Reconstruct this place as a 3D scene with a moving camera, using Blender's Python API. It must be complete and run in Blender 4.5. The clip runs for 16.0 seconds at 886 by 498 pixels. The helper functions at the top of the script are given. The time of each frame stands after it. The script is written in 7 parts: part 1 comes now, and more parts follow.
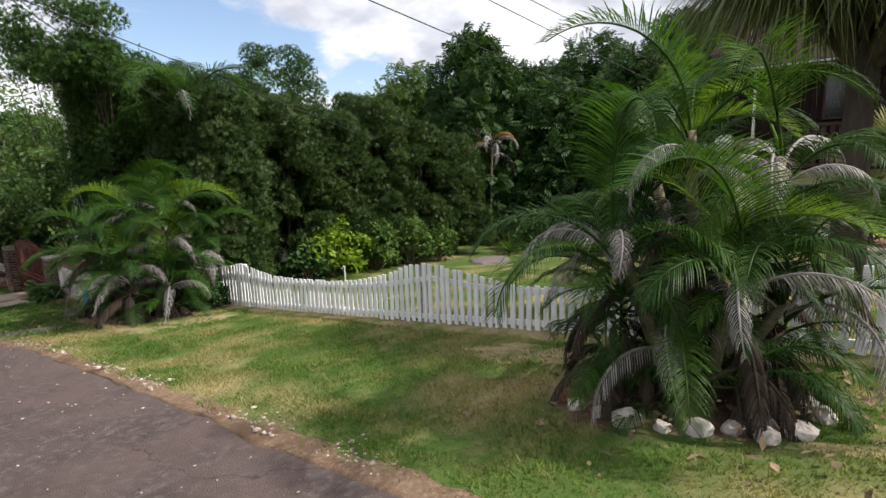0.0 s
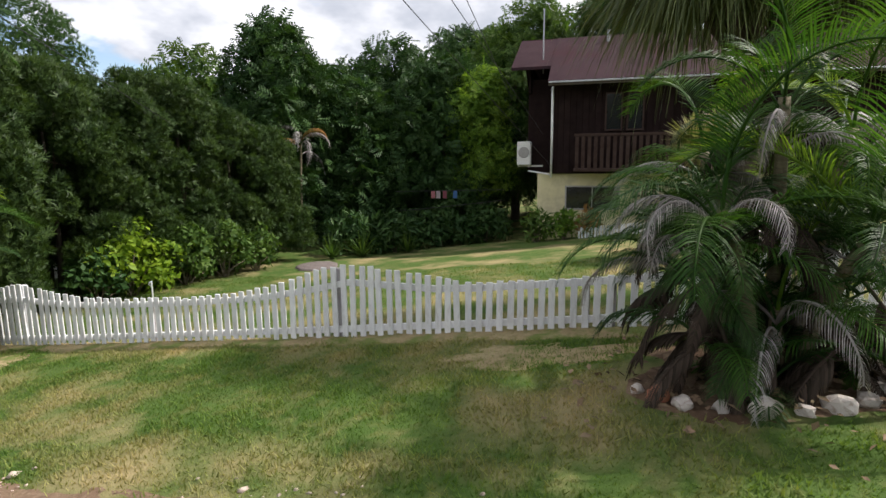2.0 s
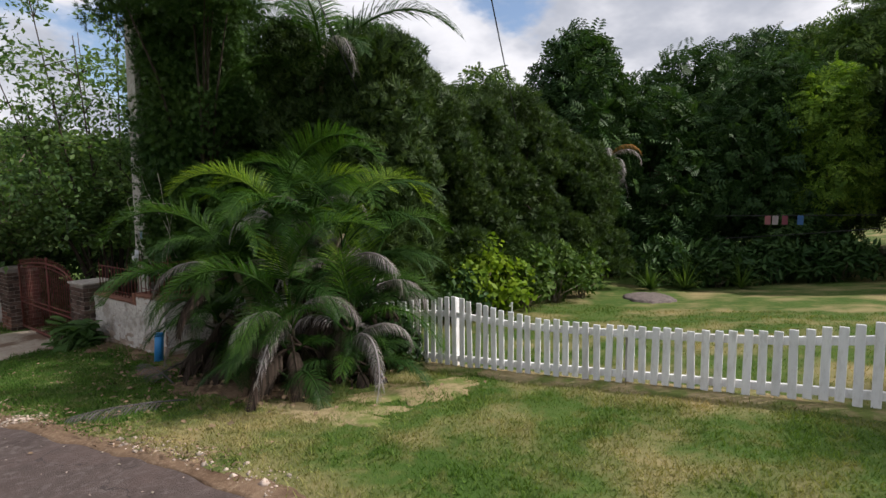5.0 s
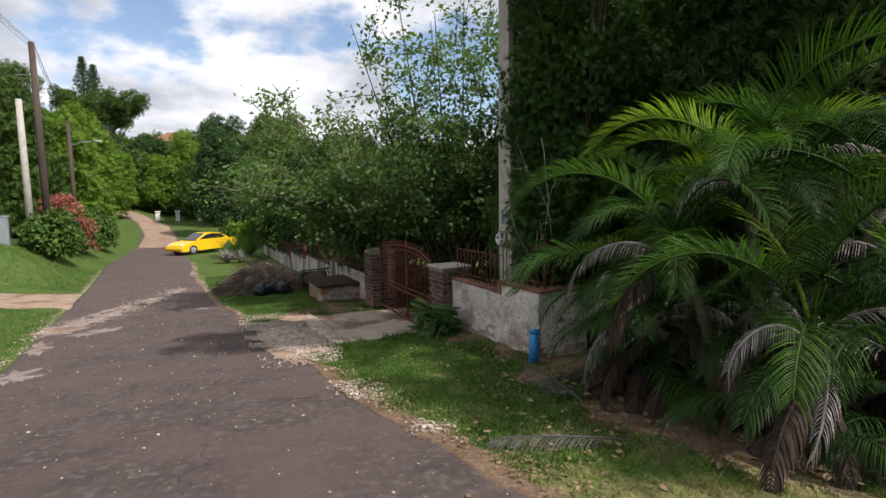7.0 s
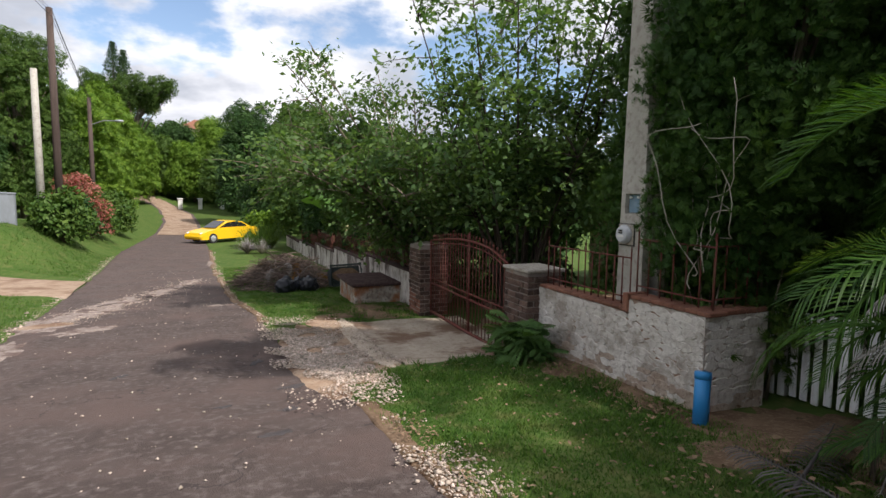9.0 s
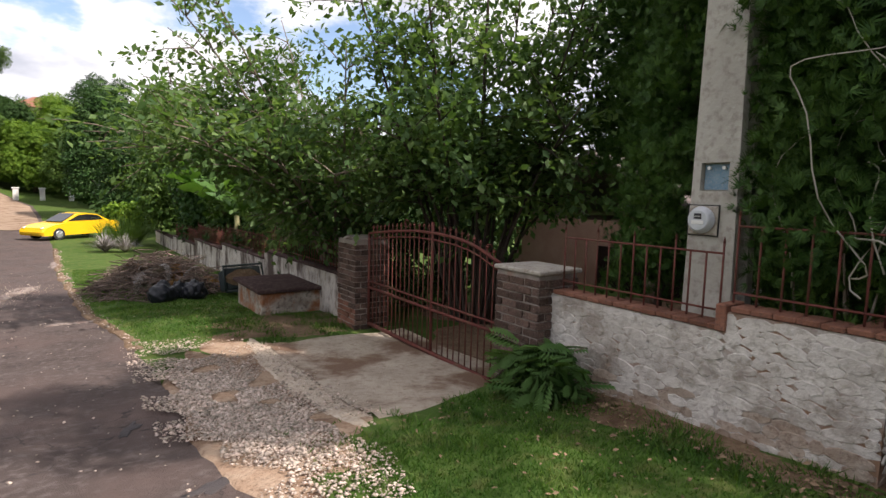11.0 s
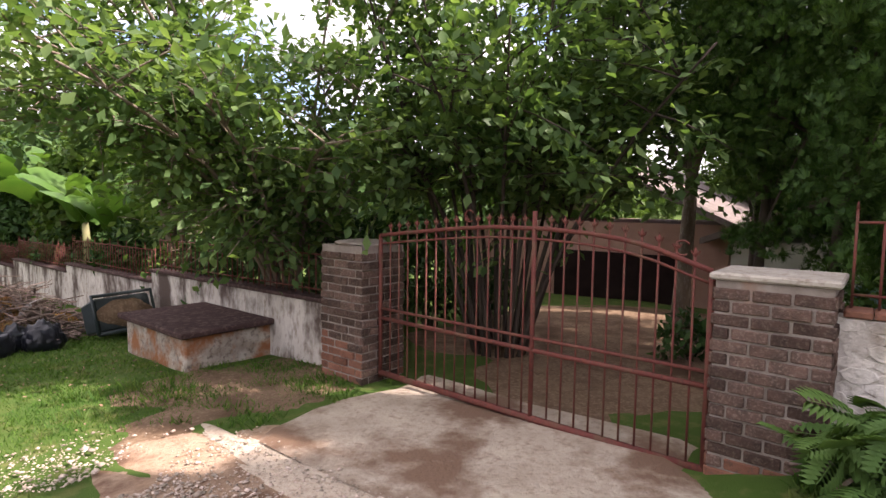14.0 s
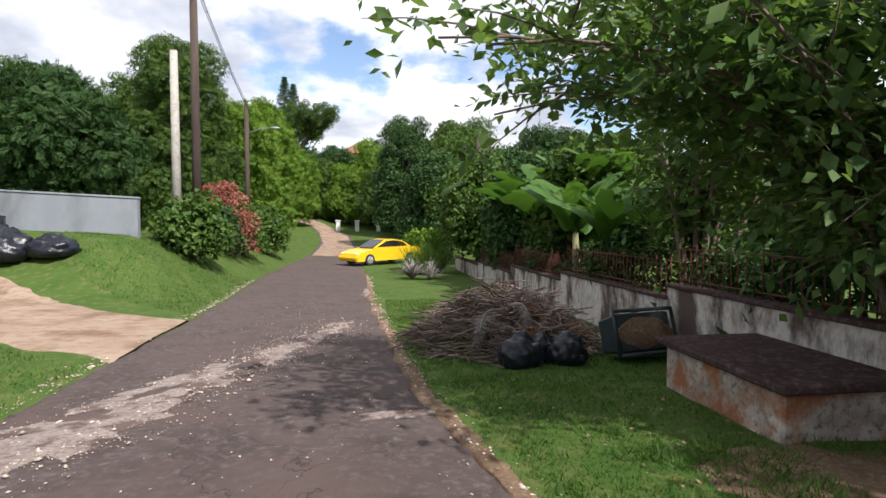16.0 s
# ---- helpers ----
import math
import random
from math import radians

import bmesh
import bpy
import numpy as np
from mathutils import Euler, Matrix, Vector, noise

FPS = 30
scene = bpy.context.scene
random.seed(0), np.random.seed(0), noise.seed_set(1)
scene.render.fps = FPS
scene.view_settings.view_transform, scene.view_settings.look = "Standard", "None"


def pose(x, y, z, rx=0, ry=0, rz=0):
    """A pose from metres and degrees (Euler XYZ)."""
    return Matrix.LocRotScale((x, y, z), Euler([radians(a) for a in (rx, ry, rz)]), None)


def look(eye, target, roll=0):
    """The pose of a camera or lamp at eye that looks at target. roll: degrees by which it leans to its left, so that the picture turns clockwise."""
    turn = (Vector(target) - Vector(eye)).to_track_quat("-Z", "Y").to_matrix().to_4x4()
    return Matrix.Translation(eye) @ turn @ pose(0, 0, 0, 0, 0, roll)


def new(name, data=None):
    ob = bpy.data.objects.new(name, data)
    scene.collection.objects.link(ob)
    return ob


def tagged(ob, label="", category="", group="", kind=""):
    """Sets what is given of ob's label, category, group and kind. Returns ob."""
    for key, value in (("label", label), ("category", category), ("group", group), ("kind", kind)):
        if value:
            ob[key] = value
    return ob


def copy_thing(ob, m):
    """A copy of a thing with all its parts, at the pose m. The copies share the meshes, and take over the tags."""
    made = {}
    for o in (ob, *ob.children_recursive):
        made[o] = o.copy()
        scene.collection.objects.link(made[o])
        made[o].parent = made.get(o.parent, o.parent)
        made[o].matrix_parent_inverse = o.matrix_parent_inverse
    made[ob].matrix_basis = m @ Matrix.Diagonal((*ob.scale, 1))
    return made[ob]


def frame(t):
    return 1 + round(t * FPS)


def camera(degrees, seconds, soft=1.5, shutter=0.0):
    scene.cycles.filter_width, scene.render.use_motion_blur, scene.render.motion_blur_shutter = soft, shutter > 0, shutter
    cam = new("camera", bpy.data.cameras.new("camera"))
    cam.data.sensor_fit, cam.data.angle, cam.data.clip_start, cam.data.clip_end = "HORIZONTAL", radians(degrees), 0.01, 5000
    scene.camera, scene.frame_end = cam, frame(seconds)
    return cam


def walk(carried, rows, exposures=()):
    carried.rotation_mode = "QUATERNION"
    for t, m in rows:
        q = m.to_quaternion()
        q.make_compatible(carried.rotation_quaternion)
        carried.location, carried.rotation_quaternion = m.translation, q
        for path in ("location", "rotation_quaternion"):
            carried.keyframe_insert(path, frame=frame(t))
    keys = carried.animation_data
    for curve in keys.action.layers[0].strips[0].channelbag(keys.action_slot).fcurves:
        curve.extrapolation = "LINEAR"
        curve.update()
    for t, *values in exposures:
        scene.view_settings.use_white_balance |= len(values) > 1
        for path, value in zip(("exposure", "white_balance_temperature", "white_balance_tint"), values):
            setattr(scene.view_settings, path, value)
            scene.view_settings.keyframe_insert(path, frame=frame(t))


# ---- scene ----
cam = camera(78.9, 16.0)
METRES, EYE, TILT, LEAN, TURN = 19.7, 1.5, 0.0, 0.0, -49.6
ROWS = [
    (0.0, 0.0, 0.0, 0.0, -0.37, -9.5, 2.22),
    (0.5, -0.0242, 0.0167, -0.0037, -12.83, -10.23, 2.43),
    (1.0, -0.0487, 0.0313, -0.0074, -19.7, -9.84, 0.6),
    (1.5, -0.069, 0.0529, -0.0114, -22.72, -9.59, 0.28),
    (2.0, -0.0933, 0.0715, -0.0133, -25.57, -9.27, 0.53),
    (2.5, -0.1122, 0.0936, -0.0167, -27.39, -9.09, 0.54),
    (3.0, -0.1354, 0.113, -0.0186, -28.97, -7.98, -1.02),
    (3.5, -0.1571, 0.136, -0.0218, -29.91, -6.58, -0.6),
    (4.0, -0.1809, 0.1582, -0.0254, -28.23, -6.13, -0.49),
    (4.5, -0.205, 0.179, -0.0292, -16.89, -5.72, -0.3),
    (5.0, -0.2324, 0.2007, -0.0324, -3.9, -5.71, 0.55),
    (7.5, -0.3581, 0.3107, -0.054, 28.71, -5.46, 0.31),
    (8.0, -0.3807, 0.3339, -0.0576, 31.02, -5.48, -0.81),
    (10.5, -0.4952, 0.4379, -0.0734, 17.46, -5.71, -1.16),
    (11.0, -0.5182, 0.4589, -0.0767, 14.87, -5.68, -1.47),
    (11.5, -0.5414, 0.4763, -0.079, 8.28, -5.59, -0.63),
    (12.0, -0.5632, 0.4982, -0.0817, 5.28, -5.75, -0.52),
    (12.5, -0.5858, 0.5159, -0.0844, 0.27, -5.62, -0.92),
    (13.0, -0.6065, 0.5374, -0.0876, -1.04, -5.58, -1.25),
    (13.5, -0.6306, 0.5548, -0.09, -1.93, -5.13, -0.87),
    (14.0, -0.6541, 0.5747, -0.0936, -0.98, -4.26, -0.78),
    (14.5, -0.6794, 0.5908, -0.0956, 4.66, -3.66, -0.19),
    (15.0, -0.7039, 0.6086, -0.0989, 16.84, -3.13, -0.36),
    (15.5, -0.7302, 0.6242, -0.1015, 30.22, -3.24, -0.71),
    (16.0, -0.7539, 0.6423, -0.1047, 42.25, -2.82, -0.09),
]
walk(cam, [(t, pose(0, 0, EYE, TILT, LEAN, TURN) @ pose(METRES * x, METRES * y, METRES * z, 90 + pitch, roll, yaw)) for t, x, y, z, yaw, pitch, roll in ROWS],
     exposures=[(0.0, 0.56, 6500, 14), (1.5, 0.6, 6500, 13), (3.0, 0.4, 6500, 13), (5.0, 0.19, 6500, 14), (8.0, 0.42, 6500, 13), (10.5, 0.57, 6500, 15), (11.5, 0.92, 6900, 18), (12.5, 1.28, 6900, 21), (13.5, 1.62, 6900, 24), (14.5, 1.62, 6950, 25), (15.2, 1.05, 6500, 19), (16.0, 0.6, 6350, 14)])

# ---- light ----
SUN_DIR = Vector((0.52, -0.8, 1.02)).normalized()
world = bpy.data.worlds.new("sky")
scene.world = world
world.use_nodes = True
wn, wl = world.node_tree.nodes, world.node_tree.links
sky = wn.new("ShaderNodeTexSky")
sky.sky_type, sky.sun_disc = "NISHITA", False
sky.sun_elevation = math.asin(SUN_DIR.z)
sky.sun_rotation = math.atan2(SUN_DIR.x, SUN_DIR.y)
wtc = wn.new("ShaderNodeTexCoord")
sep = wn.new("ShaderNodeSeparateXYZ")
wl.new(wtc.outputs["Generated"], sep.inputs[0])
up = wn.new("ShaderNodeMath")
up.operation, up.inputs[1].default_value = "ADD", 0.35
wl.new(sep.outputs["Z"], up.inputs[0])
flat = wn.new("ShaderNodeVectorMath")
flat.operation = "DIVIDE"
wl.new(wtc.outputs["Generated"], flat.inputs[0])
wl.new(up.outputs[0], flat.inputs[1])


def sky_noise(scale, detail, lo, hi, off):
    mp = wn.new("ShaderNodeMapping")
    mp.inputs["Location"].default_value = off
    wl.new(flat.outputs[0], mp.inputs[0])
    n = wn.new("ShaderNodeTexNoise")
    n.inputs["Scale"].default_value, n.inputs["Detail"].default_value, n.inputs["Roughness"].default_value = scale, detail, 0.55
    wl.new(mp.outputs[0], n.inputs["Vector"])
    r = wn.new("ShaderNodeMapRange")
    r.interpolation_type = "SMOOTHSTEP"
    r.inputs["From Min"].default_value, r.inputs["From Max"].default_value = lo, hi
    wl.new(n.outputs["Fac"], r.inputs["Value"])
    return r.outputs[0]


cloud_mask = sky_noise(1.7, 7, 0.37, 0.46, (3.1, 1.7, 0))
cloud_tone = sky_noise(2.3, 5, 0.36, 0.62, (7.4, 2.2, 1.0))
tone = wn.new("ShaderNodeMix")
tone.data_type = "RGBA"
tone.inputs["A"].default_value, tone.inputs["B"].default_value = (3.3, 3.55, 4.0, 1), (6.4, 6.5, 6.7, 1)
wl.new(cloud_tone, tone.inputs["Factor"])
cover = wn.new("ShaderNodeMix")
cover.data_type = "RGBA"
wl.new(cloud_mask, cover.inputs["Factor"])
wl.new(sky.outputs[0], cover.inputs["A"])
wl.new(tone.outputs["Result"], cover.inputs["B"])
wl.new(cover.outputs["Result"], wn["Background"].inputs["Color"])
wn["Background"].inputs["Strength"].default_value = 0.132
sun = new("sun", bpy.data.lights.new("sun", "SUN"))
sun.data.energy, sun.data.angle, sun.data.color = 4.5, radians(0.9), (1.0, 0.95, 0.87)
sun.matrix_world = look((0, 0, 30), Vector((0, 0, 30)) - SUN_DIR)

# ---- materials ----


def material(name, cols, scale=4.0, rough=0.8, bump=0.3, bump_scale=40.0, metal=0.0, stain=None, stain_scale=1.2, stain_at=(0.5, 0.65), vary=0.0, island=False, trans=0.0, stretch=(1, 1, 1), spec=0.3, stain_y=None):
    """Two colours mixed by noise, a fine bump, an optional stain at a larger scale, and a shade for each piece."""
    m = bpy.data.materials.new(name)
    m.use_nodes = True
    n, l = m.node_tree.nodes, m.node_tree.links
    bsdf = n["Principled BSDF"]
    tc, mp = n.new("ShaderNodeTexCoord"), n.new("ShaderNodeMapping")
    mp.inputs["Scale"].default_value = stretch
    geo = n.new("ShaderNodeNewGeometry")
    l.new(geo.outputs["Position"], mp.inputs[0])

    def noise_of(s, d=5.0):
        t = n.new("ShaderNodeTexNoise")
        t.inputs["Scale"].default_value, t.inputs["Detail"].default_value, t.inputs["Roughness"].default_value = s, d, 0.62
        l.new(mp.outputs[0], t.inputs["Vector"])
        return t.outputs["Fac"]

    def step(v, lo, hi):
        r = n.new("ShaderNodeMapRange")
        r.inputs["From Min"].default_value, r.inputs["From Max"].default_value = lo, hi
        l.new(v, r.inputs["Value"])
        return r.outputs[0]

    def mix(f, a, b, blend="MIX"):
        x = n.new("ShaderNodeMix")
        x.data_type, x.blend_type = "RGBA", blend
        for sock, v in ((x.inputs["Factor"], f), (x.inputs["A"], a), (x.inputs["B"], b)):
            if isinstance(v, (int, float)):
                sock.default_value = v
            elif isinstance(v, tuple):
                sock.default_value = (*v, 1)
            else:
                l.new(v, sock)
        return x.outputs["Result"]

    col = mix(step(noise_of(scale), 0.32, 0.68), cols[0], cols[1])
    if len(cols) > 2:
        col = mix(step(noise_of(scale * 5.3), 0.5, 0.72), col, cols[2])
    if stain:
        amount = step(noise_of(stain_scale), *stain_at)
        if stain_y:
            sxyz, mul = n.new("ShaderNodeSeparateXYZ"), n.new("ShaderNodeMath")
            mul.operation = "MULTIPLY"
            l.new(tc.outputs["Object"], sxyz.inputs[0])
            l.new(amount, mul.inputs[0])
            l.new(step(sxyz.outputs["Y"], *stain_y), mul.inputs[1])
            amount = mul.outputs[0]
        col = mix(amount, col, stain)
    if vary:
        if island:
            src = n.new("ShaderNodeNewGeometry").outputs["Random Per Island"]
        else:
            src = n.new("ShaderNodeObjectInfo").outputs["Random"]
        r = n.new("ShaderNodeMapRange")
        r.inputs["To Min"].default_value, r.inputs["To Max"].default_value = 1 - vary, 1 + vary
        l.new(src, r.inputs["Value"])
        hsv = n.new("ShaderNodeHueSaturation")
        l.new(r.outputs[0], hsv.inputs["Value"])
        l.new(col, hsv.inputs["Color"])
        if island:
            h = n.new("ShaderNodeMapRange")
            h.inputs["To Min"].default_value, h.inputs["To Max"].default_value = 0.515, 0.485
            l.new(src, h.inputs["Value"])
            l.new(h.outputs[0], hsv.inputs["Hue"])
        col = hsv.outputs[0]
    l.new(col, bsdf.inputs["Base Color"])
    bsdf.inputs["Roughness"].default_value, bsdf.inputs["Metallic"].default_value = rough, metal
    bsdf.inputs["Specular IOR Level"].default_value = spec
    if bump:
        b = n.new("ShaderNodeBump")
        b.inputs["Strength"].default_value, b.inputs["Distance"].default_value = bump, 0.02
        l.new(noise_of(bump_scale, 6), b.inputs["Height"])
        l.new(b.outputs[0], bsdf.inputs["Normal"])
    if trans:
        tr, ms = n.new("ShaderNodeBsdfTranslucent"), n.new("ShaderNodeMixShader")
        l.new(mix(1.0, col, (1.18, 1.22, 0.55), "MULTIPLY"), tr.inputs["Color"])
        ms.inputs[0].default_value = trans
        l.new(bsdf.outputs[0], ms.inputs[1])
        l.new(tr.outputs[0], ms.inputs[2])
        l.new(ms.outputs[0], n["Material Output"].inputs["Surface"])
    return m


def leafy(name, a, b, trans=0.3, rough=0.5, vary=0.35):
    return material(name, (a, b), 1.1, rough, 0, trans=trans, vary=vary, island=True, spec=0.15)


M_LAWN = material("lawn", ((0.045, 0.088, 0.017), (0.07, 0.112, 0.026), (0.12, 0.13, 0.045)), 0.9, 0.95, 0.6, 60, stain=(0.27, 0.22, 0.11), stain_scale=0.62, stain_at=(0.47, 0.67), stain_y=(15.0, 11.5), spec=0.1)
M_BLADE = material("grass_blades", ((0.07, 0.145, 0.02), (0.125, 0.19, 0.04), (0.21, 0.215, 0.075)), 0.9, 0.7, 0, stain=(0.34, 0.28, 0.13), stain_scale=0.62, stain_at=(0.47, 0.67), stain_y=(15.0, 11.5), vary=0.3, island=True, trans=0.35, spec=0.2)
M_GREENBLADE = material("green_grass_blades", ((0.048, 0.115, 0.018), (0.08, 0.152, 0.026), (0.12, 0.15, 0.05)), 0.9, 0.7, 0, vary=0.3, island=True, trans=0.35, spec=0.2)
M_SOIL = material("bare_soil", ((0.125, 0.08, 0.052), (0.19, 0.13, 0.085), (0.26, 0.19, 0.13)), 5.0, 0.95, 0.8, 30, stain=(0.09, 0.055, 0.035), spec=0.1)
M_DRYSOIL = material("dry_worn_turf", ((0.26, 0.2, 0.11), (0.33, 0.27, 0.15), (0.17, 0.15, 0.06)), 2.5, 0.95, 0.8, 45, stain=(0.13, 0.16, 0.045), stain_scale=3.0, stain_at=(0.48, 0.62), spec=0.1)
M_REDSOIL = material("red_clay", ((0.3, 0.2, 0.135), (0.38, 0.285, 0.21), (0.2, 0.125, 0.085)), 4.0, 0.95, 1.0, 30, stain=(0.15, 0.09, 0.062), stain_scale=2.6, stain_at=(0.5, 0.66), spec=0.1)
M_ASPHALT = material("asphalt", ((0.07, 0.054, 0.05), (0.102, 0.08, 0.074), (0.155, 0.13, 0.121)), 2.4, 0.92, 0.9, 70, spec=0.12, stain=(0.115, 0.084, 0.076), stain_scale=0.8, stain_at=(0.46, 0.66))
def add_cracks(m, scale, width, dark):
    """Thin crooked cracks over a material, cut into its colour and its relief."""
    n, l = m.node_tree.nodes, m.node_tree.links
    tc = n.new("ShaderNodeTexCoord")
    wob = n.new("ShaderNodeTexNoise")
    wob.inputs["Scale"].default_value, wob.inputs["Detail"].default_value = 2.2, 6
    l.new(tc.outputs["Object"], wob.inputs["Vector"])
    add = n.new("ShaderNodeVectorMath")
    add.operation = "MULTIPLY_ADD"
    add.inputs[1].default_value = (0.9, 0.9, 0.9)
    l.new(wob.outputs["Color"], add.inputs[0])
    l.new(tc.outputs["Object"], add.inputs[2])
    vo = n.new("ShaderNodeTexVoronoi")
    vo.feature = "DISTANCE_TO_EDGE"
    vo.inputs["Scale"].default_value = scale
    l.new(add.outputs[0], vo.inputs["Vector"])
    r = n.new("ShaderNodeMapRange")
    r.inputs["From Min"].default_value, r.inputs["From Max"].default_value = width * 0.3, width
    l.new(vo.outputs["Distance"], r.inputs["Value"])
    bsdf = n["Principled BSDF"]
    old = bsdf.inputs["Base Color"].links[0].from_socket
    x = n.new("ShaderNodeMix")
    x.data_type = "RGBA"
    x.inputs["A"].default_value = (*dark, 1)
    l.new(r.outputs[0], x.inputs["Factor"])
    l.new(old, x.inputs["B"])
    l.new(x.outputs["Result"], bsdf.inputs["Base Color"])


add_cracks(M_ASPHALT, 0.45, 0.0045, (0.06, 0.048, 0.047))
M_ASPHALT_BROKEN = material("worn_asphalt", ((0.12, 0.1, 0.095), (0.2, 0.17, 0.155), (0.075, 0.06, 0.058)), 6.0, 0.9, 0.9, 50, spec=0.15)
M_PIT = material("tar_patch", ((0.045, 0.04, 0.042), (0.07, 0.06, 0.06)), 5, 0.75, 0.6, 80)
M_CONCRETE = material("worn_concrete", ((0.33, 0.27, 0.21), (0.46, 0.39, 0.315), (0.25, 0.185, 0.14)), 2.8, 0.9, 1.0, 28, stain=(0.17, 0.105, 0.07), stain_scale=1.25, stain_at=(0.47, 0.6))
M_CONCRETE_PALE = material("pale_drive_concrete", ((0.27, 0.19, 0.135), (0.34, 0.26, 0.195), (0.2, 0.135, 0.095)), 1.0, 0.95, 0.5, 40, stain=(0.18, 0.115, 0.08), spec=0.1)
M_STONE = material("pale_stone", ((0.42, 0.38, 0.34), (0.55, 0.5, 0.45), (0.3, 0.22, 0.18)), 6, 0.9, 0.6, 25, vary=0.28)
M_REDSTONE = material("red_brick_lump", ((0.36, 0.13, 0.075), (0.42, 0.19, 0.11)), 8, 0.9, 0.6, 25)
M_RUBBLE = material("crumbled_asphalt", ((0.21, 0.168, 0.15), (0.31, 0.26, 0.232), (0.1, 0.078, 0.072)), 5.0, 0.95, 1.0, 28, stain=(0.12, 0.085, 0.075), stain_scale=3.2, stain_at=(0.5, 0.6), spec=0.1)
M_GRAVEL = material("gravel", ((0.37, 0.295, 0.24), (0.5, 0.425, 0.36), (0.22, 0.155, 0.12)), 9, 0.95, 0.2, 60, vary=0.4, island=True)
M_LITTER = material("dry_leaf_litter", ((0.15, 0.1, 0.06), (0.23, 0.17, 0.1), (0.1, 0.06, 0.04)), 5, 0.9, 0, vary=0.4, island=True)
M_WHITE = material("white_painted_wood", ((0.68, 0.68, 0.7), (0.78, 0.78, 0.78), (0.56, 0.55, 0.54)), 3.5, 0.7, 0.35, 60, stain=(0.42, 0.39, 0.36), stain_scale=2.4, stain_at=(0.6, 0.78), vary=0.08, stretch=(1, 1, 0.35))
M_GREYWOOD = material("weathered_post_wood", ((0.3, 0.28, 0.28), (0.42, 0.4, 0.4)), 5, 0.85, 0.4, 50)
M_WASH = material("whitewashed_stone", ((0.5, 0.46, 0.42), (0.64, 0.6, 0.56), (0.34, 0.3, 0.26)), 3.2, 0.9, 1.0, 22, stain=(0.2, 0.155, 0.12), stain_scale=1.7, stain_at=(0.5, 0.7), vary=0.06)
M_MORTAR = material("grimy_wall_mortar", ((0.42, 0.38, 0.35), (0.55, 0.51, 0.48), (0.3, 0.26, 0.23)), 3, 0.95, 0.6, 30, stain=(0.25, 0.15, 0.1))
M_STAINED = material("stained_white_render", ((0.42, 0.38, 0.34), (0.6, 0.56, 0.52), (0.2, 0.15, 0.12)), 2.0, 0.9, 0.6, 25, stain=(0.09, 0.065, 0.055), stain_scale=1.8, stain_at=(0.47, 0.6), stretch=(1, 1, 0.5))
M_TANKSIDE = material("clay_stained_render", ((0.2, 0.155, 0.125), (0.5, 0.45, 0.39), (0.075, 0.052, 0.042)), 3.3, 0.9, 0.6, 25, stain=(0.26, 0.11, 0.05), stain_scale=2.0, stain_at=(0.46, 0.58))
M_TANKTOP = material("dark_slab", ((0.05, 0.03, 0.03), (0.075, 0.048, 0.045), (0.14, 0.1, 0.09)), 3.0, 0.95, 0.5, 30, spec=0.08)
M_BRICK = material("dark_brick", ((0.06, 0.042, 0.036), (0.12, 0.074, 0.06), (0.19, 0.145, 0.12)), 11, 0.95, 0.6, 50, vary=0.45, spec=0.1)
M_BRICKRED = material("red_clay_brick", ((0.17, 0.07, 0.045), (0.23, 0.105, 0.07), (0.1, 0.06, 0.05)), 9, 0.9, 0.5, 50, vary=0.25)
M_BRICKMORTAR = material("brick_mortar", ((0.2, 0.165, 0.145), (0.3, 0.26, 0.23)), 8, 0.95, 0.5, 50, stain=(0.3, 0.14, 0.08), stain_scale=1.2, stain_at=(0.6, 0.75))
M_LIP = material("crumbled_concrete", ((0.42, 0.34, 0.265), (0.52, 0.445, 0.36), (0.3, 0.22, 0.165)), 4, 0.95, 0.9, 30)
M_CAP = material("pier_cap_concrete", ((0.33, 0.3, 0.26), (0.44, 0.4, 0.35), (0.2, 0.16, 0.13)), 4, 0.9, 0.5, 30)
M_IRON = material("red_oxide_iron", ((0.115, 0.03, 0.026), (0.16, 0.048, 0.036), (0.075, 0.034, 0.027)), 8, 0.8, 0.3, 70, stain=(0.12, 0.06, 0.04), stain_scale=5)
M_POLE = material("weathered_concrete_pole", ((0.34, 0.32, 0.285), (0.45, 0.43, 0.385), (0.24, 0.21, 0.185)), 2.5, 0.9, 0.5, 22, stain=(0.25, 0.22, 0.19), stain_scale=3, stain_at=(0.58, 0.72))
M_WOODPOLE = material("dark_wood_pole", ((0.05, 0.035, 0.03), (0.09, 0.065, 0.055)), 4, 0.9, 0.4, 40, stretch=(1, 1, 0.1))
M_STEEL = material("dull_steel", ((0.34, 0.35, 0.36), (0.45, 0.46, 0.47)), 12, 0.45, 0.1, 60, metal=0.7)
M_CABLE = material("black_cable", ((0.02, 0.02, 0.022), (0.03, 0.03, 0.032)), 5, 0.6, 0)
M_BLUE = material("blue_plastic_pipe", ((0.02, 0.17, 0.42), (0.03, 0.22, 0.5)), 4, 0.4, 0.1, 30)
M_BLUEBOX = material("faded_blue_paint", ((0.13, 0.22, 0.3), (0.2, 0.3, 0.38), (0.3, 0.33, 0.35)), 14, 0.8, 0.2, 50)
M_BAG = material("black_bag_plastic", ((0.008, 0.009, 0.014), (0.013, 0.015, 0.022)), 3, 0.3, 0.5, 9, spec=0.35)
M_BIN = material("dark_green_plastic", ((0.018, 0.028, 0.03), (0.03, 0.042, 0.045)), 5, 0.5, 0.2, 40)
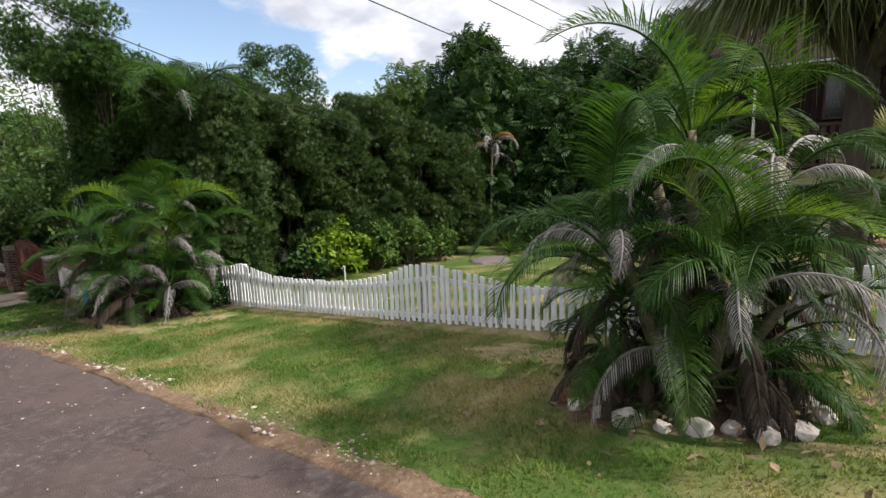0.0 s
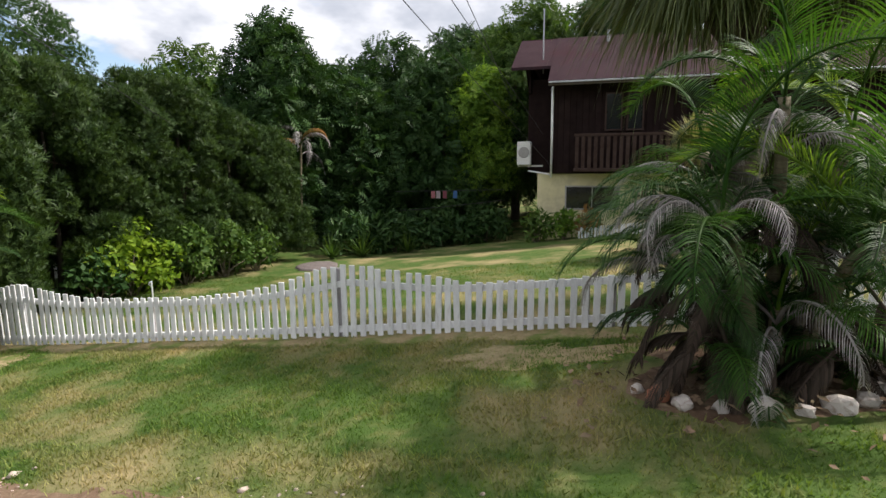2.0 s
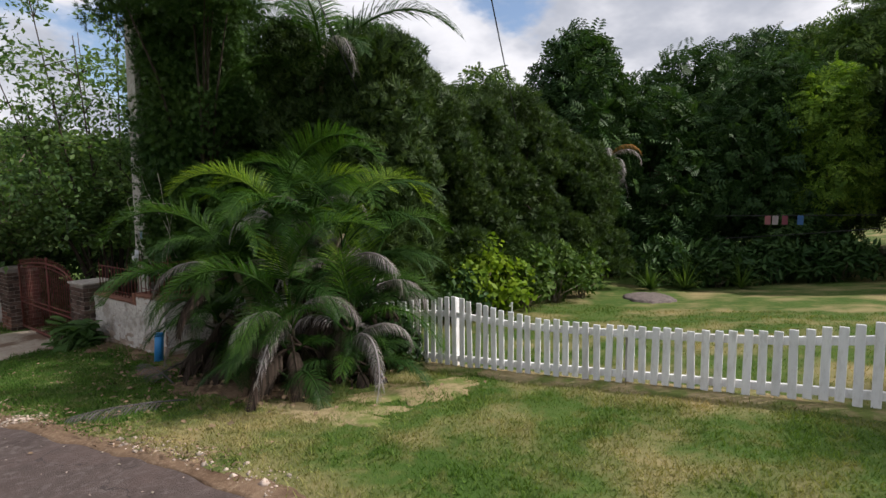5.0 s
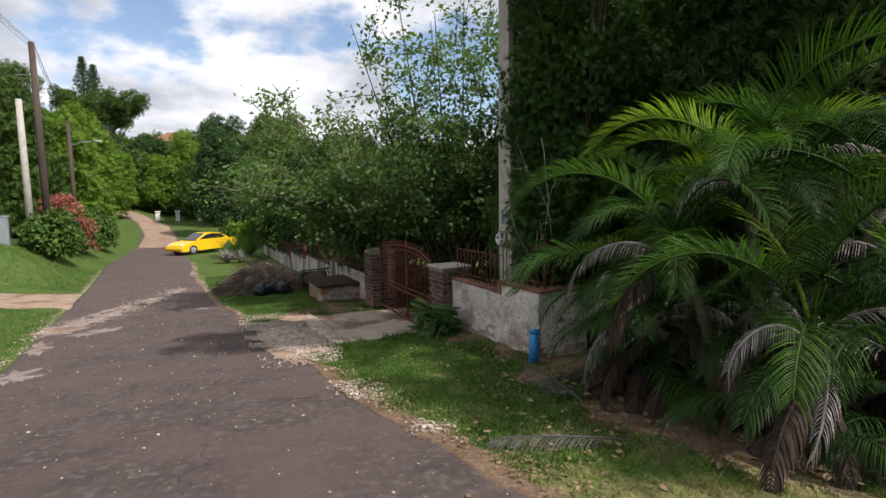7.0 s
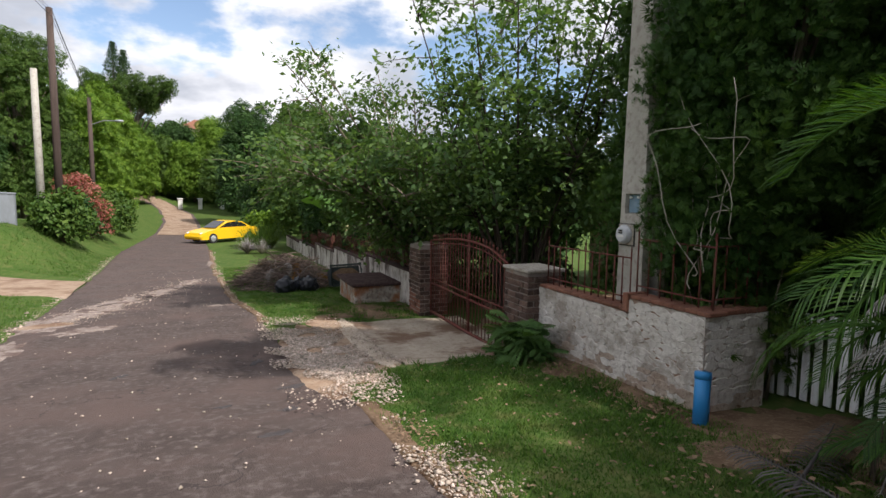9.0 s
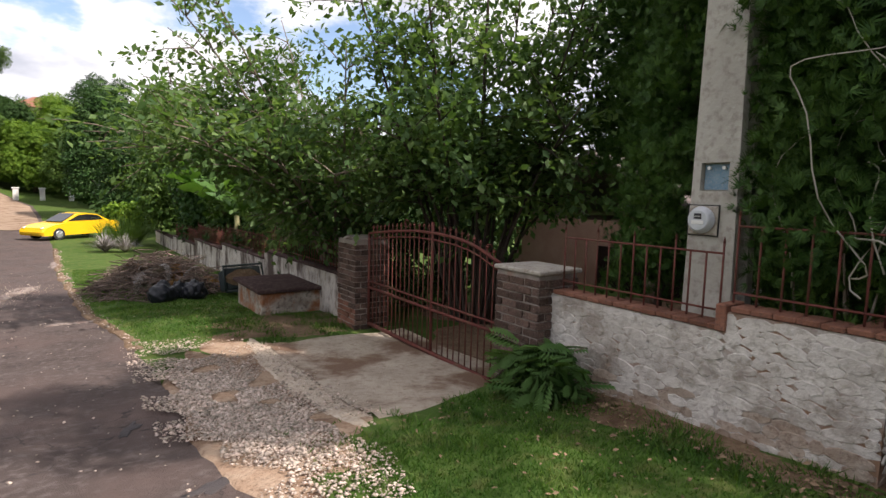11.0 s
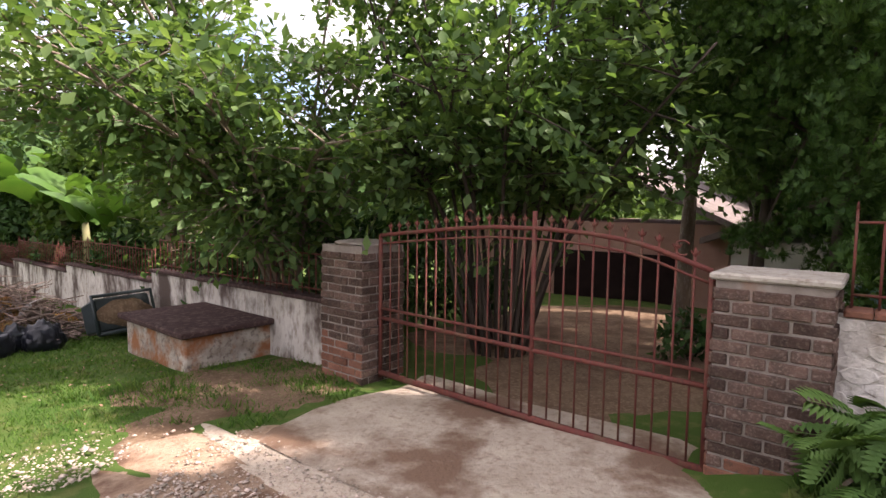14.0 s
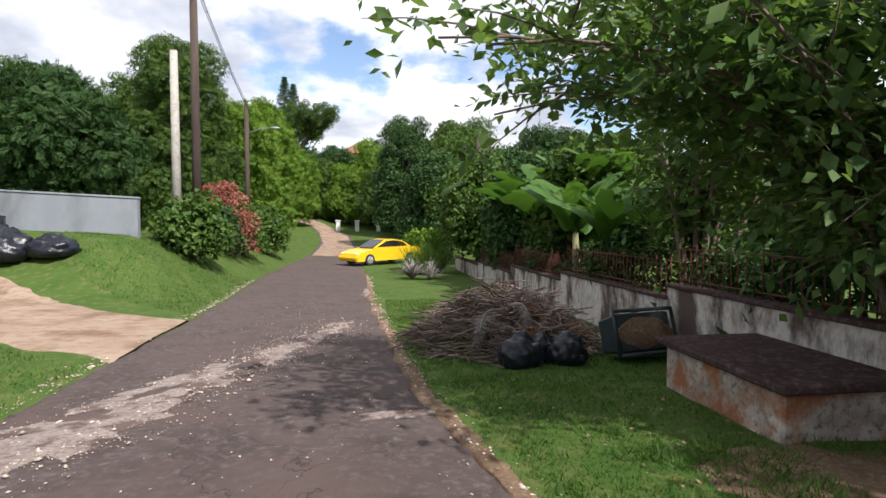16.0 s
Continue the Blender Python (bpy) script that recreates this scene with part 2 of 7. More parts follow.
M_BARK = material("grey_brown_bark", ((0.13, 0.1, 0.075), (0.21, 0.17, 0.13), (0.28, 0.25, 0.21)), 7, 0.95, 0.8, 30, stretch=(1, 1, 0.3))
M_VINE = material("pale_vine_bark", ((0.3, 0.27, 0.23), (0.4, 0.37, 0.32)), 9, 0.9, 0.4, 50)
M_BARKDARK = material("dark_bark", ((0.04, 0.03, 0.024), (0.075, 0.058, 0.046)), 7, 0.95, 0.8, 30, stretch=(1, 1, 0.3))
M_CANE = material("ringed_palm_cane", ((0.13, 0.11, 0.07), (0.22, 0.19, 0.12), (0.08, 0.065, 0.045)), 14, 0.85, 0.5, 50, stretch=(0.3, 0.3, 2))
M_TWIG = material("dry_twigs", ((0.13, 0.092, 0.074), (0.23, 0.175, 0.145), (0.07, 0.048, 0.038)), 4, 0.9, 0.3, 40, vary=0.4, island=True)
# Dark timber; also colours in the shade of the lattice recess and carport.
M_DARKWOOD_AND_SHADE = material("dark_boards_and_recess_shade", ((0.013, 0.008, 0.008), (0.022, 0.014, 0.013)), 3, 0.9, 0.3, 30, vary=0.25, spec=0.05)
M_BALCONY = material("worn_brown_rail_wood", ((0.04, 0.024, 0.02), (0.065, 0.044, 0.038)), 4, 0.9, 0.3, 40, spec=0.1)
M_CREAM = material("cream_wall_paint", ((0.6, 0.54, 0.33), (0.68, 0.62, 0.4)), 1.4, 0.85, 0.2, 60, stain=(0.48, 0.43, 0.28), stain_scale=1.1)
M_ROOF = material("maroon_roof_sheet", ((0.034, 0.019, 0.023), (0.047, 0.028, 0.032)), 1.6, 0.95, 0.25, 30, spec=0.05, stain=(0.042, 0.018, 0.022), stain_scale=0.8)
M_BROWNROOF = material("brown_shingle_roof", ((0.12, 0.095, 0.085), (0.17, 0.135, 0.12), (0.24, 0.21, 0.2)), 2.0, 0.8, 0.4, 30)
M_GLASS = material("dark_window_glass", ((0.012, 0.013, 0.015), (0.018, 0.019, 0.021)), 1, 0.08, 0, spec=0.6)
M_FRAME = material("grey_window_frame", ((0.3, 0.29, 0.28), (0.38, 0.37, 0.36)), 6, 0.6, 0.1, 40)
M_OFFWHITE = material("off_white_paint", ((0.62, 0.62, 0.6), (0.74, 0.74, 0.72)), 2, 0.6, 0.1, 40)
M_PINK = material("pink_plaster", ((0.3, 0.17, 0.13), (0.38, 0.24, 0.19)), 1.5, 0.9, 0.3, 30)
M_GREYWALL = material("grey_painted_wall", ((0.21, 0.23, 0.26), (0.27, 0.29, 0.32)), 0.9, 0.85, 0.25, 40, stain=(0.17, 0.185, 0.2), stain_scale=0.7, stretch=(1, 1, 0.4))
M_YELLOW = material("yellow_car_paint", ((0.75, 0.45, 0.012), (0.78, 0.48, 0.015)), 1, 0.25, 0, spec=0.6)
M_RUBBER = material("tyre_rubber", ((0.018, 0.018, 0.018), (0.028, 0.028, 0.028)), 12, 0.85, 0.2, 60)

L_PALM = leafy("palm_green", (0.022, 0.068, 0.011), (0.055, 0.12, 0.018), 0.4)
# Darker copy of palm_green: the clumps' inner shade put into the leaf colour.
L_PALM_SHADE = leafy("palm_shade_green", (0.014, 0.042, 0.009), (0.032, 0.075, 0.014), 0.25)
L_THATCH = leafy("palm_dead_thatch", (0.03, 0.022, 0.017), (0.075, 0.056, 0.043), 0.05, 0.9, 0.5)
L_PALM_YELLOW = leafy("palm_yellow_green", (0.085, 0.17, 0.018), (0.16, 0.25, 0.03), 0.5)
L_PALM_DRY = leafy("palm_dry_grey", (0.14, 0.12, 0.115), (0.4, 0.375, 0.37), 0.1, 0.7, 0.55)
L_PALM_BROWN = leafy("palm_brown", (0.2, 0.1, 0.035), (0.3, 0.17, 0.06), 0.3, 0.8)
L_HEDGE = leafy("hedge_conifer_green", (0.03, 0.06, 0.017), (0.057, 0.095, 0.028), 0.3, vary=0.5)
L_CYPRESS = leafy("cypress_green", (0.03, 0.075, 0.018), (0.06, 0.12, 0.025), 0.25)
L_DARK = leafy("dark_mango_green", (0.022, 0.06, 0.016), (0.05, 0.1, 0.028), 0.2)
L_MID = leafy("mid_leaf_green", (0.05, 0.105, 0.022), (0.09, 0.15, 0.032), 0.3)
L_BRIGHT = leafy("bright_leaf_green", (0.12, 0.21, 0.02), (0.21, 0.31, 0.03), 0.4)
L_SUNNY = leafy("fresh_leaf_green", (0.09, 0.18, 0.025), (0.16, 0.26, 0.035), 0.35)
L_GATE = leafy("broadleaf_green", (0.07, 0.14, 0.05), (0.135, 0.21, 0.08), 0.5)
L_HANG = leafy("hanging_strap_green", (0.06, 0.085, 0.03), (0.12, 0.14, 0.06), 0.2)
L_DRAGON = leafy("dragon_strap_green", (0.17, 0.18, 0.075), (0.3, 0.29, 0.14), 0.25)
L_RED = leafy("bougainvillea_red", (0.24, 0.07, 0.06), (0.36, 0.16, 0.12), 0.3)
L_BANANA = leafy("banana_leaf_green", (0.055, 0.14, 0.03), (0.1, 0.19, 0.045), 0.4, 0.4, 0.2)

# ---- mesh tools ----


def mesh_of(name, verts, faces, mat, smooth=False):
    me = bpy.data.meshes.new(name)
    me.from_pydata([tuple(v) for v in verts], [], faces)
    me.materials.append(mat)
    if smooth:
        me.shade_smooth()
    return me


def quick_mesh(name, V, F, mat):
    """A mesh from arrays: V (n, 3) places, F (m, k) corners."""
    me = bpy.data.meshes.new(name)
    V, F = np.asarray(V, np.float32), np.asarray(F, np.int32)
    k = F.shape[1]
    me.vertices.add(len(V))
    me.vertices.foreach_set("co", V.ravel())
    me.loops.add(F.size)
    me.loops.foreach_set("vertex_index", F.ravel())
    me.polygons.add(len(F))
    me.polygons.foreach_set("loop_start", np.arange(0, F.size, k, dtype=np.int32))
    me.polygons.foreach_set("loop_total", np.full(len(F), k, np.int32))
    me.materials.append(mat)
    me.update(calc_edges=True)
    return me


def thing(name, x, y, z, label, category, group="", rz=0.0, kind=""):
    ob = new(name)
    ob.empty_display_size = 0.1
    ob.matrix_basis = pose(x, y, z, 0, 0, rz)
    return tagged(ob, label, category, group, kind)


def part(name, me, parent=None, label="", at=(0, 0, 0), rot=(0, 0, 0), scale=None):
    ob = new(name, me)
    ob.location = at
    ob.rotation_euler = [radians(a) for a in rot]
    if scale:
        ob.scale = scale
    if parent:
        ob.parent = parent
    if label:
        tagged(ob, label)
    return ob


def structure(name, me, label, category):
    return tagged(new(name, me), label, category, kind="structure")


def box(sx, sy, sz, c=0.0, base=(0, 0, 0)):
    """A box on its base's middle, its upright and level edges chamfered by c: verts, faces."""
    bm = bmesh.new()
    bmesh.ops.create_cube(bm, size=1, matrix=Matrix.Translation((base[0], base[1], base[2] + sz / 2)) @ Matrix.Diagonal((sx, sy, sz, 1)))
    if c:
        bmesh.ops.bevel(bm, geom=bm.edges[:], offset=c, segments=1, affect="EDGES")
    bm.verts.index_update()
    out = [v.co.copy() for v in bm.verts], [[v.index for v in f.verts] for f in bm.faces]
    bm.free()
    return out


def join(*pieces):
    V, F = [], []
    for v, f in pieces:
        k = len(V)
        V.extend(v)
        F.extend([[i + k for i in q] for q in f])
    return V, F


def moved(vf, m):
    return [m @ Vector(v) for v in vf[0]], vf[1]


def tube(pts, radii, n=6, cap=True):
    """A round bar along points."""
    pts = [Vector(p) for p in pts]
    if isinstance(radii, (int, float)):
        radii = [radii] * len(pts)
    radii = [float(r) for r in radii]
    V, F = [], []
    for i, p in enumerate(pts):
        d = (pts[min(i + 1, len(pts) - 1)] - pts[max(i - 1, 0)]).normalized()
        a = d.cross(Vector((0, 0, 1)) if abs(d.z) < 0.9 else Vector((1, 0, 0))).normalized()
        b = d.cross(a)
        for k in range(n):
            w = 2 * math.pi * k / n
            V.append(p + radii[i] * (math.cos(w) * a + math.sin(w) * b))
    for i in range(len(pts) - 1):
        for k in range(n):
            F.append([i * n + k, i * n + (k + 1) % n, (i + 1) * n + (k + 1) % n, (i + 1) * n + k])
    if cap:
        F.append(list(range(n))[::-1])
        F.append([(len(pts) - 1) * n + k for k in range(n)])
    return V, F


def rock(seed, r=(1, 1, 1), sub=2, rough=0.25):
    """A worn lump."""
    bm = bmesh.new()
    bmesh.ops.create_icosphere(bm, subdivisions=sub, radius=1)
    for v in bm.verts:
        k = 1 + rough * 2 * noise.noise(v.co * 1.3 + Vector((seed * 7.1, seed * 3.3, 0))) + rough * 0.5 * noise.noise(v.co * 4 + Vector((seed, 0, 0)))
        v.co = Vector((v.co.x * r[0], v.co.y * r[1], v.co.z * r[2])) * k
    out = [v.co.copy() for v in bm.verts], [[v.index for v in f.verts] for f in bm.faces]
    bm.free()
    return out


# ---- ground ----
def smooth(v):
    v = np.clip(v, 0, 1)
    return v * v * (3 - 2 * v)


def road_z(y):
    return np.interp(y, [-60, -20, 0, 5, 10, 15.4, 19.6, 25.5, 35, 45, 52, 60, 75, 95, 140, 300], [6, 2.2, 0, -0.56, -1.08, -1.62, -2.0, -2.33, -2.7, -2.88, -2.95, -2.9, -2.4, -1.2, 3, 16])


def road_right(y):
    return np.interp(y, [-60, 0, 5, 10, 12, 14, 16, 18.7, 22.5, 25, 33, 44, 52, 60, 70, 80, 90, 105, 140], [2, 1.9, 2.05, 2.05, 1.8, 1.55, 1.45, 1.2, 0.9, 0.5, 0, -0.3, -0.7, -1.1, -1.6, -2.5, -4.8, -12, -36])


def road_left(y):
    return np.interp(y, [-60, 0, 18, 26, 31, 37, 43, 50, 58, 70, 80, 90, 105, 140], [-2.6, -2.6, -2.75, -3.4, -3.7, -4.2, -4.6, -4.6, -4.5, -4.9, -6.2, -9.2, -17, -42])


def ground_z(x, y):
    x, y = np.asarray(x, float), np.asarray(y, float)
    z = road_z(y)
    a = np.interp(y, [9, 12, 14.5, 15.6, 16.5, 17.2, 18.0, 20.6, 21.4, 24, 40], [-0.045, -0.036, -0.037, -0.025, -0.012, -0.012, -0.055, -0.02, -0.012, 0.0, 0.0])
    b = np.interp(y, [9, 14.5, 40], [-0.065, -0.03, -0.03])
    xr = np.maximum(x, 0)
    z = z + a * np.minimum(xr, 5.4) + b * np.clip(xr - 5.4, 0, 16)
    xl = -x
    drive = 0.05 * np.clip(xl - 3.2, 0, 9)
    mound = 1.55 * smooth((xl - 4.3) / 3.4) * smooth((y - 31.5 - 0.25 * np.clip(xl - 4, 0, 9)) / 4.0) * (1 - 0.45 * smooth((y - 42) / 10))
    z = z + drive * (1 - smooth((y - 60) / 20)) + mound
    far = np.hypot(x, y - 20)
    z = z + 0.03 * np.clip(far - 70, 0, 400) * smooth((far - 70) / 60)
    return z


def terrain_z(x, y):
    """The ground sheet: as ground_z, but sunk below the road."""
    inside = smooth((road_right(y) - 0.02 - x) / 0.12) * smooth((x - road_left(y) - 0.02) / 0.12)
    n = 0.012 * np.sin(x * 5.1 + 1.3 * np.sin(y * 2.3)) * np.sin(y * 4.3 + np.cos(x * 3.1))
    return ground_z(x, y) + 0.012 + n * (1 - inside) - 0.09 * inside


def spread(lo, hi, fine, step, far):
    a = np.arange(fine[0], fine[1] + 1e-6, step)
    left = fine[0] - np.geomspace(step * 2, fine[0] - lo, far)[::-1]
    right = fine[1] + np.geomspace(step * 2, hi - fine[1], far)
    return np.concatenate([left, a, right])


def sheet(xs, ys, fz):
    X, Y = np.meshgrid(xs, ys)
    V = np.stack([X, Y, fz(X, Y)], -1).reshape(-1, 3)
    n, m = len(xs), len(ys)
    i = (np.arange(m - 1)[:, None] * n + np.arange(n - 1)[None]).reshape(-1)
    return V, np.stack([i, i + 1, i + n + 1, i + n], 1)


me = quick_mesh("ground", *sheet(spread(-700, 700, (-9, 8), 0.16, 40), spread(-700, 900, (-2, 46), 0.16, 40), terrain_z), M_LAWN)
me.shade_smooth()
ground = structure("ground", me, "mown grass ground with dry patches, sloping along the road", "ground")

ys = np.arange(-25, 130, 0.12)
cols = np.linspace(0, 1, 41)
jr = np.array([0.10 * noise.noise((0.0, v * 2.1, 3.0)) + 0.06 * noise.noise((0.0, v * 7.3, 9.0)) for v in ys])
jl = np.array([0.10 * noise.noise((5.0, v * 1.9, 3.0)) + 0.06 * noise.noise((5.0, v * 6.3, 9.0)) for v in ys])
XL, XR = road_left(ys) + jl, road_right(ys) + jr
X = XL[:, None] + (XR - XL)[:, None] * cols[None]
Y = np.repeat(ys[:, None], 41, 1)
Z = ground_z(X, Y) + 0.004 * np.sin(X * 3 + Y * 1.7) * np.cos(Y * 2.3 - X)
Z[:, 0] -= 0.08
Z[:, -1] -= 0.08
V = np.stack([X, Y, Z], -1).reshape(-1, 3)
i = (np.arange(len(ys) - 1)[:, None] * 41 + np.arange(40)[None]).reshape(-1)
me = quick_mesh("road", V, np.stack([i, i + 1, i + 42, i + 41], 1), M_ASPHALT)
me.shade_smooth()
road = structure("road", me, "worn grey asphalt lane with ragged edges", "road")


def patch(name, outline, lift, mat, seed, label, category, cells=26, ragged=0.12):
    """A ragged sheet laid on the ground inside a rounded outline given by centre, half sizes and turn."""
    cx, cy, rx, ry, turn = outline
    V, F = [], []
    rings, segs = 12, cells * 2
    for r in range(rings + 1):
        for s in range(segs):
            w = 2 * math.pi * s / segs
            q = r / rings
            k = 1 + ragged * 2 * noise.noise((math.cos(w) * 1.7 + seed, math.sin(w) * 1.7, seed * 0.7)) + ragged * noise.noise((math.cos(w) * 5 + seed, math.sin(w) * 5, 2.0)) + 0.2 * ragged * noise.noise((math.cos(w) * 13, math.sin(w) * 13 + seed, 5.0))
            a, b = q * k * rx * math.cos(w), q * k * ry * math.sin(w)
            c, d = math.cos(turn), math.sin(turn)
            x, y = cx + a * c - b * d, cy + a * d + b * c
            z = float(ground_z(x, y)) + lift * (1.0 - 0.75 * q ** 3 if r < rings else -1.5) + 0.3 * lift * q * noise.noise((x * 9, y * 9, 1.0))
            V.append((x, y, z))
    for r in range(rings):
        for s in range(segs):
            F.append([r * segs + s, (r + 1) * segs + s, (r + 1) * segs + (s + 1) % segs, r * segs + (s + 1) % segs])
    me = mesh_of(name, V, F, mat, True)
    return structure(name, me, label, category)


def strip(name, rows, lift, mat, label, category, n=10, soft=0.0):
    """A sheet laid on the ground between two edges: rows of (x0, y0, x1, y1)."""
    P = []
    for k in range(len(rows) - 1):
        for s in range(8):
            q = s / 8
            P.append([rows[k][i] * (1 - q) + rows[k + 1][i] * q for i in range(4)])
    P.append(rows[-1])
    V, F = [], []
    for x0, y0, x1, y1 in P:
        for c in range(n + 1):
            q = c / n
            e = 0.05 * noise.noise((x0 * 2, y0 * 2, q * 3))
            x, y = x0 + (x1 - x0) * q + e, y0 + (y1 - y0) * q + e
            V.append((x, y, float(ground_z(x, y)) + (lift * (1 - soft * abs(2 * q - 1) ** 2) + soft * 0.7 * lift * noise.noise((x * 8, y * 5, 2.0)) if 0 < c < n else -0.05)))
    for r in range(len(P) - 1):
        for c in range(n):
            F.append([r * (n + 1) + c, r * (n + 1) + c + 1, (r + 1) * (n + 1) + c + 1, (r + 1) * (n + 1) + c])
    return structure(name, mesh_of(name, V, F, mat, True), label, category)


strip("driveway", [(2.3, 17.15, 2.4, 20.95), (2.5, 17.12, 2.65, 21.1), (3.0, 17.2, 3.1, 21.2), (3.45, 17.5, 3.4, 21.2), (4.0, 17.95, 4.0, 21.0), (4.5, 17.95, 4.5, 21.1)], 0.045, M_CONCRETE, "worn concrete driveway apron stained with red mud", "driveway")
strip("driveway_opposite", [(-3.3, 26.6, -3.65, 30.9), (-5.0, 27.4, -5.2, 31.6), (-8.0, 29.6, -8.0, 33.6), (-12.0, 33.0, -12.0, 36.5), (-20.0, 37.0, -20.0, 41.0)], 0.03, M_CONCRETE_PALE, "pale concrete driveway rising from the lane", "driveway")

# ---- white picket fence ----
FX = 5.42


def fence_top(y):
    return np.interp(y, [-6, -3.2, -2.0, -0.54, -0.14, 0.35, 1.36, 2.3, 2.79, 3.41, 4.07, 4.58, 4.92, 5.34, 5.71, 6.21, 6.87, 7.73, 8.64, 9.09, 9.55, 9.91, 10.45, 11.2, 12.5, 13.6, 15.0],
                     [0.98, 0.75, 0.82, 0.75, 0.62, 0.47, 0.19, 0.07, 0.01, -0.04, 0.02, 0.07, 0.1, 0.0, -0.15, -0.28, -0.4, -0.47, -0.51, -0.48, -0.43, -0.38, -0.5, -0.62, -0.7, -0.74, -0.9])


def fence_base(y):
    return float(ground_z(FX, y)) + 0.02


fence = thing("picket_fence", FX, 4.0, fence_base(4.0), "white painted wooden picket fence with scalloped top, some pickets leaning", "fence")
rng = random.Random(5)
pickets = {}


def picket_mesh(h):
    k = round(h * 40)
    if k not in pickets:
        v, f = box(0.021, 0.068, k / 40, 0.004)
        pickets[k] = mesh_of("picket", v, f, M_WHITE)
    return pickets[k]


F0 = Vector((FX, 4.0, fence_base(4.0)))
y, kpk = -5.6, 0
while y < 14.9:
    zb = fence_base(y) + rng.uniform(0.0, 0.035)
    h = float(fence_top(y)) - zb
    lean = rng.gauss(0, 0.8) + (4.0 if abs(y - 8.32) < 0.05 else 0)
    part("picket", picket_mesh(h), fence, at=Vector((FX - 0.022 + rng.uniform(-0.004, 0.004), y, zb)) - F0, rot=(lean, rng.gauss(0, 0.5), rng.gauss(0, 2)))
    y += 0.113 + rng.uniform(-0.008, 0.008)
for lo, hi in ((0.1, None), (None, -0.2)):
    ys_r = np.arange(-5.6, 15.0, 0.5)
    for a, b in zip(ys_r[:-1:3], ys_r[3::3]):
        pts = []
        for yy in np.linspace(a, b, 4):
            if lo:
                zz = fence_base(yy) + 0.1
            else:
                zz = fence_base(yy) + 0.66 * (min(float(fence_top(q)) - fence_base(q) for q in (yy - .4, yy, yy + .4))) + 0.13
            pts.append(Vector((FX + 0.012, yy, zz)) - F0)
        V, Fq = [], []
        for p in pts:
            for dx, dz in ((-0.018, -0.036), (0.018, -0.036), (0.018, 0.036), (-0.018, 0.036)):
                V.append(p + Vector((dx, 0, dz)))
        for s in range(len(pts) - 1):
            for k in range(4):
                Fq.append([s * 4 + k, s * 4 + (k + 1) % 4, s * 4 + 4 + (k + 1) % 4, s * 4 + 4 + k])
        Fq += [[3, 2, 1, 0], [len(V) - 4, len(V) - 3, len(V) - 2, len(V) - 1]]
        part("rail", mesh_of("rail", V, Fq, M_WHITE), fence)
for yy, grey in ((-4.2, 0), (-1.9, 0), (0.55, 0), (2.02, 1), (2.28, 1), (5.05, 1), (7.72, 1), (9.9, 0), (12.4, 0), (14.8, 0)):
    h = float(fence_top(yy)) - fence_base(yy) - 0.04
    part("post", mesh_of("post", *box(0.075, 0.075, h + 0.15, 0.008), M_GREYWOOD if grey else M_WHITE), fence, "weathered grey post" if grey else "", at=Vector((FX + 0.068, yy, fence_base(yy) - 0.15)) - F0)

# ---- brick gate piers ----
BL, BW, BH, BJ = 0.2, 0.095, 0.069, 0.015


def brick_mesh(l, name="brick", mat=None):
    return mesh_of(name, *box(BW, l, BH, 0.006), mat or M_BRICK)


brick_full, brick_half = brick_mesh(BL), brick_mesh(0.095)
brick_full_r, brick_half_r = brick_mesh(BL, mat=M_BRICKRED), brick_mesh(0.095, mat=M_BRICKRED)


def pier(name, x0, x1, y0, y1, zb, zt, label, red_under, cap):
    t = thing(name, (x0 + x1) / 2, (y0 + y1) / 2, zb, label, "gate pier", "gate piers")
    sx, sy, h = x1 - x0, y1 - y0, zt - zb
    part("core", mesh_of("core", *box(sx - 0.012, sy - 0.012, h - 0.01), M_BRICKMORTAR), t)
    n = int(h / (BH + BJ))
    pr = random.Random(name)
    for c in range(n):
        z = c * (BH + BJ) + 0.004
        if z + BH > h:
            break
        for side in range(4):
            run = sy if side in (0, 2) else sx
            off = 0.0 if (c + side) % 2 else -(BL + BJ) / 2
            p = -run / 2 + off
            while p < run / 2 - 0.02:
                a, b = max(p, -run / 2), min(p + BL, run / 2)
                if b - a > 0.05:
                    red = z < red_under + 0.12 * pr.random() and side != 1
                    full = b - a > 0.15
                    mesh = (brick_full_r if full else brick_half_r) if red else (brick_full if full else brick_half)
                    mid, out = (a + b) / 2, (sx if side in (0, 2) else sy) / 2 - BW / 2 + pr.uniform(-0.002, 0.018)
                    at = {0: (-out, mid, z), 2: (out, mid, z), 1: (mid, -out, z), 3: (mid, out, z)}[side]
                    part("brick", mesh, t, at=at, rot=(pr.gauss(0, 0.9), pr.gauss(0, 1.5), (0 if side in (0, 2) else 90) + pr.gauss(0, 1.4)), scale=(1, (b - a) / (BL if full else 0.095), 1))
                p += BL + BJ
    if cap:
        v, f = box(sx + 0.07, sy + 0.06, 0.045, 0.012)
        part("cap", mesh_of("cap", v, f, M_CAP), t, "cracked grey concrete cap", at=(0.01, 0, h - 0.005))
    else:
        part("cap", mesh_of("cap", *rock(5, (sx * 0.5, sy * 0.5, 0.045), 3, 0.12), M_BRICKMORTAR), t, "crumbling mortar top", at=(0, 0, h + 0.005))
    return t


pier("gate_pier", 3.85, 4.45, 21.12, 21.75, -2.22, -0.72, "dark brick gate pier with red mud stained foot", 0.42, False)
pier("gate_pier", 4.0, 4.55, 17.34, 17.97, -2.15, -0.76, "dark brick gate pier with pale concrete cap", 0.1, True)

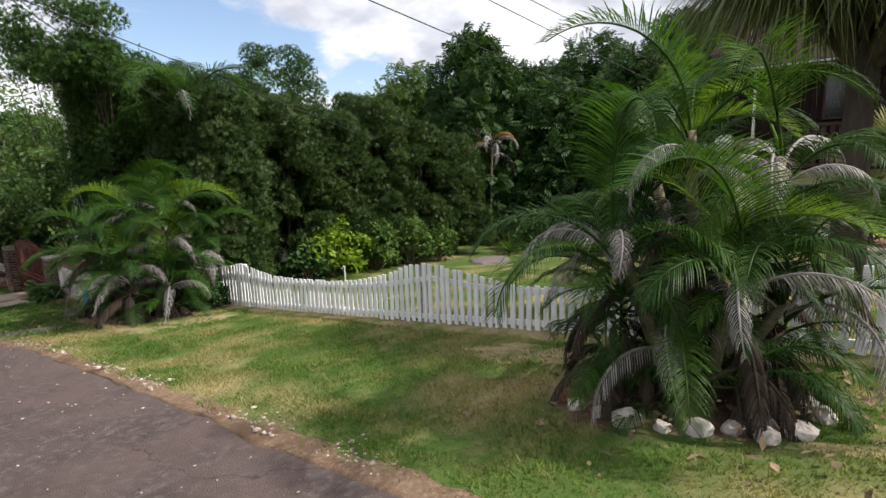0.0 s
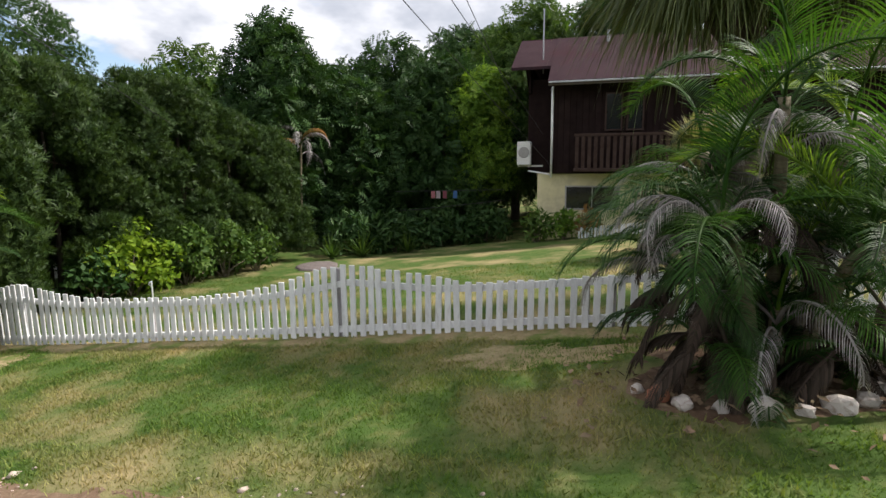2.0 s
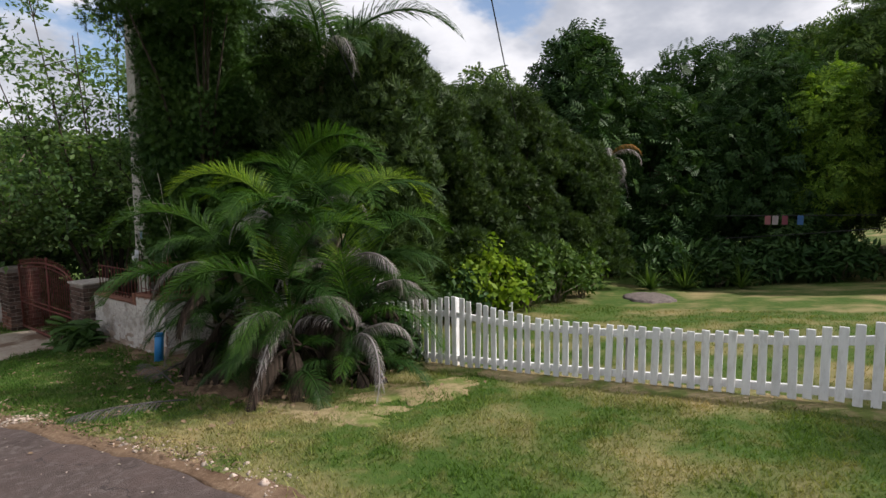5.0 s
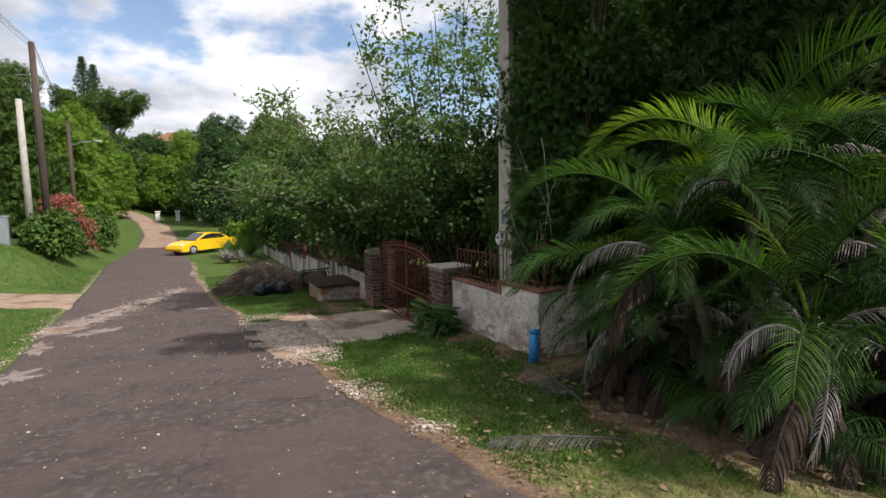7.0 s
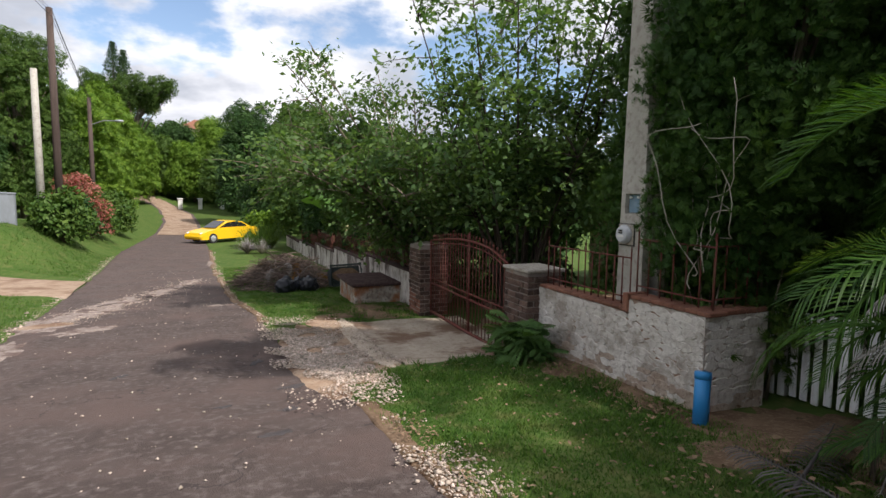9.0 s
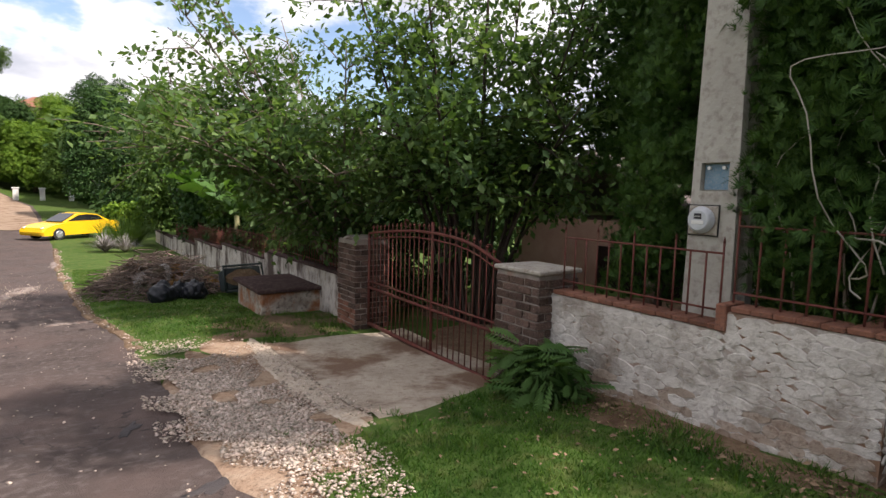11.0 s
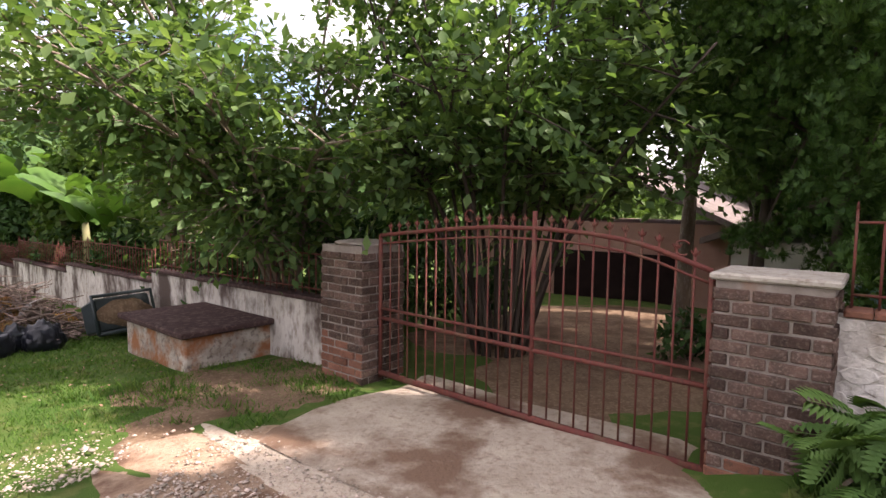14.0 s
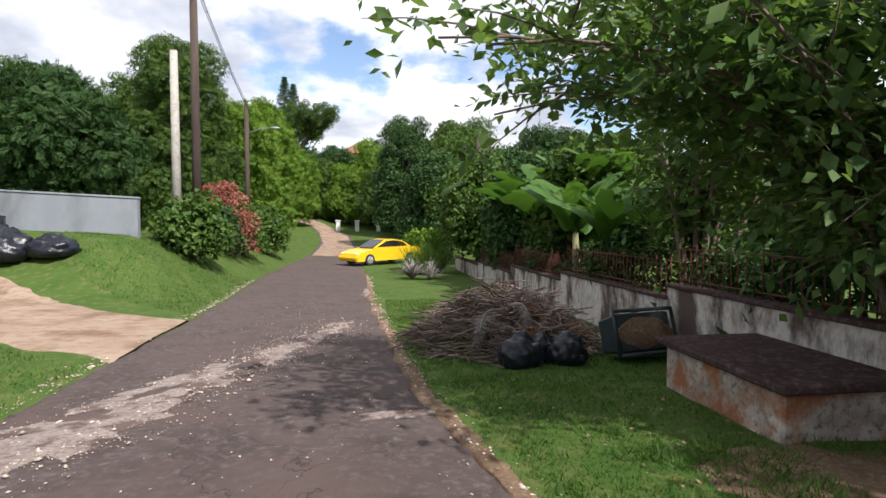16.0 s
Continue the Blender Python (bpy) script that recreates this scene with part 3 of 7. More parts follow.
# ---- iron gate ----
gate = thing("driveway_gate", 4.07, 19.4, -2.08, "rust-red wrought iron double gate with arched top, closed", "gate")


def gate_top(y):
    return float(np.interp(y, [17.98, 18.13, 18.36, 18.56, 18.87, 19.24, 19.72, 20.14, 20.75, 21.1], [-0.73, -0.68, -0.60, -0.55, -0.51, -0.49, -0.49, -0.52, -0.58, -0.62])) + 2.08


def gpt(y, z):
    return (0, y - 19.4, z)


def bar(parent, name, pts, r, n=6):
    return part(name, mesh_of(name, *tube(pts, r, n), M_IRON, True), parent)


ytop = np.linspace(18.0, 21.08, 26)
bar(gate, "top_rail", [gpt(v, gate_top(v)) for v in ytop], 0.02)
bar(gate, "lower_arch", [gpt(v, gate_top(v) - 0.085) for v in ytop], 0.011)
for zz, r in ((0.70, 0.014), (0.60, 0.02), (0.03, 0.03)):
    bar(gate, "cross_rail", [gpt(18.0, zz - 0.01), gpt(19.5, zz), gpt(21.08, zz + 0.02)], r)
for v in (18.0, 19.32, 21.08):
    bar(gate, "stile", [gpt(v, 0.0), gpt(v, gate_top(v) + (0.14 if v == 19.32 else 0.0))], 0.022)
v = 18.11
while v < 21.03:
    if abs(v - 19.32) > 0.05:
        bar(gate, "picket_bar", [gpt(v, 0.02), gpt(v, gate_top(v) + 0.05)], 0.0085, 5)
        tip = join(tube([gpt(v, gate_top(v) + 0.05), gpt(v, gate_top(v) + 0.075), gpt(v, gate_top(v) + 0.12)], [0.008, 0.017, 0.001], 5),
                   tube([gpt(v - 0.028, gate_top(v) + 0.09), gpt(v - 0.015, gate_top(v) + 0.065), gpt(v + 0.015, gate_top(v) + 0.065), gpt(v + 0.028, gate_top(v) + 0.09)], 0.006, 4))
        part("finial", mesh_of("finial", *tip, M_IRON), gate)
    v += 0.118
for s, cy in ((1, 18.12), (1, 19.9)):
    sc = [gpt(cy + s * (0.07 + 0.05 * math.cos(w)), gate_top(cy) + 0.1 + 0.05 * math.sin(w)) for w in np.linspace(-2.2, 2.6, 14)]
    bar(gate, "scroll", sc, 0.008, 5)

# ---- front garden wall, pole side ----
wall = thing("garden_wall", 4.16, 16.0, -1.8, "whitewashed stone garden wall with red brick coping, stained at the foot", "wall", kind="structure")
WX = 4.16
part("wall_body", mesh_of("wall_body", *join(box(0.2, 1.72, 1.0, 0.0, (0.12, 0.5, -0.15)), box(0.2, 1.0, 1.15, 0.0, (0.12, -0.855, -0.15)), box(0.6, 0.2, 1.15, 0.0, (0.52, -1.26, -0.15))), M_MORTAR), wall)
srng = random.Random(11)


def stone_piece(w, h, d, seed):
    """A flat-faced irregular stone with bevelled rim, on the plane x = 0, proud towards -x."""
    r = random.Random(seed)
    n = 8
    V = []
    for ring, (k, x) in enumerate(((1.0, 0.0), (0.985, -d * 0.55), (0.9, -d))):
        r2 = random.Random(seed)
        for s in range(n):
            a = 2 * math.pi * (s + 0.5) / n
            c, q = math.cos(a), math.sin(a)
            e = 1.0 / max(abs(c), abs(q)) ** 0.75
            jit = r2.uniform(0.86, 1.06)
            V.append((x, 0.5 * w * k * c * e * jit, 0.5 * h * k * q * e * jit))
    F = []
    for ring in range(2):
        for s in range(n):
            F.append([ring * n + s, (ring + 1) * n + s, (ring + 1) * n + (s + 1) % n, ring * n + (s + 1) % n])
    F.append([2 * n + s for s in range(n)][::-1])
    return V, F


stone_meshes = [mesh_of("stone", *stone_piece(1, 1, 0.006 + 0.005 * (k % 3), k), M_WASH) for k in range(8)]


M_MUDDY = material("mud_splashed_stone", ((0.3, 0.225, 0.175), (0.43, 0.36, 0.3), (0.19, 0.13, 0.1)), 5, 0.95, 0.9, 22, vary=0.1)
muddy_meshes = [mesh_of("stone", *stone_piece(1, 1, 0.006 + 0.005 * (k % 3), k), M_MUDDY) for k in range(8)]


def stones(parent, y0, y1, z0, z1, x, face, origin):
    z, row = z0, 0
    while z < z1 - 0.03:
        h = min(srng.uniform(0.05, 0.09), z1 - z)
        y = y0 - srng.uniform(0, 0.1)
        while y < y1 - 0.02:
            w = srng.uniform(0.08, 0.27)
            a, b = max(y, y0), min(y + w, y1)
            if b - a > 0.05:
                mid = (a + b) / 2
                at = (x, mid, z + h / 2) if face == "x" else (mid, x, z + h / 2)
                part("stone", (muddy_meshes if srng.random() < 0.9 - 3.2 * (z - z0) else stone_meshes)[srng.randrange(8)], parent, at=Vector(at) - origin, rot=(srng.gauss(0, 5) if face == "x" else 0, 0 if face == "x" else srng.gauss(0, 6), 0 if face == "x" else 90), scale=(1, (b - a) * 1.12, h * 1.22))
            y += w
        z += h * 0.97
        row += 1


W0 = Vector((4.16, 16.0, -1.8))
stones(wall, 15.62, 17.34, -1.8, -0.96, WX + 0.022, "x", W0)
stones(wall, 14.65, 15.62, -1.75, -0.80, WX + 0.022, "x", W0)
stones(wall, 4.2, 4.96, -1.78, -0.80, 14.642, "y", W0)
cope = mesh_of("coping_brick", *box(0.25, 0.1, 0.046, 0.008), M_BRICKRED)
y = 15.68
while y < 17.32:
    part("coping_brick", cope, wall, at=Vector((WX + 0.12, y, -0.945 + srng.uniform(-.004, .004))) - W0, rot=(0, 0, srng.gauss(0, 0.5)), scale=(0.94, 1.38, 0.9))
    y += 0.142
y = 14.66
while y < 15.62:
    part("coping_brick", cope, wall, at=Vector((WX + 0.12, y, -0.795 + srng.uniform(-.004, .004))) - W0, rot=(0, 0, srng.gauss(0, 0.5)), scale=(0.94, 1.38, 0.9))
    y += 0.142
x = 4.45
while x < 5.0:
    part("coping_brick", cope, wall, at=Vector((x, 14.74, -0.795)) - W0, rot=(0, 0, 90 + srng.gauss(0, 1)), scale=(1, 1.3, 1))
    x += 0.142
part("coping_brick", mesh_of("coping_end", *box(0.28, 0.075, 0.2, 0.008), M_BRICKRED), wall, at=Vector((WX + 0.12, 15.64, -0.945)) - W0)

# railings on the wall


def railing(name, a, b, zb, h, label, pitch=0.125, ends=True):
    a, b = Vector(a), Vector(b)
    t = thing(name, a.x, a.y, zb, label, "railing", "wall railings")
    d = b - a
    n = max(1, int(d.length / pitch))
    for zz in (0.07, h - 0.08):
        bar(t, "rail", [(0, 0, zz), (d.x, d.y, zz + d.z)], 0.009, 5)
    me = mesh_of("bar", *join(tube([(0, 0, -0.01), (0, 0, h)], 0.0085, 5), tube([(0, 0, h), (0, 0, h + 0.05)], [0.012, 0.001], 5)), M_IRON, True)
    short = mesh_of("bar", *tube([(0, 0, -0.01), (0, 0, h - 0.08)], 0.0085, 5), M_IRON, True)
    for k in range(n + 1):
        q = k / n
        part("bar", me if k % 3 == 0 or k in (0, n) else short, t, at=(d.x * q, d.y * q, d.z * q))
    return t


railing("wall_railing", (WX + 0.12, 15.72, 0), (WX + 0.12, 17.28, 0), -0.89, 0.58, "low rust-red iron railing on brick coping")
railing("wall_railing", (WX + 0.12, 14.66, 0), (WX + 0.12, 15.62, 0), -0.74, 0.64, "rust-red iron railing on brick coping by the pole", 0.14)
railing("wall_railing", (WX + 0.2, 14.74, 0), (WX + 0.78, 14.74, 0), -0.74, 0.64, "rust-red iron railing on the return wall", 0.14)

# ---- stepped wall beyond the gate ----
far_wall = thing("garden_wall_stepped", 4.15, 22.0, -2.3, "stained white rendered garden wall stepping down the lane", "wall", kind="structure")
B0 = Vector((4.15, 22.0, -2.3))
steps = ((21.76, 22.3, -1.42), (22.3, 26.5, -1.42), (26.5, 30.8, -1.63), (30.8, 35.1, -1.83), (35.1, 40.1, -2.08), (40.1, 46.0, -2.25))
for k, (a, b, zt) in enumerate(steps):
    zlo = float(ground_z(4.15, b)) - 0.15
    drop = 0.03 if k else 0.0
    v, f = box(0.18, b - a, 1, 0.0)
    v = [Vector((q.x, q.y + (a + b) / 2 - B0.y, ((zt - drop * (q.y + (b - a) / 2) / (b - a)) if q.z > 0.5 else zlo) - B0.z)) for q in v]
    part("wall_section", mesh_of("wall_section", v, f, M_STAINED), far_wall)
    v, f = box(0.25, b - a + 0.02, 0.05, 0.008)
    v = [Vector((q.x, q.y + (a + b) / 2 - B0.y, q.z + (zt - drop * (q.y + (b - a) / 2) / (b - a)) - B0.z)) for q in v]
    part("coping", mesh_of("coping", v, f, M_TANKTOP), far_wall, "dark weathered coping")
for a, b, z0, z1 in ((22.0, 26.4, -1.37, -1.4), (26.6, 30.7, -1.58, -1.61), (30.9, 35.0, -1.78, -1.81), (35.2, 40.0, -2.03, -2.06)):
    railing("wall_railing", (4.17, a, 0), (4.17, b, z1 - z0), z0, 0.56, "dark rusty iron railing on stained wall", 0.13)

# ---- covered tank in front of the wall ----
tank = thing("concrete_tank", 3.55, 23.85, -2.26, "low clay-stained concrete tank with dark slab lid", "tank")
part("tank_wall", mesh_of("tank_wall", *box(1.12, 1.6, 0.46, 0.02), M_TANKSIDE), tank)
part("lid", mesh_of("lid", *box(1.28, 1.78, 0.07, 0.015), M_TANKTOP), tank, "dark mossy slab lid", at=(0, 0, 0.455))
part("fallen_branch", mesh_of("fallen_branch", *tube([(-0.55, -0.98, 0.03), (0.0, -1.06, 0.045), (0.55, -1.02, 0.03)], [0.02, 0.016, 0.012], 5), M_TWIG, True))
bpy.data.objects["fallen_branch"].location = (3.5, 23.9, -2.24)
tagged(bpy.data.objects["fallen_branch"], "dry bare stick lying beside the tank", "branch")

# ---- concrete utility pole with meter ----
pole = thing("utility_pole", 4.6, 15.92, -1.75, "tall square weathered concrete pole with electricity meter", "utility pole")


def h_shaft(d, w, web, h, z0, z1, ya, yb):
    """A tapering H-shaped shaft with thin web; its face to the road has a square recess from z0 to z1."""
    plain = [(-0.5, -0.5), (-0.5, 0.5), (-0.2, 0.5), (-0.16, web), (0.16, web), (0.2, 0.5), (0.5, 0.5), (0.5, -0.5), (0.2, -0.5), (0.16, -web), (-0.16, -web), (-0.2, -0.5)]
    notched = [(-0.5, -0.5), (-0.5, ya), (-0.3, ya), (-0.3, yb), (-0.5, yb), (-0.5, 0.5)] + plain[2:]

    def loft(out, za, zb, steps):
        V, F, n = [], [], len(out)
        for k in range(steps + 1):
            z = za + (zb - za) * k / steps
            q = z / h
            V += [(a * (d[0] + (d[1] - d[0]) * q), b * (w[0] + (w[1] - w[0]) * q), z) for a, b in out]
        for k in range(steps):
            F += [[k * n + s, (k + 1) * n + s, (k + 1) * n + (s + 1) % n, k * n + (s + 1) % n] for s in range(n)]
        return V, F + [list(range(n)), [steps * n + s for s in range(n)][::-1]]

    return join(loft(plain, 0.0, z0, 3), loft(notched, z0, z1, 1), loft(plain, z1, h, 4))


M_METER = material("grey_meter_case", ((0.42, 0.44, 0.47), (0.55, 0.57, 0.6)), 9, 0.3, 0.05, 60, spec=0.6)
part("shaft", mesh_of("shaft", *h_shaft((0.34, 0.26), (0.42, 0.24), 0.12, 6.3, 1.83, 2.05, -0.3, 0.32), M_POLE), pole)
part("recess_panel", mesh_of("recess_panel", *box(0.012, 0.2, 0.2), M_BLUEBOX), pole, "faded blue panel deep in the recess", at=(-0.1, 0.01, 1.84))
for by in (-0.055, 0.065):
    part("bolt", mesh_of("bolt", *tube([(0, 0, 0), (-0.03, 0, 0)], [0.012, 0.014], 8), M_OFFWHITE), pole, at=(-0.108, by, 2.01))
met = part("meter_plate", mesh_of("meter_plate", *box(0.02, 0.24, 0.23, 0.005), M_CAP), pole, "square grey meter backing plate", at=(-0.172, 0.06, 1.48))
part("plate_edge", mesh_of("plate_edge", *join(box(0.012, 0.255, 0.008, 0, (0, 0, 0.231)), box(0.012, 0.255, 0.008, 0, (0, 0, -0.009)), box(0.012, 0.008, 0.23, 0, (0, -0.124, 0)), box(0.012, 0.008, 0.23, 0, (0, 0.124, 0))), M_CABLE), met)
disc = tube([(-0.01, 0, 0.118), (-0.03, 0, 0.118), (-0.032, 0, 0.118), (-0.04, 0, 0.118), (-0.075, 0, 0.118), (-0.085, 0, 0.118)], [0.1, 0.1, 0.108, 0.108, 0.088, 0.076], 28)
part("meter_dome", mesh_of("meter_dome", *disc, M_METER), met, "round silver-grey electricity meter")
part("meter_display", mesh_of("meter_display", *box(0.006, 0.06, 0.042), M_CABLE), met, at=(-0.087, 0.0, 0.128))
part("display_bar", mesh_of("display_bar", *box(0.004, 0.052, 0.01), M_FRAME), met, at=(-0.091, 0.0, 0.142))
part("meter_collar", mesh_of("meter_collar", *box(0.004, 0.1, 0.03, 0.002), M_OFFWHITE), met, at=(-0.088, 0.0, 0.085))

# ---- blue pipe by the wall corner ----
pipe = thing("blue_pipe", 3.93, 14.42, float(ground_z(3.93, 14.42)) - 0.02, "short leaning bright blue plastic pipe against the wall", "pipe")
part("pipe_body", mesh_of("pipe_body", *tube([(0, 0, 0), (0.06, 0.05, 0.46)], 0.065, 16), M_BLUE, True), pipe)
part("pipe_collar", mesh_of("pipe_collar", *tube([(0.054, 0.045, 0.41), (0.061, 0.051, 0.47)], 0.069, 16), M_BLUE, True), pipe)

# ---- the two-storey house ----
house = thing("house", 18.8, 0.0, -1.55, "two-storey house, dark timber above cream painted wall, maroon roof", "house")


def hb(name, x0, x1, y0, y1, z0, z1, mat, c=0.0, label="", par=None):
    return part(name, mesh_of(name, *box(x1 - x0, y1 - y0, z1 - z0, c), mat), par or house, label, at=((x0 + x1) / 2 - 18.8, (y0 + y1) / 2, z0 + 1.55))


hb("lower_wall", 18.95, 26, -9.0, 3.97, -1.6, 0.78, M_CREAM, 0, "cream painted lower wall")
hb("upper_wall", 18.8, 26, -9.0, 3.52, 0.78, 3.9, M_DARKWOOD_AND_SHADE, 0, "dark stained upper storey")
hb("upper_wall", 20.2, 26, 3.52, 4.45, 0.78, 4.1, M_DARKWOOD_AND_SHADE)
for k in range(62):
    yy = 3.5 - k * 0.2
    hb("cladding_board", 18.775, 18.8, yy - 0.185, yy, 0.8, 3.75, M_DARKWOOD_AND_SHADE, 0.006)
hb("fascia", 18.16, 18.2, -9.5, 3.62, 3.62, 3.74, M_BROWNROOF)
hb("gutter", 18.08, 18.16, -9.5, 3.6, 3.68, 3.74, M_STEEL, 0.01, "grey gutter")


def roof_slab(y0, y1, xe, ze, xr, zr, th=0.1):
    V = [(xe, y0, ze), (xe, y1, ze), (xr, y1, zr), (xr, y0, zr), (xe, y0, ze - th), (xe, y1, ze - th), (xr, y1, zr - th), (xr, y0, zr - th)]
    V = [Vector(v) - Vector((18.8, 0, -1.55)) for v in V]
    return V, [[0, 1, 2, 3], [7, 6, 5, 4], [0, 4, 5, 1], [1, 5, 6, 2], [2, 6, 7, 3], [3, 7, 4, 0]]


rise = (5.95 - 3.74) / (22.5 - 18.1)
part("roof", mesh_of("roof", *join(roof_slab(-9.6, 3.62, 18.1, 3.76, 22.5, 5.95), roof_slab(3.62, 5.0, 19.5, 3.76 + 1.4 * rise - 0.02, 22.5, 5.93), roof_slab(-9.6, 5.0, 27, 3.7, 22.5, 5.95)), M_ROOF), house, "maroon sheet roof")
hb("gable", 19.9, 25.5, 4.35, 4.42, 3.6, 4.6, M_DARKWOOD_AND_SHADE)


def house_window(y0, y1, z0, z1, x, bars, label, fmat=M_FRAME):
    w = part("window", mesh_of("window", *box(0.05, y1 - y0, z1 - z0), M_GLASS), house, label, at=(x - 18.8, (y0 + y1) / 2, z0 + 1.55))
    s, h = y1 - y0, z1 - z0
    fr = join(box(0.08, s + 0.06, 0.05, 0.005, (0, 0, -0.03)), box(0.08, s + 0.06, 0.05, 0.005, (0, 0, h - 0.02)), box(0.08, 0.05, h, 0.005, (0, -s / 2, 0)), box(0.08, 0.05, h, 0.005, (0, s / 2, 0)))
    part("frame", mesh_of("frame", *fr, fmat), w)
    for k in range(bars):
        part("mullion", mesh_of("mullion", *box(0.07, 0.03, h), M_FRAME), w, at=(0, -s / 2 + s * (k + 1) / (bars + 1), 0))
    return w


house_window(1.25, 3.0, -0.42, 0.34, 18.93, 1, "dark horizontal lower window")
house_window(-3.3, -1.7, -0.35, 0.35, 18.93, 1, "dark horizontal lower window")
house_window(1.28, 1.78, 2.2, 3.36, 18.76, 0, "narrow dark balcony door pane", M_BALCONY)
house_window(0.62, 1.1, 2.2, 3.36, 18.76, 0, "narrow dark balcony door pane", M_BALCONY)
bal = part("balcony", mesh_of("balcony", *box(0.75, 3.5, 0.1, 0.01), M_BALCONY), house, "brown wooden balcony", at=(-0.37, 1.0, 0.86 + 1.55))
part("handrail", mesh_of("handrail", *box(0.08, 3.5, 0.09, 0.01), M_BALCONY), bal, at=(-0.33, 0, 1.12))
for k in range(18):
    part("baluster", mesh_of("baluster", *box(0.03, 0.11, 1.05, 0.005), M_BALCONY) if k == 0 else bpy.data.meshes["baluster"], bal, at=(-0.33, -1.66 + k * 0.195, 0.08))
part("downpipe", mesh_of("downpipe", *tube([(-0.06, 3.5, 5.2), (-0.06, 3.5, 2.2)], 0.04, 8), M_OFFWHITE, True), house, "white downpipe")
part("drain_pipe", mesh_of("drain_pipe", *tube([(-0.06, 3.5, 2.3), (0.3, 4.3, 2.42)], 0.03, 6), M_OFFWHITE, True), house)
part("roof_vent", mesh_of("roof_vent", *tube([(3.0, 1.7, 7.0), (3.0, 1.7, 7.55)], 0.06, 8), M_STEEL), house)
part("downpipe", mesh_of("downpipe", *tube([(-0.06, -5.0, 4.6), (-0.06, -5.0, 0.1)], 0.04, 8), M_OFFWHITE, True), house, "white downpipe")
# Thin dark panel before the wall: the recess's shade put into its colour.
hb("lattice_recess", 18.88, 18.94, -9.0, -5.05, -1.5, 0.76, M_DARKWOOD_AND_SHADE, 0, "dark panel standing in for the shaded recess behind lattice")
for k in range(26):
    for s in (-1, 1):
        ya = -5.1 - k * 0.15
        part("lattice_slat", mesh_of("lattice_slat", *box(0.012, 0.035, 2.5), M_BALCONY) if k == 0 and s == -1 else bpy.data.meshes["lattice_slat"], house, at=(0.06 + 0.012 * s, ya + s * 0.8, 0.1), rot=(s * 45, 0, 0), scale=(1, 1, 0.8))
ant = thing("antenna_mast", 20.2, 3.95, 4.3, "thin grey antenna mast on the roof", "antenna")
part("mast", mesh_of("mast", *tube([(0, 0, 0), (0, 0, 2.2)], 0.022, 6), M_STEEL), ant)
ac = thing("air_conditioner", 19.95, 4.55, 1.0, "white outdoor air conditioner unit on wall bracket", "air conditioner")
part("casing", mesh_of("casing", *box(0.36, 0.5, 0.85, 0.03), M_OFFWHITE), ac, at=(0, 0, 0.06))
part("fan_grille", mesh_of("fan_grille", *tube([(-0.18, 0, 0.52), (-0.2, 0, 0.52)], [0.2, 0.19], 16), M_FRAME), ac)
part("bracket", mesh_of("bracket", *join(box(0.4, 0.04, 0.06, 0, (0.1, -0.2, 0)), box(0.4, 0.04, 0.06, 0, (0.1, 0.2, 0)), box(0.05, 0.9, 0.06, 0, (0.25, -0.2, 0))), M_OFFWHITE), ac)

# small picket edging by the house
edging = thing("garden_edging", 18.1, 1.3, float(ground_z(18.1, 1.3)), "low white picket edging along the flower bed", "edging")
small = mesh_of("edging_picket", *box(0.02, 0.06, 0.36, 0.004), M_WHITE)
for k in range(24):
    part("edging_picket", small, edging, at=(0, -1.1 + k * 0.1, 0.02 + float(ground_z(18.1, 0.2 + k * 0.1) - ground_z(18.1, 1.3))), rot=(rng.gauss(0, 3), 0, 0))
part("edging_rail", mesh_of("edging_rail", *box(0.015, 2.4, 0.04), M_WHITE), edging, at=(0.02, 0.05, 0.18))

# stone planter ring with its own stones
PX, PY = 12.5, -0.25
PZ = float(ground_z(PX, PY))
planter = thing("round_planter", PX, PY, PZ - 0.08, "round planter of pale fieldstone with dark joints", "planter")
ringv = tube([(0, 0, 0), (0, 0, 0.42)], 1.02, 28)
part("planter_core", mesh_of("planter_core", *ringv, M_TANKTOP), planter)
part("planter_soil", mesh_of("planter_soil", *tube([(0, 0, 0), (0, 0, 0.435)], 0.86, 20), M_SOIL), planter)
for k in range(30):
    for r in range(2):
        w = 2 * math.pi * (k + 0.5 * r) / 30
        part("stone", stone_meshes[(k * 3 + r) % 8], planter, at=(1.03 * math.cos(w), 1.03 * math.sin(w), 0.12 + 0.18 * r), rot=(0, 0, math.degrees(w) + 180), scale=(1.4, 0.235, 0.2))
for k in range(22):
    w = 2 * math.pi * k / 22
    part("coping_stone", bpy.data.meshes["coping_stone"] if k else mesh_of("coping_stone", *box(0.24, 0.3, 0.06, 0.015), M_STONE), planter, at=(0.97 * math.cos(w), 0.97 * math.sin(w), 0.41), rot=(0, 0, math.degrees(w)))

# ---- house behind the gate ----
h2 = thing("bungalow", 13.5, 22.0, -2.9, "low bungalow with brown shingle roof and pink walls", "house")


def h2b(name, x0, x1, y0, y1, z0, z1, mat, label=""):
    return part(name, mesh_of(name, *box(x1 - x0, y1 - y0, z1 - z0), mat), h2, label, at=((x0 + x1) / 2 - 13.5, (y0 + y1) / 2 - 22.0, z0 + 2.9))


h2b("wall", 12.5, 20, 19.6, 27, -3.2, -0.6, M_PINK, "pink brown plaster wall")
h2b("wall", 12.2, 20, 14.5, 19.5, -3.2, -0.9, M_OFFWHITE, "white side wall")
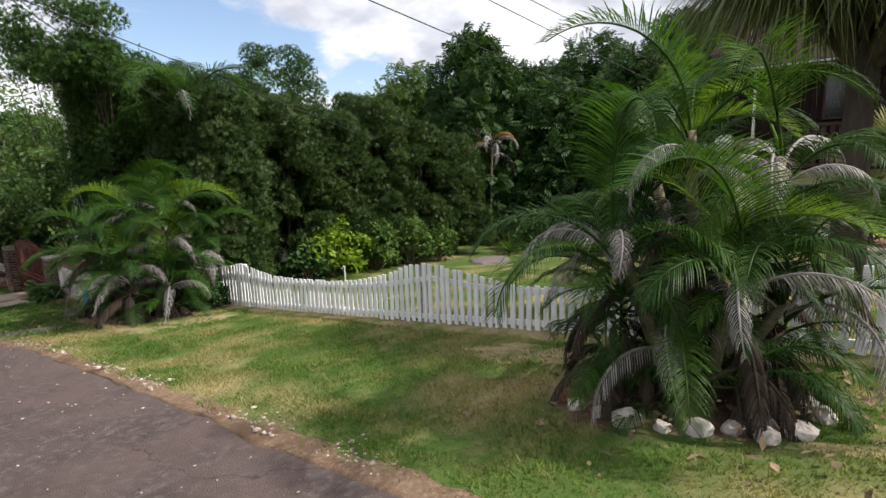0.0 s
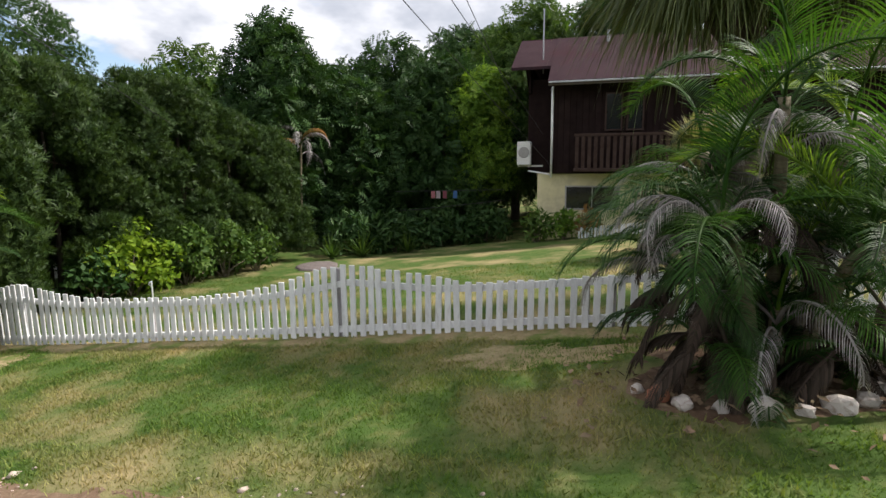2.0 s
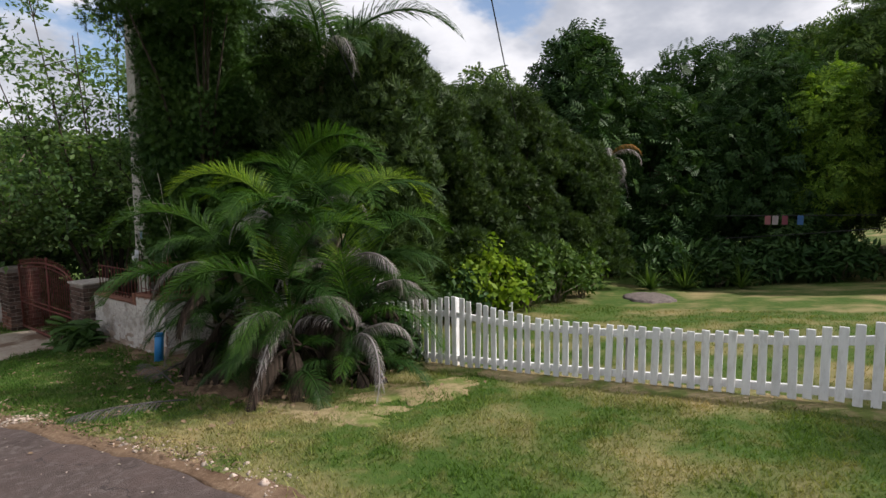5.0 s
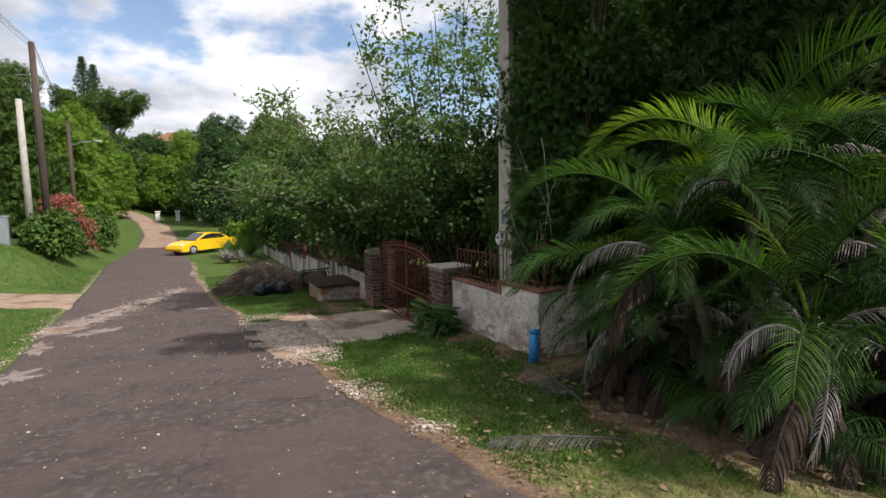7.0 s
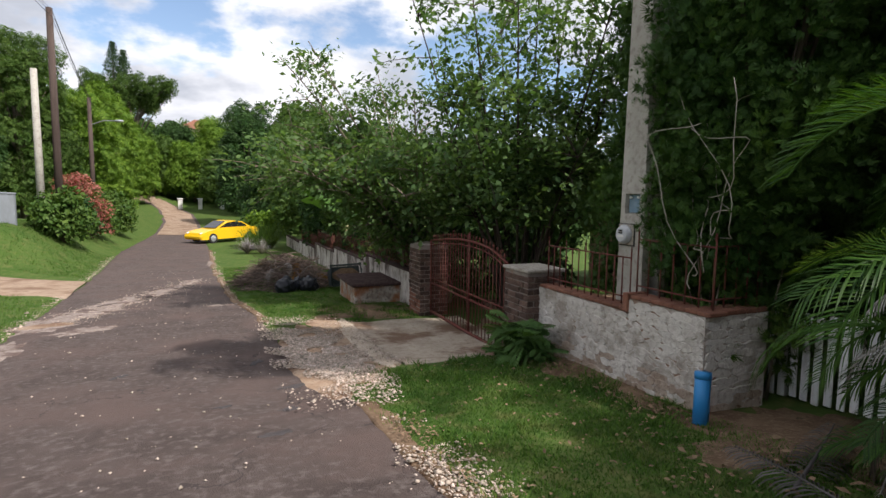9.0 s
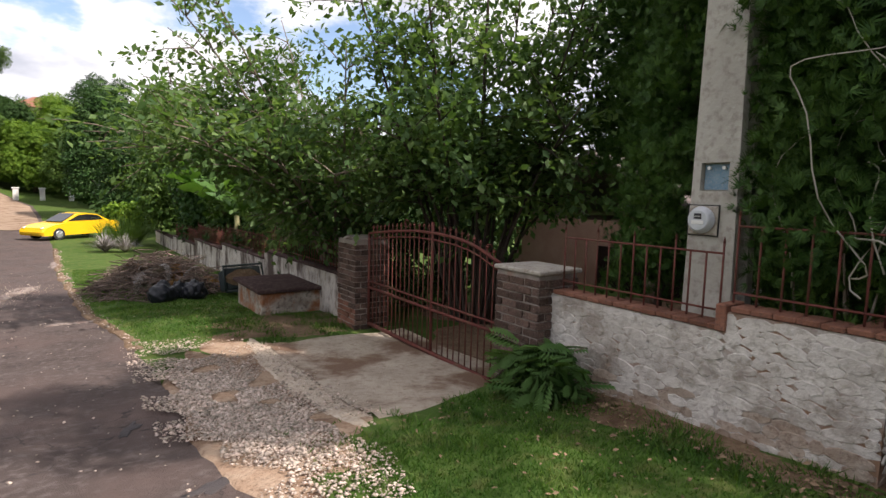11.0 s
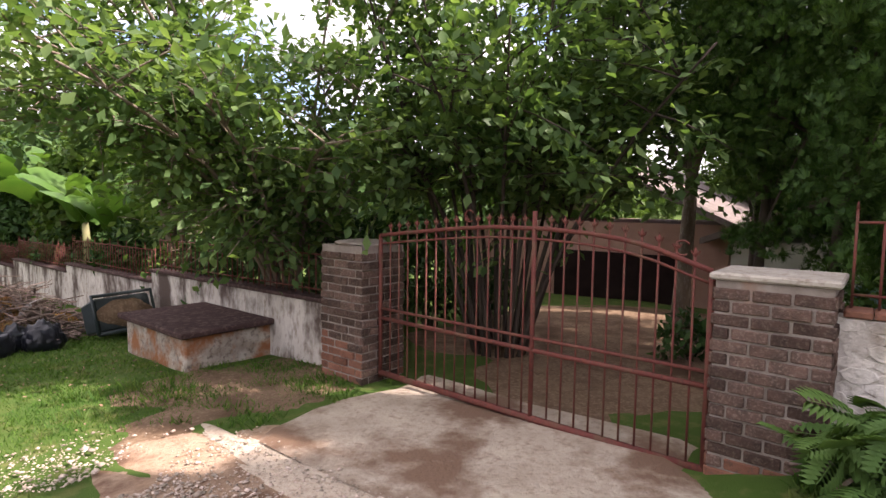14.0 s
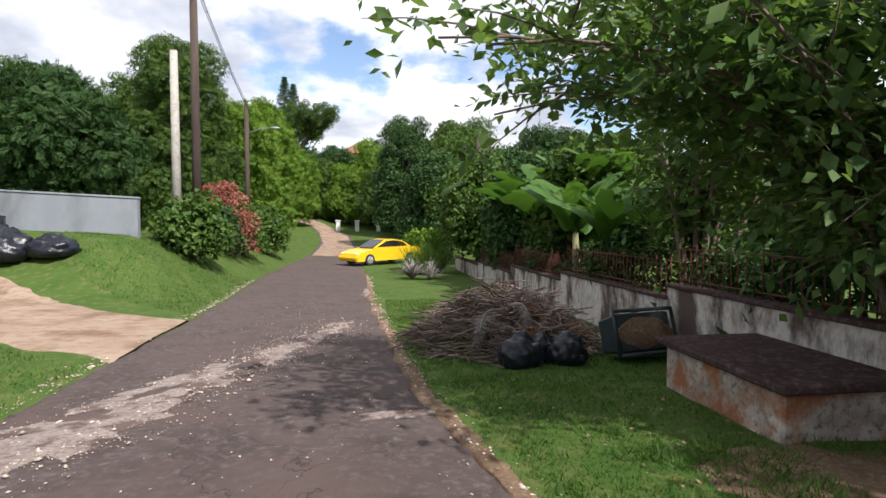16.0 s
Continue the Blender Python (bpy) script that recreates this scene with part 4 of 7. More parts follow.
# No opening is cut: a dark slab colours in the carport's shade.
h2b("garage_door", 12.42, 12.5, 20.5, 23.5, -3.1, -1.3, M_DARKWOOD_AND_SHADE, "dark panel standing in for the shaded carport opening")
h2b("window", 12.15, 12.2, 16.6, 17.5, -2.4, -1.6, M_BLUEBOX, "blue-green framed window")


def gable_roof(x0, x1, y0, y1, ze, zr):
    ym = (y0 + y1) / 2
    V = [(x0, y0, ze), (x0, ym, zr), (x0, y1, ze), (x1, y0, ze), (x1, ym, zr), (x1, y1, ze)]
    V += [(a, b, c - 0.12) for a, b, c in V]
    V = [Vector(v) - Vector((13.5, 22.0, -2.9)) for v in V]
    return V, [[0, 3, 4, 1], [1, 4, 5, 2], [6, 7, 10, 9], [7, 8, 11, 10], [0, 1, 7, 6], [1, 2, 8, 7], [3, 9, 10, 4], [4, 10, 11, 5], [0, 6, 9, 3], [2, 5, 11, 8]]


part("roof", mesh_of("roof", *gable_roof(11.6, 20.5, 18.9, 27.8, -0.75, 1.3), M_BROWNROOF), h2, "brown shingle gable roof")
part("roof", mesh_of("roof", *gable_roof(11.8, 20.5, 13.8, 20.0, -0.85, 0.4), M_BROWNROOF), h2)

# ---- opposite side of the lane ----
gw = thing("boundary_wall", -14.0, 37.3, -1.6, "plain grey-blue painted boundary wall on a grass bank", "wall", kind="structure")
v, f = box(13.6, 0.2, 1, 0.0)
v = [Vector((q.x, q.y, (1.75 + 0.05 * (6.8 - q.x)) if q.z > 0.5 else -0.6)) for q in v]
part("wall_body", mesh_of("wall_body", v, f, M_GREYWALL), gw)
v, f = box(13.64, 0.26, 0.06, 0.01)
part("coping", mesh_of("coping", [Vector((q.x, q.y, q.z + 1.75 + 0.05 * (6.8 - q.x))) for q in v], f, M_GREYWALL), gw)


def bag(name, x, y, r, seed, label, group="", lift=0.0):
    bm = bmesh.new()
    bmesh.ops.create_icosphere(bm, subdivisions=4, radius=1)
    for q in bm.verts:
        d = q.co.copy()
        k = 1 + 0.16 * noise.noise(d * 2 + Vector((seed, 0, 0))) + 0.2 * abs(noise.noise(Vector((d.x * 5, d.y * 5, d.z * 2.4)) + Vector((seed, 1, 0)))) - 0.12 * abs(noise.noise(d * 8 + Vector((0, seed, 0)))) + 0.04 * noise.noise(d * 17)
        q.co = Vector((d.x * r[0], d.y * r[1], max(-0.62, d.z) * r[2] + 0.62 * r[2])) * 1
        q.co.x *= k
        q.co.y *= k
        q.co.z *= k
        if d.z > 0.86:
            q.co.z += (d.z - 0.86) * r[2] * 1.2
    V, F = [q.co.copy() for q in bm.verts], [[u.index for u in p.verts] for p in bm.faces]
    bm.free()
    ob = part(name, mesh_of(name, V, F, M_BAG, True), at=(x, y, float(ground_z(x, y)) + lift))
    return tagged(ob, label, "rubbish bag", group)


for x, y, r, s in ((1.8, 25.9, (0.27, 0.22, 0.24), 1), (2.42, 25.95, (0.24, 0.2, 0.22), 2), (2.12, 26.2, (0.22, 0.2, 0.2), 3)):
    bag("rubbish_bag", x, y, r, s, "tied black plastic rubbish bag by the brush pile", "rubbish bags by the brush pile")
for x, y, r, s in ((-9.6, 34.9, (0.75, 0.6, 0.5), 4), (-8.4, 34.9, (0.6, 0.5, 0.34), 5), (-10.5, 35.6, (0.6, 0.5, 0.6), 6)):
    bag("rubbish_bag", x, y, r, s, "large black plastic rubbish bag on the grass bank", "rubbish bags on the bank")
bn = thing("rubbish_bin", 3.45, 26.1, float(ground_z(3.45, 26.1)) - 0.03, "dark open plastic bin tipped on its side by the wall", "bin", rz=20)
bn.matrix_basis = pose(3.35, 26.35, float(ground_z(3.4, 26.2)) + 0.27, 72, 0, 12)
body_v, body_f = box(0.85, 0.5, 0.46, 0.03)
part("bin_body", mesh_of("bin_body", [Vector((q.x * (0.88 + 0.12 * q.z / 0.46), q.y * (0.88 + 0.12 * q.z / 0.46), q.z)) for q in body_v], body_f, M_BIN), bn)
part("bin_rim", mesh_of("bin_rim", *join(tube([(-0.45, -0.28, 0.47), (0.45, -0.28, 0.47), (0.45, 0.28, 0.47), (-0.45, 0.28, 0.47), (-0.45, -0.28, 0.47)], 0.03, 6)), M_BIN, True), bn)
part("bin_filling", mesh_of("bin_filling", *rock(9, (0.4, 0.22, 0.05), 3, 0.12), M_SOIL), bn, "brown rubbish inside the bin", at=(0, 0, 0.45))

# yellow car


def car():
    p = thing("car", 0.43, 50.4, float(ground_z(0.43, 50.4)) + 0.02, "bright yellow two-door coupe parked at the verge", "car", rz=math.degrees(math.atan2(48.87 - 51.93, -1.57 - 2.43)))
    L, W = 4.7, 1.78
    prof = [(-2.35, 0.45), (-2.33, 0.85), (-2.0, 0.95), (-1.2, 1.0), (-0.75, 1.0), (0.9, 0.93), (1.7, 0.82), (2.2, 0.66), (2.35, 0.45), (2.3, 0.25), (-2.3, 0.28)]
    def loft(pr, ws, name, mat, parent, label=""):
        n, V, F = len(pr), [], []
        for k, (yy, s) in enumerate(ws):
            cx, cz = 0.0, 0.6
            for x, z in pr:
                V.append((x * s, yy, cz + (z - cz) * (0.9 + 0.1 * s) if s < 1 else z))
        for k in range(len(ws) - 1):
            for i in range(n):
                F.append([k * n + i, k * n + (i + 1) % n, (k + 1) * n + (i + 1) % n, (k + 1) * n + i])
        F += [list(range(n))[::-1], [(len(ws) - 1) * n + i for i in range(n)]]
        return part(name, mesh_of(name, V, F, mat), parent, label)
    loft(prof, [(-0.89, 0.97), (-0.8, 1.0), (0.8, 1.0), (0.89, 0.97)], "body", M_YELLOW, p)
    cab = [(-1.75, 0.97), (-1.0, 1.33), (-0.3, 1.42), (0.25, 1.36), (1.05, 0.93)]
    loft(cab, [(-0.72, 0.95), (-0.6, 1.0), (0.6, 1.0), (0.72, 0.95)], "roof", M_YELLOW, p)
    for s in (-1, 1):
        side = [(-1.35, 1.02), (-0.95, 1.28), (-0.3, 1.35), (0.2, 1.3), (0.85, 0.98)]
        V = [(x, s * 0.735, z) for x, z in side] + [(x, s * 0.70, z) for x, z in side]
        part("side_window", mesh_of("side_window", V, [[0, 1, 2, 3, 4], [9, 8, 7, 6, 5]] + [[i, (i + 1) % 5, 5 + (i + 1) % 5, 5 + i] for i in range(5)], M_GLASS), p)
        for x in (-1.4, 1.45):
            w = part("wheel", mesh_of("tyre", *tube([(0, -0.1, 0), (0, -0.08, 0), (0, 0.08, 0), (0, 0.1, 0)], [0.29, 0.32, 0.32, 0.29], 20), M_RUBBER), p, at=(x, s * 0.82, 0.32))
            part("rim", mesh_of("rim", *join(tube([(0, s * 0.1, 0), (0, s * 0.115, 0)], [0.2, 0.17], 14), *[tube([(0, s * 0.12, 0), (0.18 * math.cos(a), s * 0.12, 0.18 * math.sin(a))], 0.02, 4) for a in np.arange(5) * 1.2566]), M_STEEL), w)
        part("headlight", mesh_of("headlight", *rock(2, (0.16, 0.14, 0.07), 1, 0.05), M_OFFWHITE, True), p, at=(2.12, s * 0.66, 0.64))
        part("tail_light", mesh_of("tail_light", *box(0.06, 0.3, 0.12, 0.02), M_REDSTONE), p, at=(-2.33, s * 0.62, 0.72))
    V = [(1.06, -0.62, 0.95), (1.06, 0.62, 0.95), (0.27, 0.54, 1.37), (0.27, -0.54, 1.37)]
    V2 = [(a + 0.03, b, c + 0.02) for a, b, c in V]
    part("windscreen", mesh_of("windscreen", V + V2, [[4, 5, 6, 7], [3, 2, 1, 0], [0, 1, 5, 4], [1, 2, 6, 5], [2, 3, 7, 6], [3, 0, 4, 7]], M_GLASS), p)
    part("bumper", mesh_of("bumper", *box(0.12, 1.6, 0.2, 0.05), M_YELLOW), p, at=(2.3, 0, 0.3))


car()

# poles and wires on the opposite side


def round_pole(name, x, y, top, r, mat, label, arm=0.0):
    z = float(ground_z(x, y))
    t = thing(name, x, y, z - 0.1, label, "utility pole")
    part("shaft", mesh_of("shaft", *tube([(0, 0, 0), (0, 0, top - z + 0.1)], [r, r * 0.75], 10), mat, True), t)
    if arm:
        part("crossarm", mesh_of("crossarm", *box(arm, 0.09, 0.1, 0.01), mat), t, at=(0, 0, top - z - 0.25))
        for s in (-1, 1):
            part("insulator", mesh_of("insulator", *tube([(0, 0, 0), (0, 0, 0.08), (0, 0, 0.14)], [0.03, 0.05, 0.02], 8), M_OFFWHITE), t, at=(s * arm * 0.4, 0, top - z - 0.15))
    return t


round_pole("utility_pole", -6.45, 40.5, 8.3, 0.17, M_WOODPOLE, "dark wooden utility pole by the boundary wall")
round_pole("utility_pole", -7.1, 40.3, 5.6, 0.17, M_POLE, "pale concrete utility pole beside the wooden one")
p3 = round_pole("utility_pole", -7.3, 52.4, 6.3, 0.15, M_WOODPOLE, "wooden utility pole with street lamp down the lane", 0.0)
part("lamp_arm", mesh_of("lamp_arm", *tube([(0, 0, 6.6), (0.8, -0.2, 6.9), (1.5, -0.4, 6.9)], 0.03, 6), M_STEEL), p3)
part("lamp_head", mesh_of("lamp_head", *rock(1, (0.3, 0.12, 0.08), 2, 0.05), M_STEEL, True), p3, at=(1.7, -0.45, 6.9))
round_pole("utility_pole", 5.2, 46.0, 3.6, 0.15, M_WOODPOLE, "dark wooden utility pole among the trees")


def wire(name, a, b, sag, r=0.012, label="thin black overhead cable across the sky"):
    a, b = Vector(a), Vector(b)
    pts = [a.lerp(b, q) - Vector((0, 0, 4 * sag * q * (1 - q))) for q in np.linspace(0, 1, 25)]
    o = part(name, mesh_of(name, *tube(pts, r, 4), M_CABLE, True))
    return tagged(o, label, "cable", "overhead cables")


for dx, dz in ((0, 0), (0.35, 0.0), (0.7, -0.4)):
    wire("overhead_cable", (-6.45 + dx * 0.3, 40.5, 8.2 + dz), (-9.0 + dx, -30, 12 + dz), 0.9)
    wire("overhead_cable", (-6.45 + dx * 0.3, 40.5, 8.2 + dz), (-7.3 + dx * 0.3, 52.4, 6.2 + dz), 0.2)
wire("overhead_cable", (-9, 2.33, 4.9), (17.6, 15.2, 1.3), 0.0, 0.008)
wire("overhead_cable", (-9, 2.44, 8.7), (7.4, 12.9, 1.8), 0.05, 0.009)
for a, b in (((-9.0, 5.13, 5.07), (18.75, 3.47, 1.0)), ((-9.0, 4.53, 5.02), (18.75, 3.8, 2.11)), ((-9.0, 2.8, 3.81), (19.5, 4.95, 3.36))):
    wire("overhead_cable", a, b, 0.0, 0.007)

# ---- plants ----
NR = np.random.RandomState(3)


def unit(v):
    return v / np.maximum(np.linalg.norm(v, axis=-1, keepdims=True), 1e-9)


T_LEAF = (np.array([(0, 0, 0), (0.5, 0.28, 0.08), (1, 0, 0), (0.5, -0.28, 0.08)]), np.array([(0, 1, 2), (0, 2, 3)]))
T_LONG = (np.array([(0, 0, 0), (0.45, 0.15, 0.05), (1, 0, -0.12), (0.45, -0.15, 0.05)]), np.array([(0, 1, 2), (0, 2, 3)]))


def fan(n, spreadw, width):
    V, F = [], []
    for k in range(n):
        a = (k / (n - 1) - 0.5) * spreadw
        l = 1 - 0.35 * abs(k / (n - 1) - 0.5) * 2
        c, s = math.cos(a), math.sin(a)
        j = len(V)
        z = 0.12 * math.sin(k * 2.4)
        V += [(0.1 * c + s * width * 0.4, 0.1 * s - c * width * 0.4, 0), (0.55 * l * c + s * width, 0.55 * l * s - c * width, z * 0.5), (l * c, l * s, z), (0.55 * l * c - s * width, 0.55 * l * s + c * width, z * 0.5)]
        F += [(j, j + 1, j + 2), (j, j + 2, j + 3)]
    return np.array(V), np.array(F)


def pinnate(n, w):
    V, F = [], []
    for k in range(n):
        x = 0.15 + 0.8 * k / n
        for s in (-1, 1):
            j = len(V)
            l = 0.3 * math.sin(math.pi * (0.2 + 0.7 * k / n)) + 0.06
            V += [(x, 0, 0), (x + 0.3 * l + w, s * l * 0.5, 0.03), (x + 0.45 * l, s * l, -0.05), (x + 0.1 * l - w, s * l * 0.5, 0.03)]
            F += [(j, j + 1, j + 2), (j, j + 2, j + 3)]
    return np.array(V), np.array(F)


T_FAN = fan(5, 1.5, 0.07)
def needles(n, spreadw, width):
    V, F = [], []
    for k in range(n):
        a = (k / (n - 1) - 0.5) * spreadw
        l = 1 - 0.4 * abs(k / (n - 1) - 0.5) * 2
        c, s = math.cos(a), math.sin(a)
        j = len(V)
        V += [(0.12 * c + s * width, 0.12 * s - c * width, 0), (l * c, l * s, 0.22 * math.sin(k * 2.4)), (0.12 * c - s * width, 0.12 * s + c * width, 0.03)]
        F.append((j, j + 1, j + 2))
    return np.array(V), np.array(F)


T_NEEDLE = needles(6, 1.9, 0.075)
T_SCALE = needles(10, 1.5, 0.045)
T_PINNATE = pinnate(5, 0.035)


def scatter(name, template, P, D, N, S, mat):
    """Copies of a small template at places P, pointing along D with face normal N and size S, as one mesh."""
    TV, TF = template
    D = unit(D)
    B = unit(np.cross(N, D))
    N = np.cross(D, B)
    S = np.asarray(S)[:, None, None]
    V = P[:, None, :] + S * (TV[None, :, 0:1] * D[:, None, :] + TV[None, :, 1:2] * B[:, None, :] + TV[None, :, 2:3] * N[:, None, :])
    F = TF[None] + (np.arange(len(P)) * len(TV))[:, None, None]
    return quick_mesh(name, V.reshape(-1, 3), F.reshape(-1, 3), mat)


def cloud_leaves(clumps, per_m2, size, droop, rs, inner=0.35):
    """Leaf places over the shells of clumps: rows of centre and radii."""
    P, D, N, S = [], [], [], []
    for c, r in clumps:
        r = np.asarray(r)
        n = int(per_m2 * 4 * math.pi * (r[0] * r[1] + r[1] * r[2] + r[0] * r[2]) / 3)
        d = unit(rs.normal(size=(n, 3)))
        d[:, 2] = np.where(d[:, 2] < -0.55, -d[:, 2], d[:, 2])
        k = rs.uniform(0.72, 1.08, n)
        k[: int(n * inner)] = rs.uniform(0.3, 0.75, int(n * inner))
        P.append(np.asarray(c) + d * r * k[:, None])
        t = unit(rs.normal(size=(n, 3)))
        dd = unit(t - (t * d).sum(1, keepdims=True) * d * 0.8) + 0.5 * d + np.array([0, 0, droop])
        D.append(dd)
        N.append(unit(d + 0.45 * rs.normal(size=(n, 3)) + np.array([0, 0, 0.35])))
        S.append(size * rs.uniform(0.6, 1.35, n))
    return np.concatenate(P), np.concatenate(D), np.concatenate(N), np.concatenate(S)


def crown_clumps(rs, rx, ry, z0, z1, n, cr, shape="round"):
    out = []
    for k in range(n):
        q = (k + rs.uniform(0, 1)) / n
        z = z0 + (z1 - z0) * q
        if shape == "round":
            w = math.sqrt(max(0.05, 1 - (2 * q - 0.9) ** 2 * 0.95))
        elif shape == "cone":
            w = 1.0 - 0.96 * q
        elif shape == "flat":
            w = 0.45 + 0.6 * q
        else:
            w = 1.0 - 0.5 * q ** 3
        a = k * 2.39996 + rs.uniform(-0.4, 0.4)
        rad = rs.uniform(0.45, 1.0) ** 0.6 * w
        s = cr * rs.uniform(0.7, 1.25)
        out.append(((rx * rad * math.cos(a), ry * rad * math.sin(a), z), (s, s, s * rs.uniform(0.75, 1.05))))
    return out


def trunk_mesh(rs, clumps, h, r, mat, fork=0.35, limbs=9, lean=(0, 0)):
    top = Vector((lean[0], lean[1], h))
    spine = [Vector((lean[0] * q + 0.06 * math.sin(5 * q), lean[1] * q + 0.06 * math.cos(4 * q) - 0.06, h * q - (0.15 if q == 0 else 0))) for q in np.linspace(0, 1, 7)]
    P = [tube(spine, [r * (1.25 if k == 0 else 1 - 0.11 * k) for k in range(7)], 8)]
    idx = rs.permutation(len(clumps))[:limbs]
    for i in idx:
        c = Vector(clumps[i][0])
        q = rs.uniform(fork, 0.9)
        s = spine[min(6, int(q * 6))]
        m = s.lerp(c, 0.5) + Vector((0, 0, 0.12 * (c - s).length))
        P.append(tube([s, m, c], [r * 0.45, r * 0.28, r * 0.1], 5))
    return mesh_of("trunk", *join(*P), mat, True)


def tree(name, x, y, label, category="tree", h=6.0, rx=2.0, ry=2.0, z0=1.5, n=30, cr=0.7, leaf=L_MID, template=T_LEAF, size=0.18, per=90, droop=-0.1, seed=1, trunk=0.14, bark=M_BARK, shape="round", group="", limbs=9, sink=0.0, inner=0.35, extra=None):
    rs = np.random.RandomState(seed)
    t = thing(name, x, y, float(ground_z(x, y)) - sink, label, category, group)
    cl = crown_clumps(rs, max(0.05, rx - cr * 0.6), max(0.05, ry - cr * 0.6), z0 + cr * 0.6, h - cr * 0.7, n, cr, shape)
    if extra:
        cl += extra
    part("trunk", trunk_mesh(rs, cl, h * 0.7, trunk, bark, limbs=limbs), t)
    part("crown", scatter("crown", template, *cloud_leaves(cl, per, size, droop, rs, inner), leaf), t)
    return t


def shrub(name, x, y, label, h, r, leaf, template=T_LEAF, size=0.12, per=130, seed=1, n=9, group="", droop=0.0):
    rs = np.random.RandomState(seed)
    t = thing(name, x, y, float(ground_z(x, y)) - 0.02, label, "shrub", group)
    cl = crown_clumps(rs, r * 0.7, r * 0.7, h * 0.15, h * 0.85, n, r * 0.42, "dome")
    for a, c in zip(np.arange(len(cl)), cl):
        part("stem", mesh_of("stem", *tube([(0.06 * math.cos(a), 0.06 * math.sin(a), -0.05), (0.4 * c[0][0], 0.4 * c[0][1], 0.6 * c[0][2]), c[0]], [0.02, 0.014, 0.006], 4), M_BARK, True), t)
    part("foliage", scatter("foliage", template, *cloud_leaves(cl, per, size, droop, rs), leaf), t)
    return t


# areca palms
def frond_mesh(length, e0, e1, nl, leaflet, width, mat, limp, seed, vee=0.5):
    """One feather leaf: its midrib rises at e0 degrees at the base and ends at e1; leaflets along both sides."""
    rs = np.random.RandomState(seed)
    seg = 16
    pts, dirs = [Vector((0, 0, 0))], []
    tw = rs.uniform(-0.15, 0.15)
    for k in range(seg):
        q = k / (seg - 1)
        e = radians(e0 + (e1 - e0) * q ** 1.3)
        d = Vector((math.cos(e), tw * q, math.sin(e))).normalized()
        dirs.append(d)
        pts.append(pts[-1] + d * (length / seg))
    dirs.append(dirs[-1])
    rv, rf = tube(pts, [0.014 * (1 - 0.8 * k / seg) + 0.002 for k in range(seg + 1)], 5)
    V, F = [tuple(v) for v in rv], [tuple(f[:3]) for f in rf if len(f) == 4] + [(f[0], f[2], f[3]) for f in rf if len(f) == 4]
    for k in range(nl):
        q = 0.2 + 0.8 * (k + 0.5) / nl
        f = q * seg
        i = min(int(f), seg - 1)
        base = pts[i].lerp(pts[i + 1], f - i)
        d = dirs[i]
        side = d.cross(Vector((0, 0, 1))).normalized()
        nrm = side.cross(d).normalized()
        ll = leaflet * (0.35 + 0.75 * math.sin(math.pi * min(1, 0.12 + 0.85 * q)) ** 0.8) * rs.uniform(0.88, 1.1)
        for s in (-1, 1):
            lift = vee + rs.normal() * 0.1
            out = (side * s * 0.85 + d * (0.55 + 0.5 * q) + nrm * lift * (1 - limp)).normalized()
            down = Vector((0, 0, -1))
            p = base
            cur = out
            j = len(V)
            wv = d * 1.0
            for m, (step, wk) in enumerate(((0, 0.35), (0.3, 1.0), (0.35, 0.85), (0.35, 0.05))):
                p = p + cur * (ll * step)
                cur = (cur + down * ((0.25 + 1.5 * limp) * (0.5 + 0.3 * m)) * (1.0 if m else 0.4)).normalized()
                w = wv * (width * wk)
                V.append(tuple(p - w))
                V.append(tuple(p + w))
            for m in range(3):
                a = j + 2 * m
                F += [(a, a + 1, a + 3), (a, a + 3, a + 2)]
    return quick_mesh("frond", np.array(V), np.array(F), mat)


FRONDS = {
    "arch": [frond_mesh(1.75, 76, -42, 64, 0.36, 0.0062, L_PALM_YELLOW, 0.02, 1, 0.85), frond_mesh(1.6, 70, -55, 60, 0.34, 0.0066, L_PALM, 0.04, 2, 0.8), frond_mesh(1.7, 80, -30, 64, 0.36, 0.0066, L_PALM, 0.03, 12, 0.8)],
    # mid and low fronds mostly take the darker inner-shade green
    "mid": [frond_mesh(1.5, 62, -50, 58, 0.35, 0.0066, L_PALM_SHADE, 0.12, 3), frond_mesh(1.4, 54, -58, 56, 0.33, 0.0066, L_PALM, 0.14, 4), frond_mesh(1.45, 66, -45, 58, 0.35, 0.0066, L_PALM_SHADE, 0.2, 5)],
    "low": [frond_mesh(1.05, 44, -55, 50, 0.29, 0.0066, L_PALM_SHADE, 0.2, 6), frond_mesh(0.85, 36, -50, 30, 0.26, 0.009, L_PALM, 0.18, 7), frond_mesh(1.1, 52, -62, 50, 0.29, 0.0066, L_PALM_SHADE, 0.22, 16)],
    "dry": [frond_mesh(1.15, 50, -105, 38, 0.2, 0.0058, L_PALM_DRY, 0.55, 8, 0.2), frond_mesh(1.2, 26, -98, 38, 0.19, 0.0058, L_PALM_DRY, 0.65, 9, 0.2), frond_mesh(1.0, 58, -85, 34, 0.22, 0.0058, L_PALM_DRY, 0.4, 11, 0.3)],
    "brown": [frond_mesh(1.2, 55, -75, 34, 0.28, 0.011, L_PALM_BROWN, 0.4, 10, 0.3)],
    "thatch": [frond_mesh(1.0, -35, -92, 30, 0.24, 0.016, L_THATCH, 0.7, 13, 0.1), frond_mesh(0.9, -10, -95, 28, 0.22, 0.016, L_THATCH, 0.7, 14, 0.1)],
}

L_DEADFROND = leafy("dead_frond_dark", (0.06, 0.055, 0.055), (0.12, 0.11, 0.11), 0.1, 0.8)
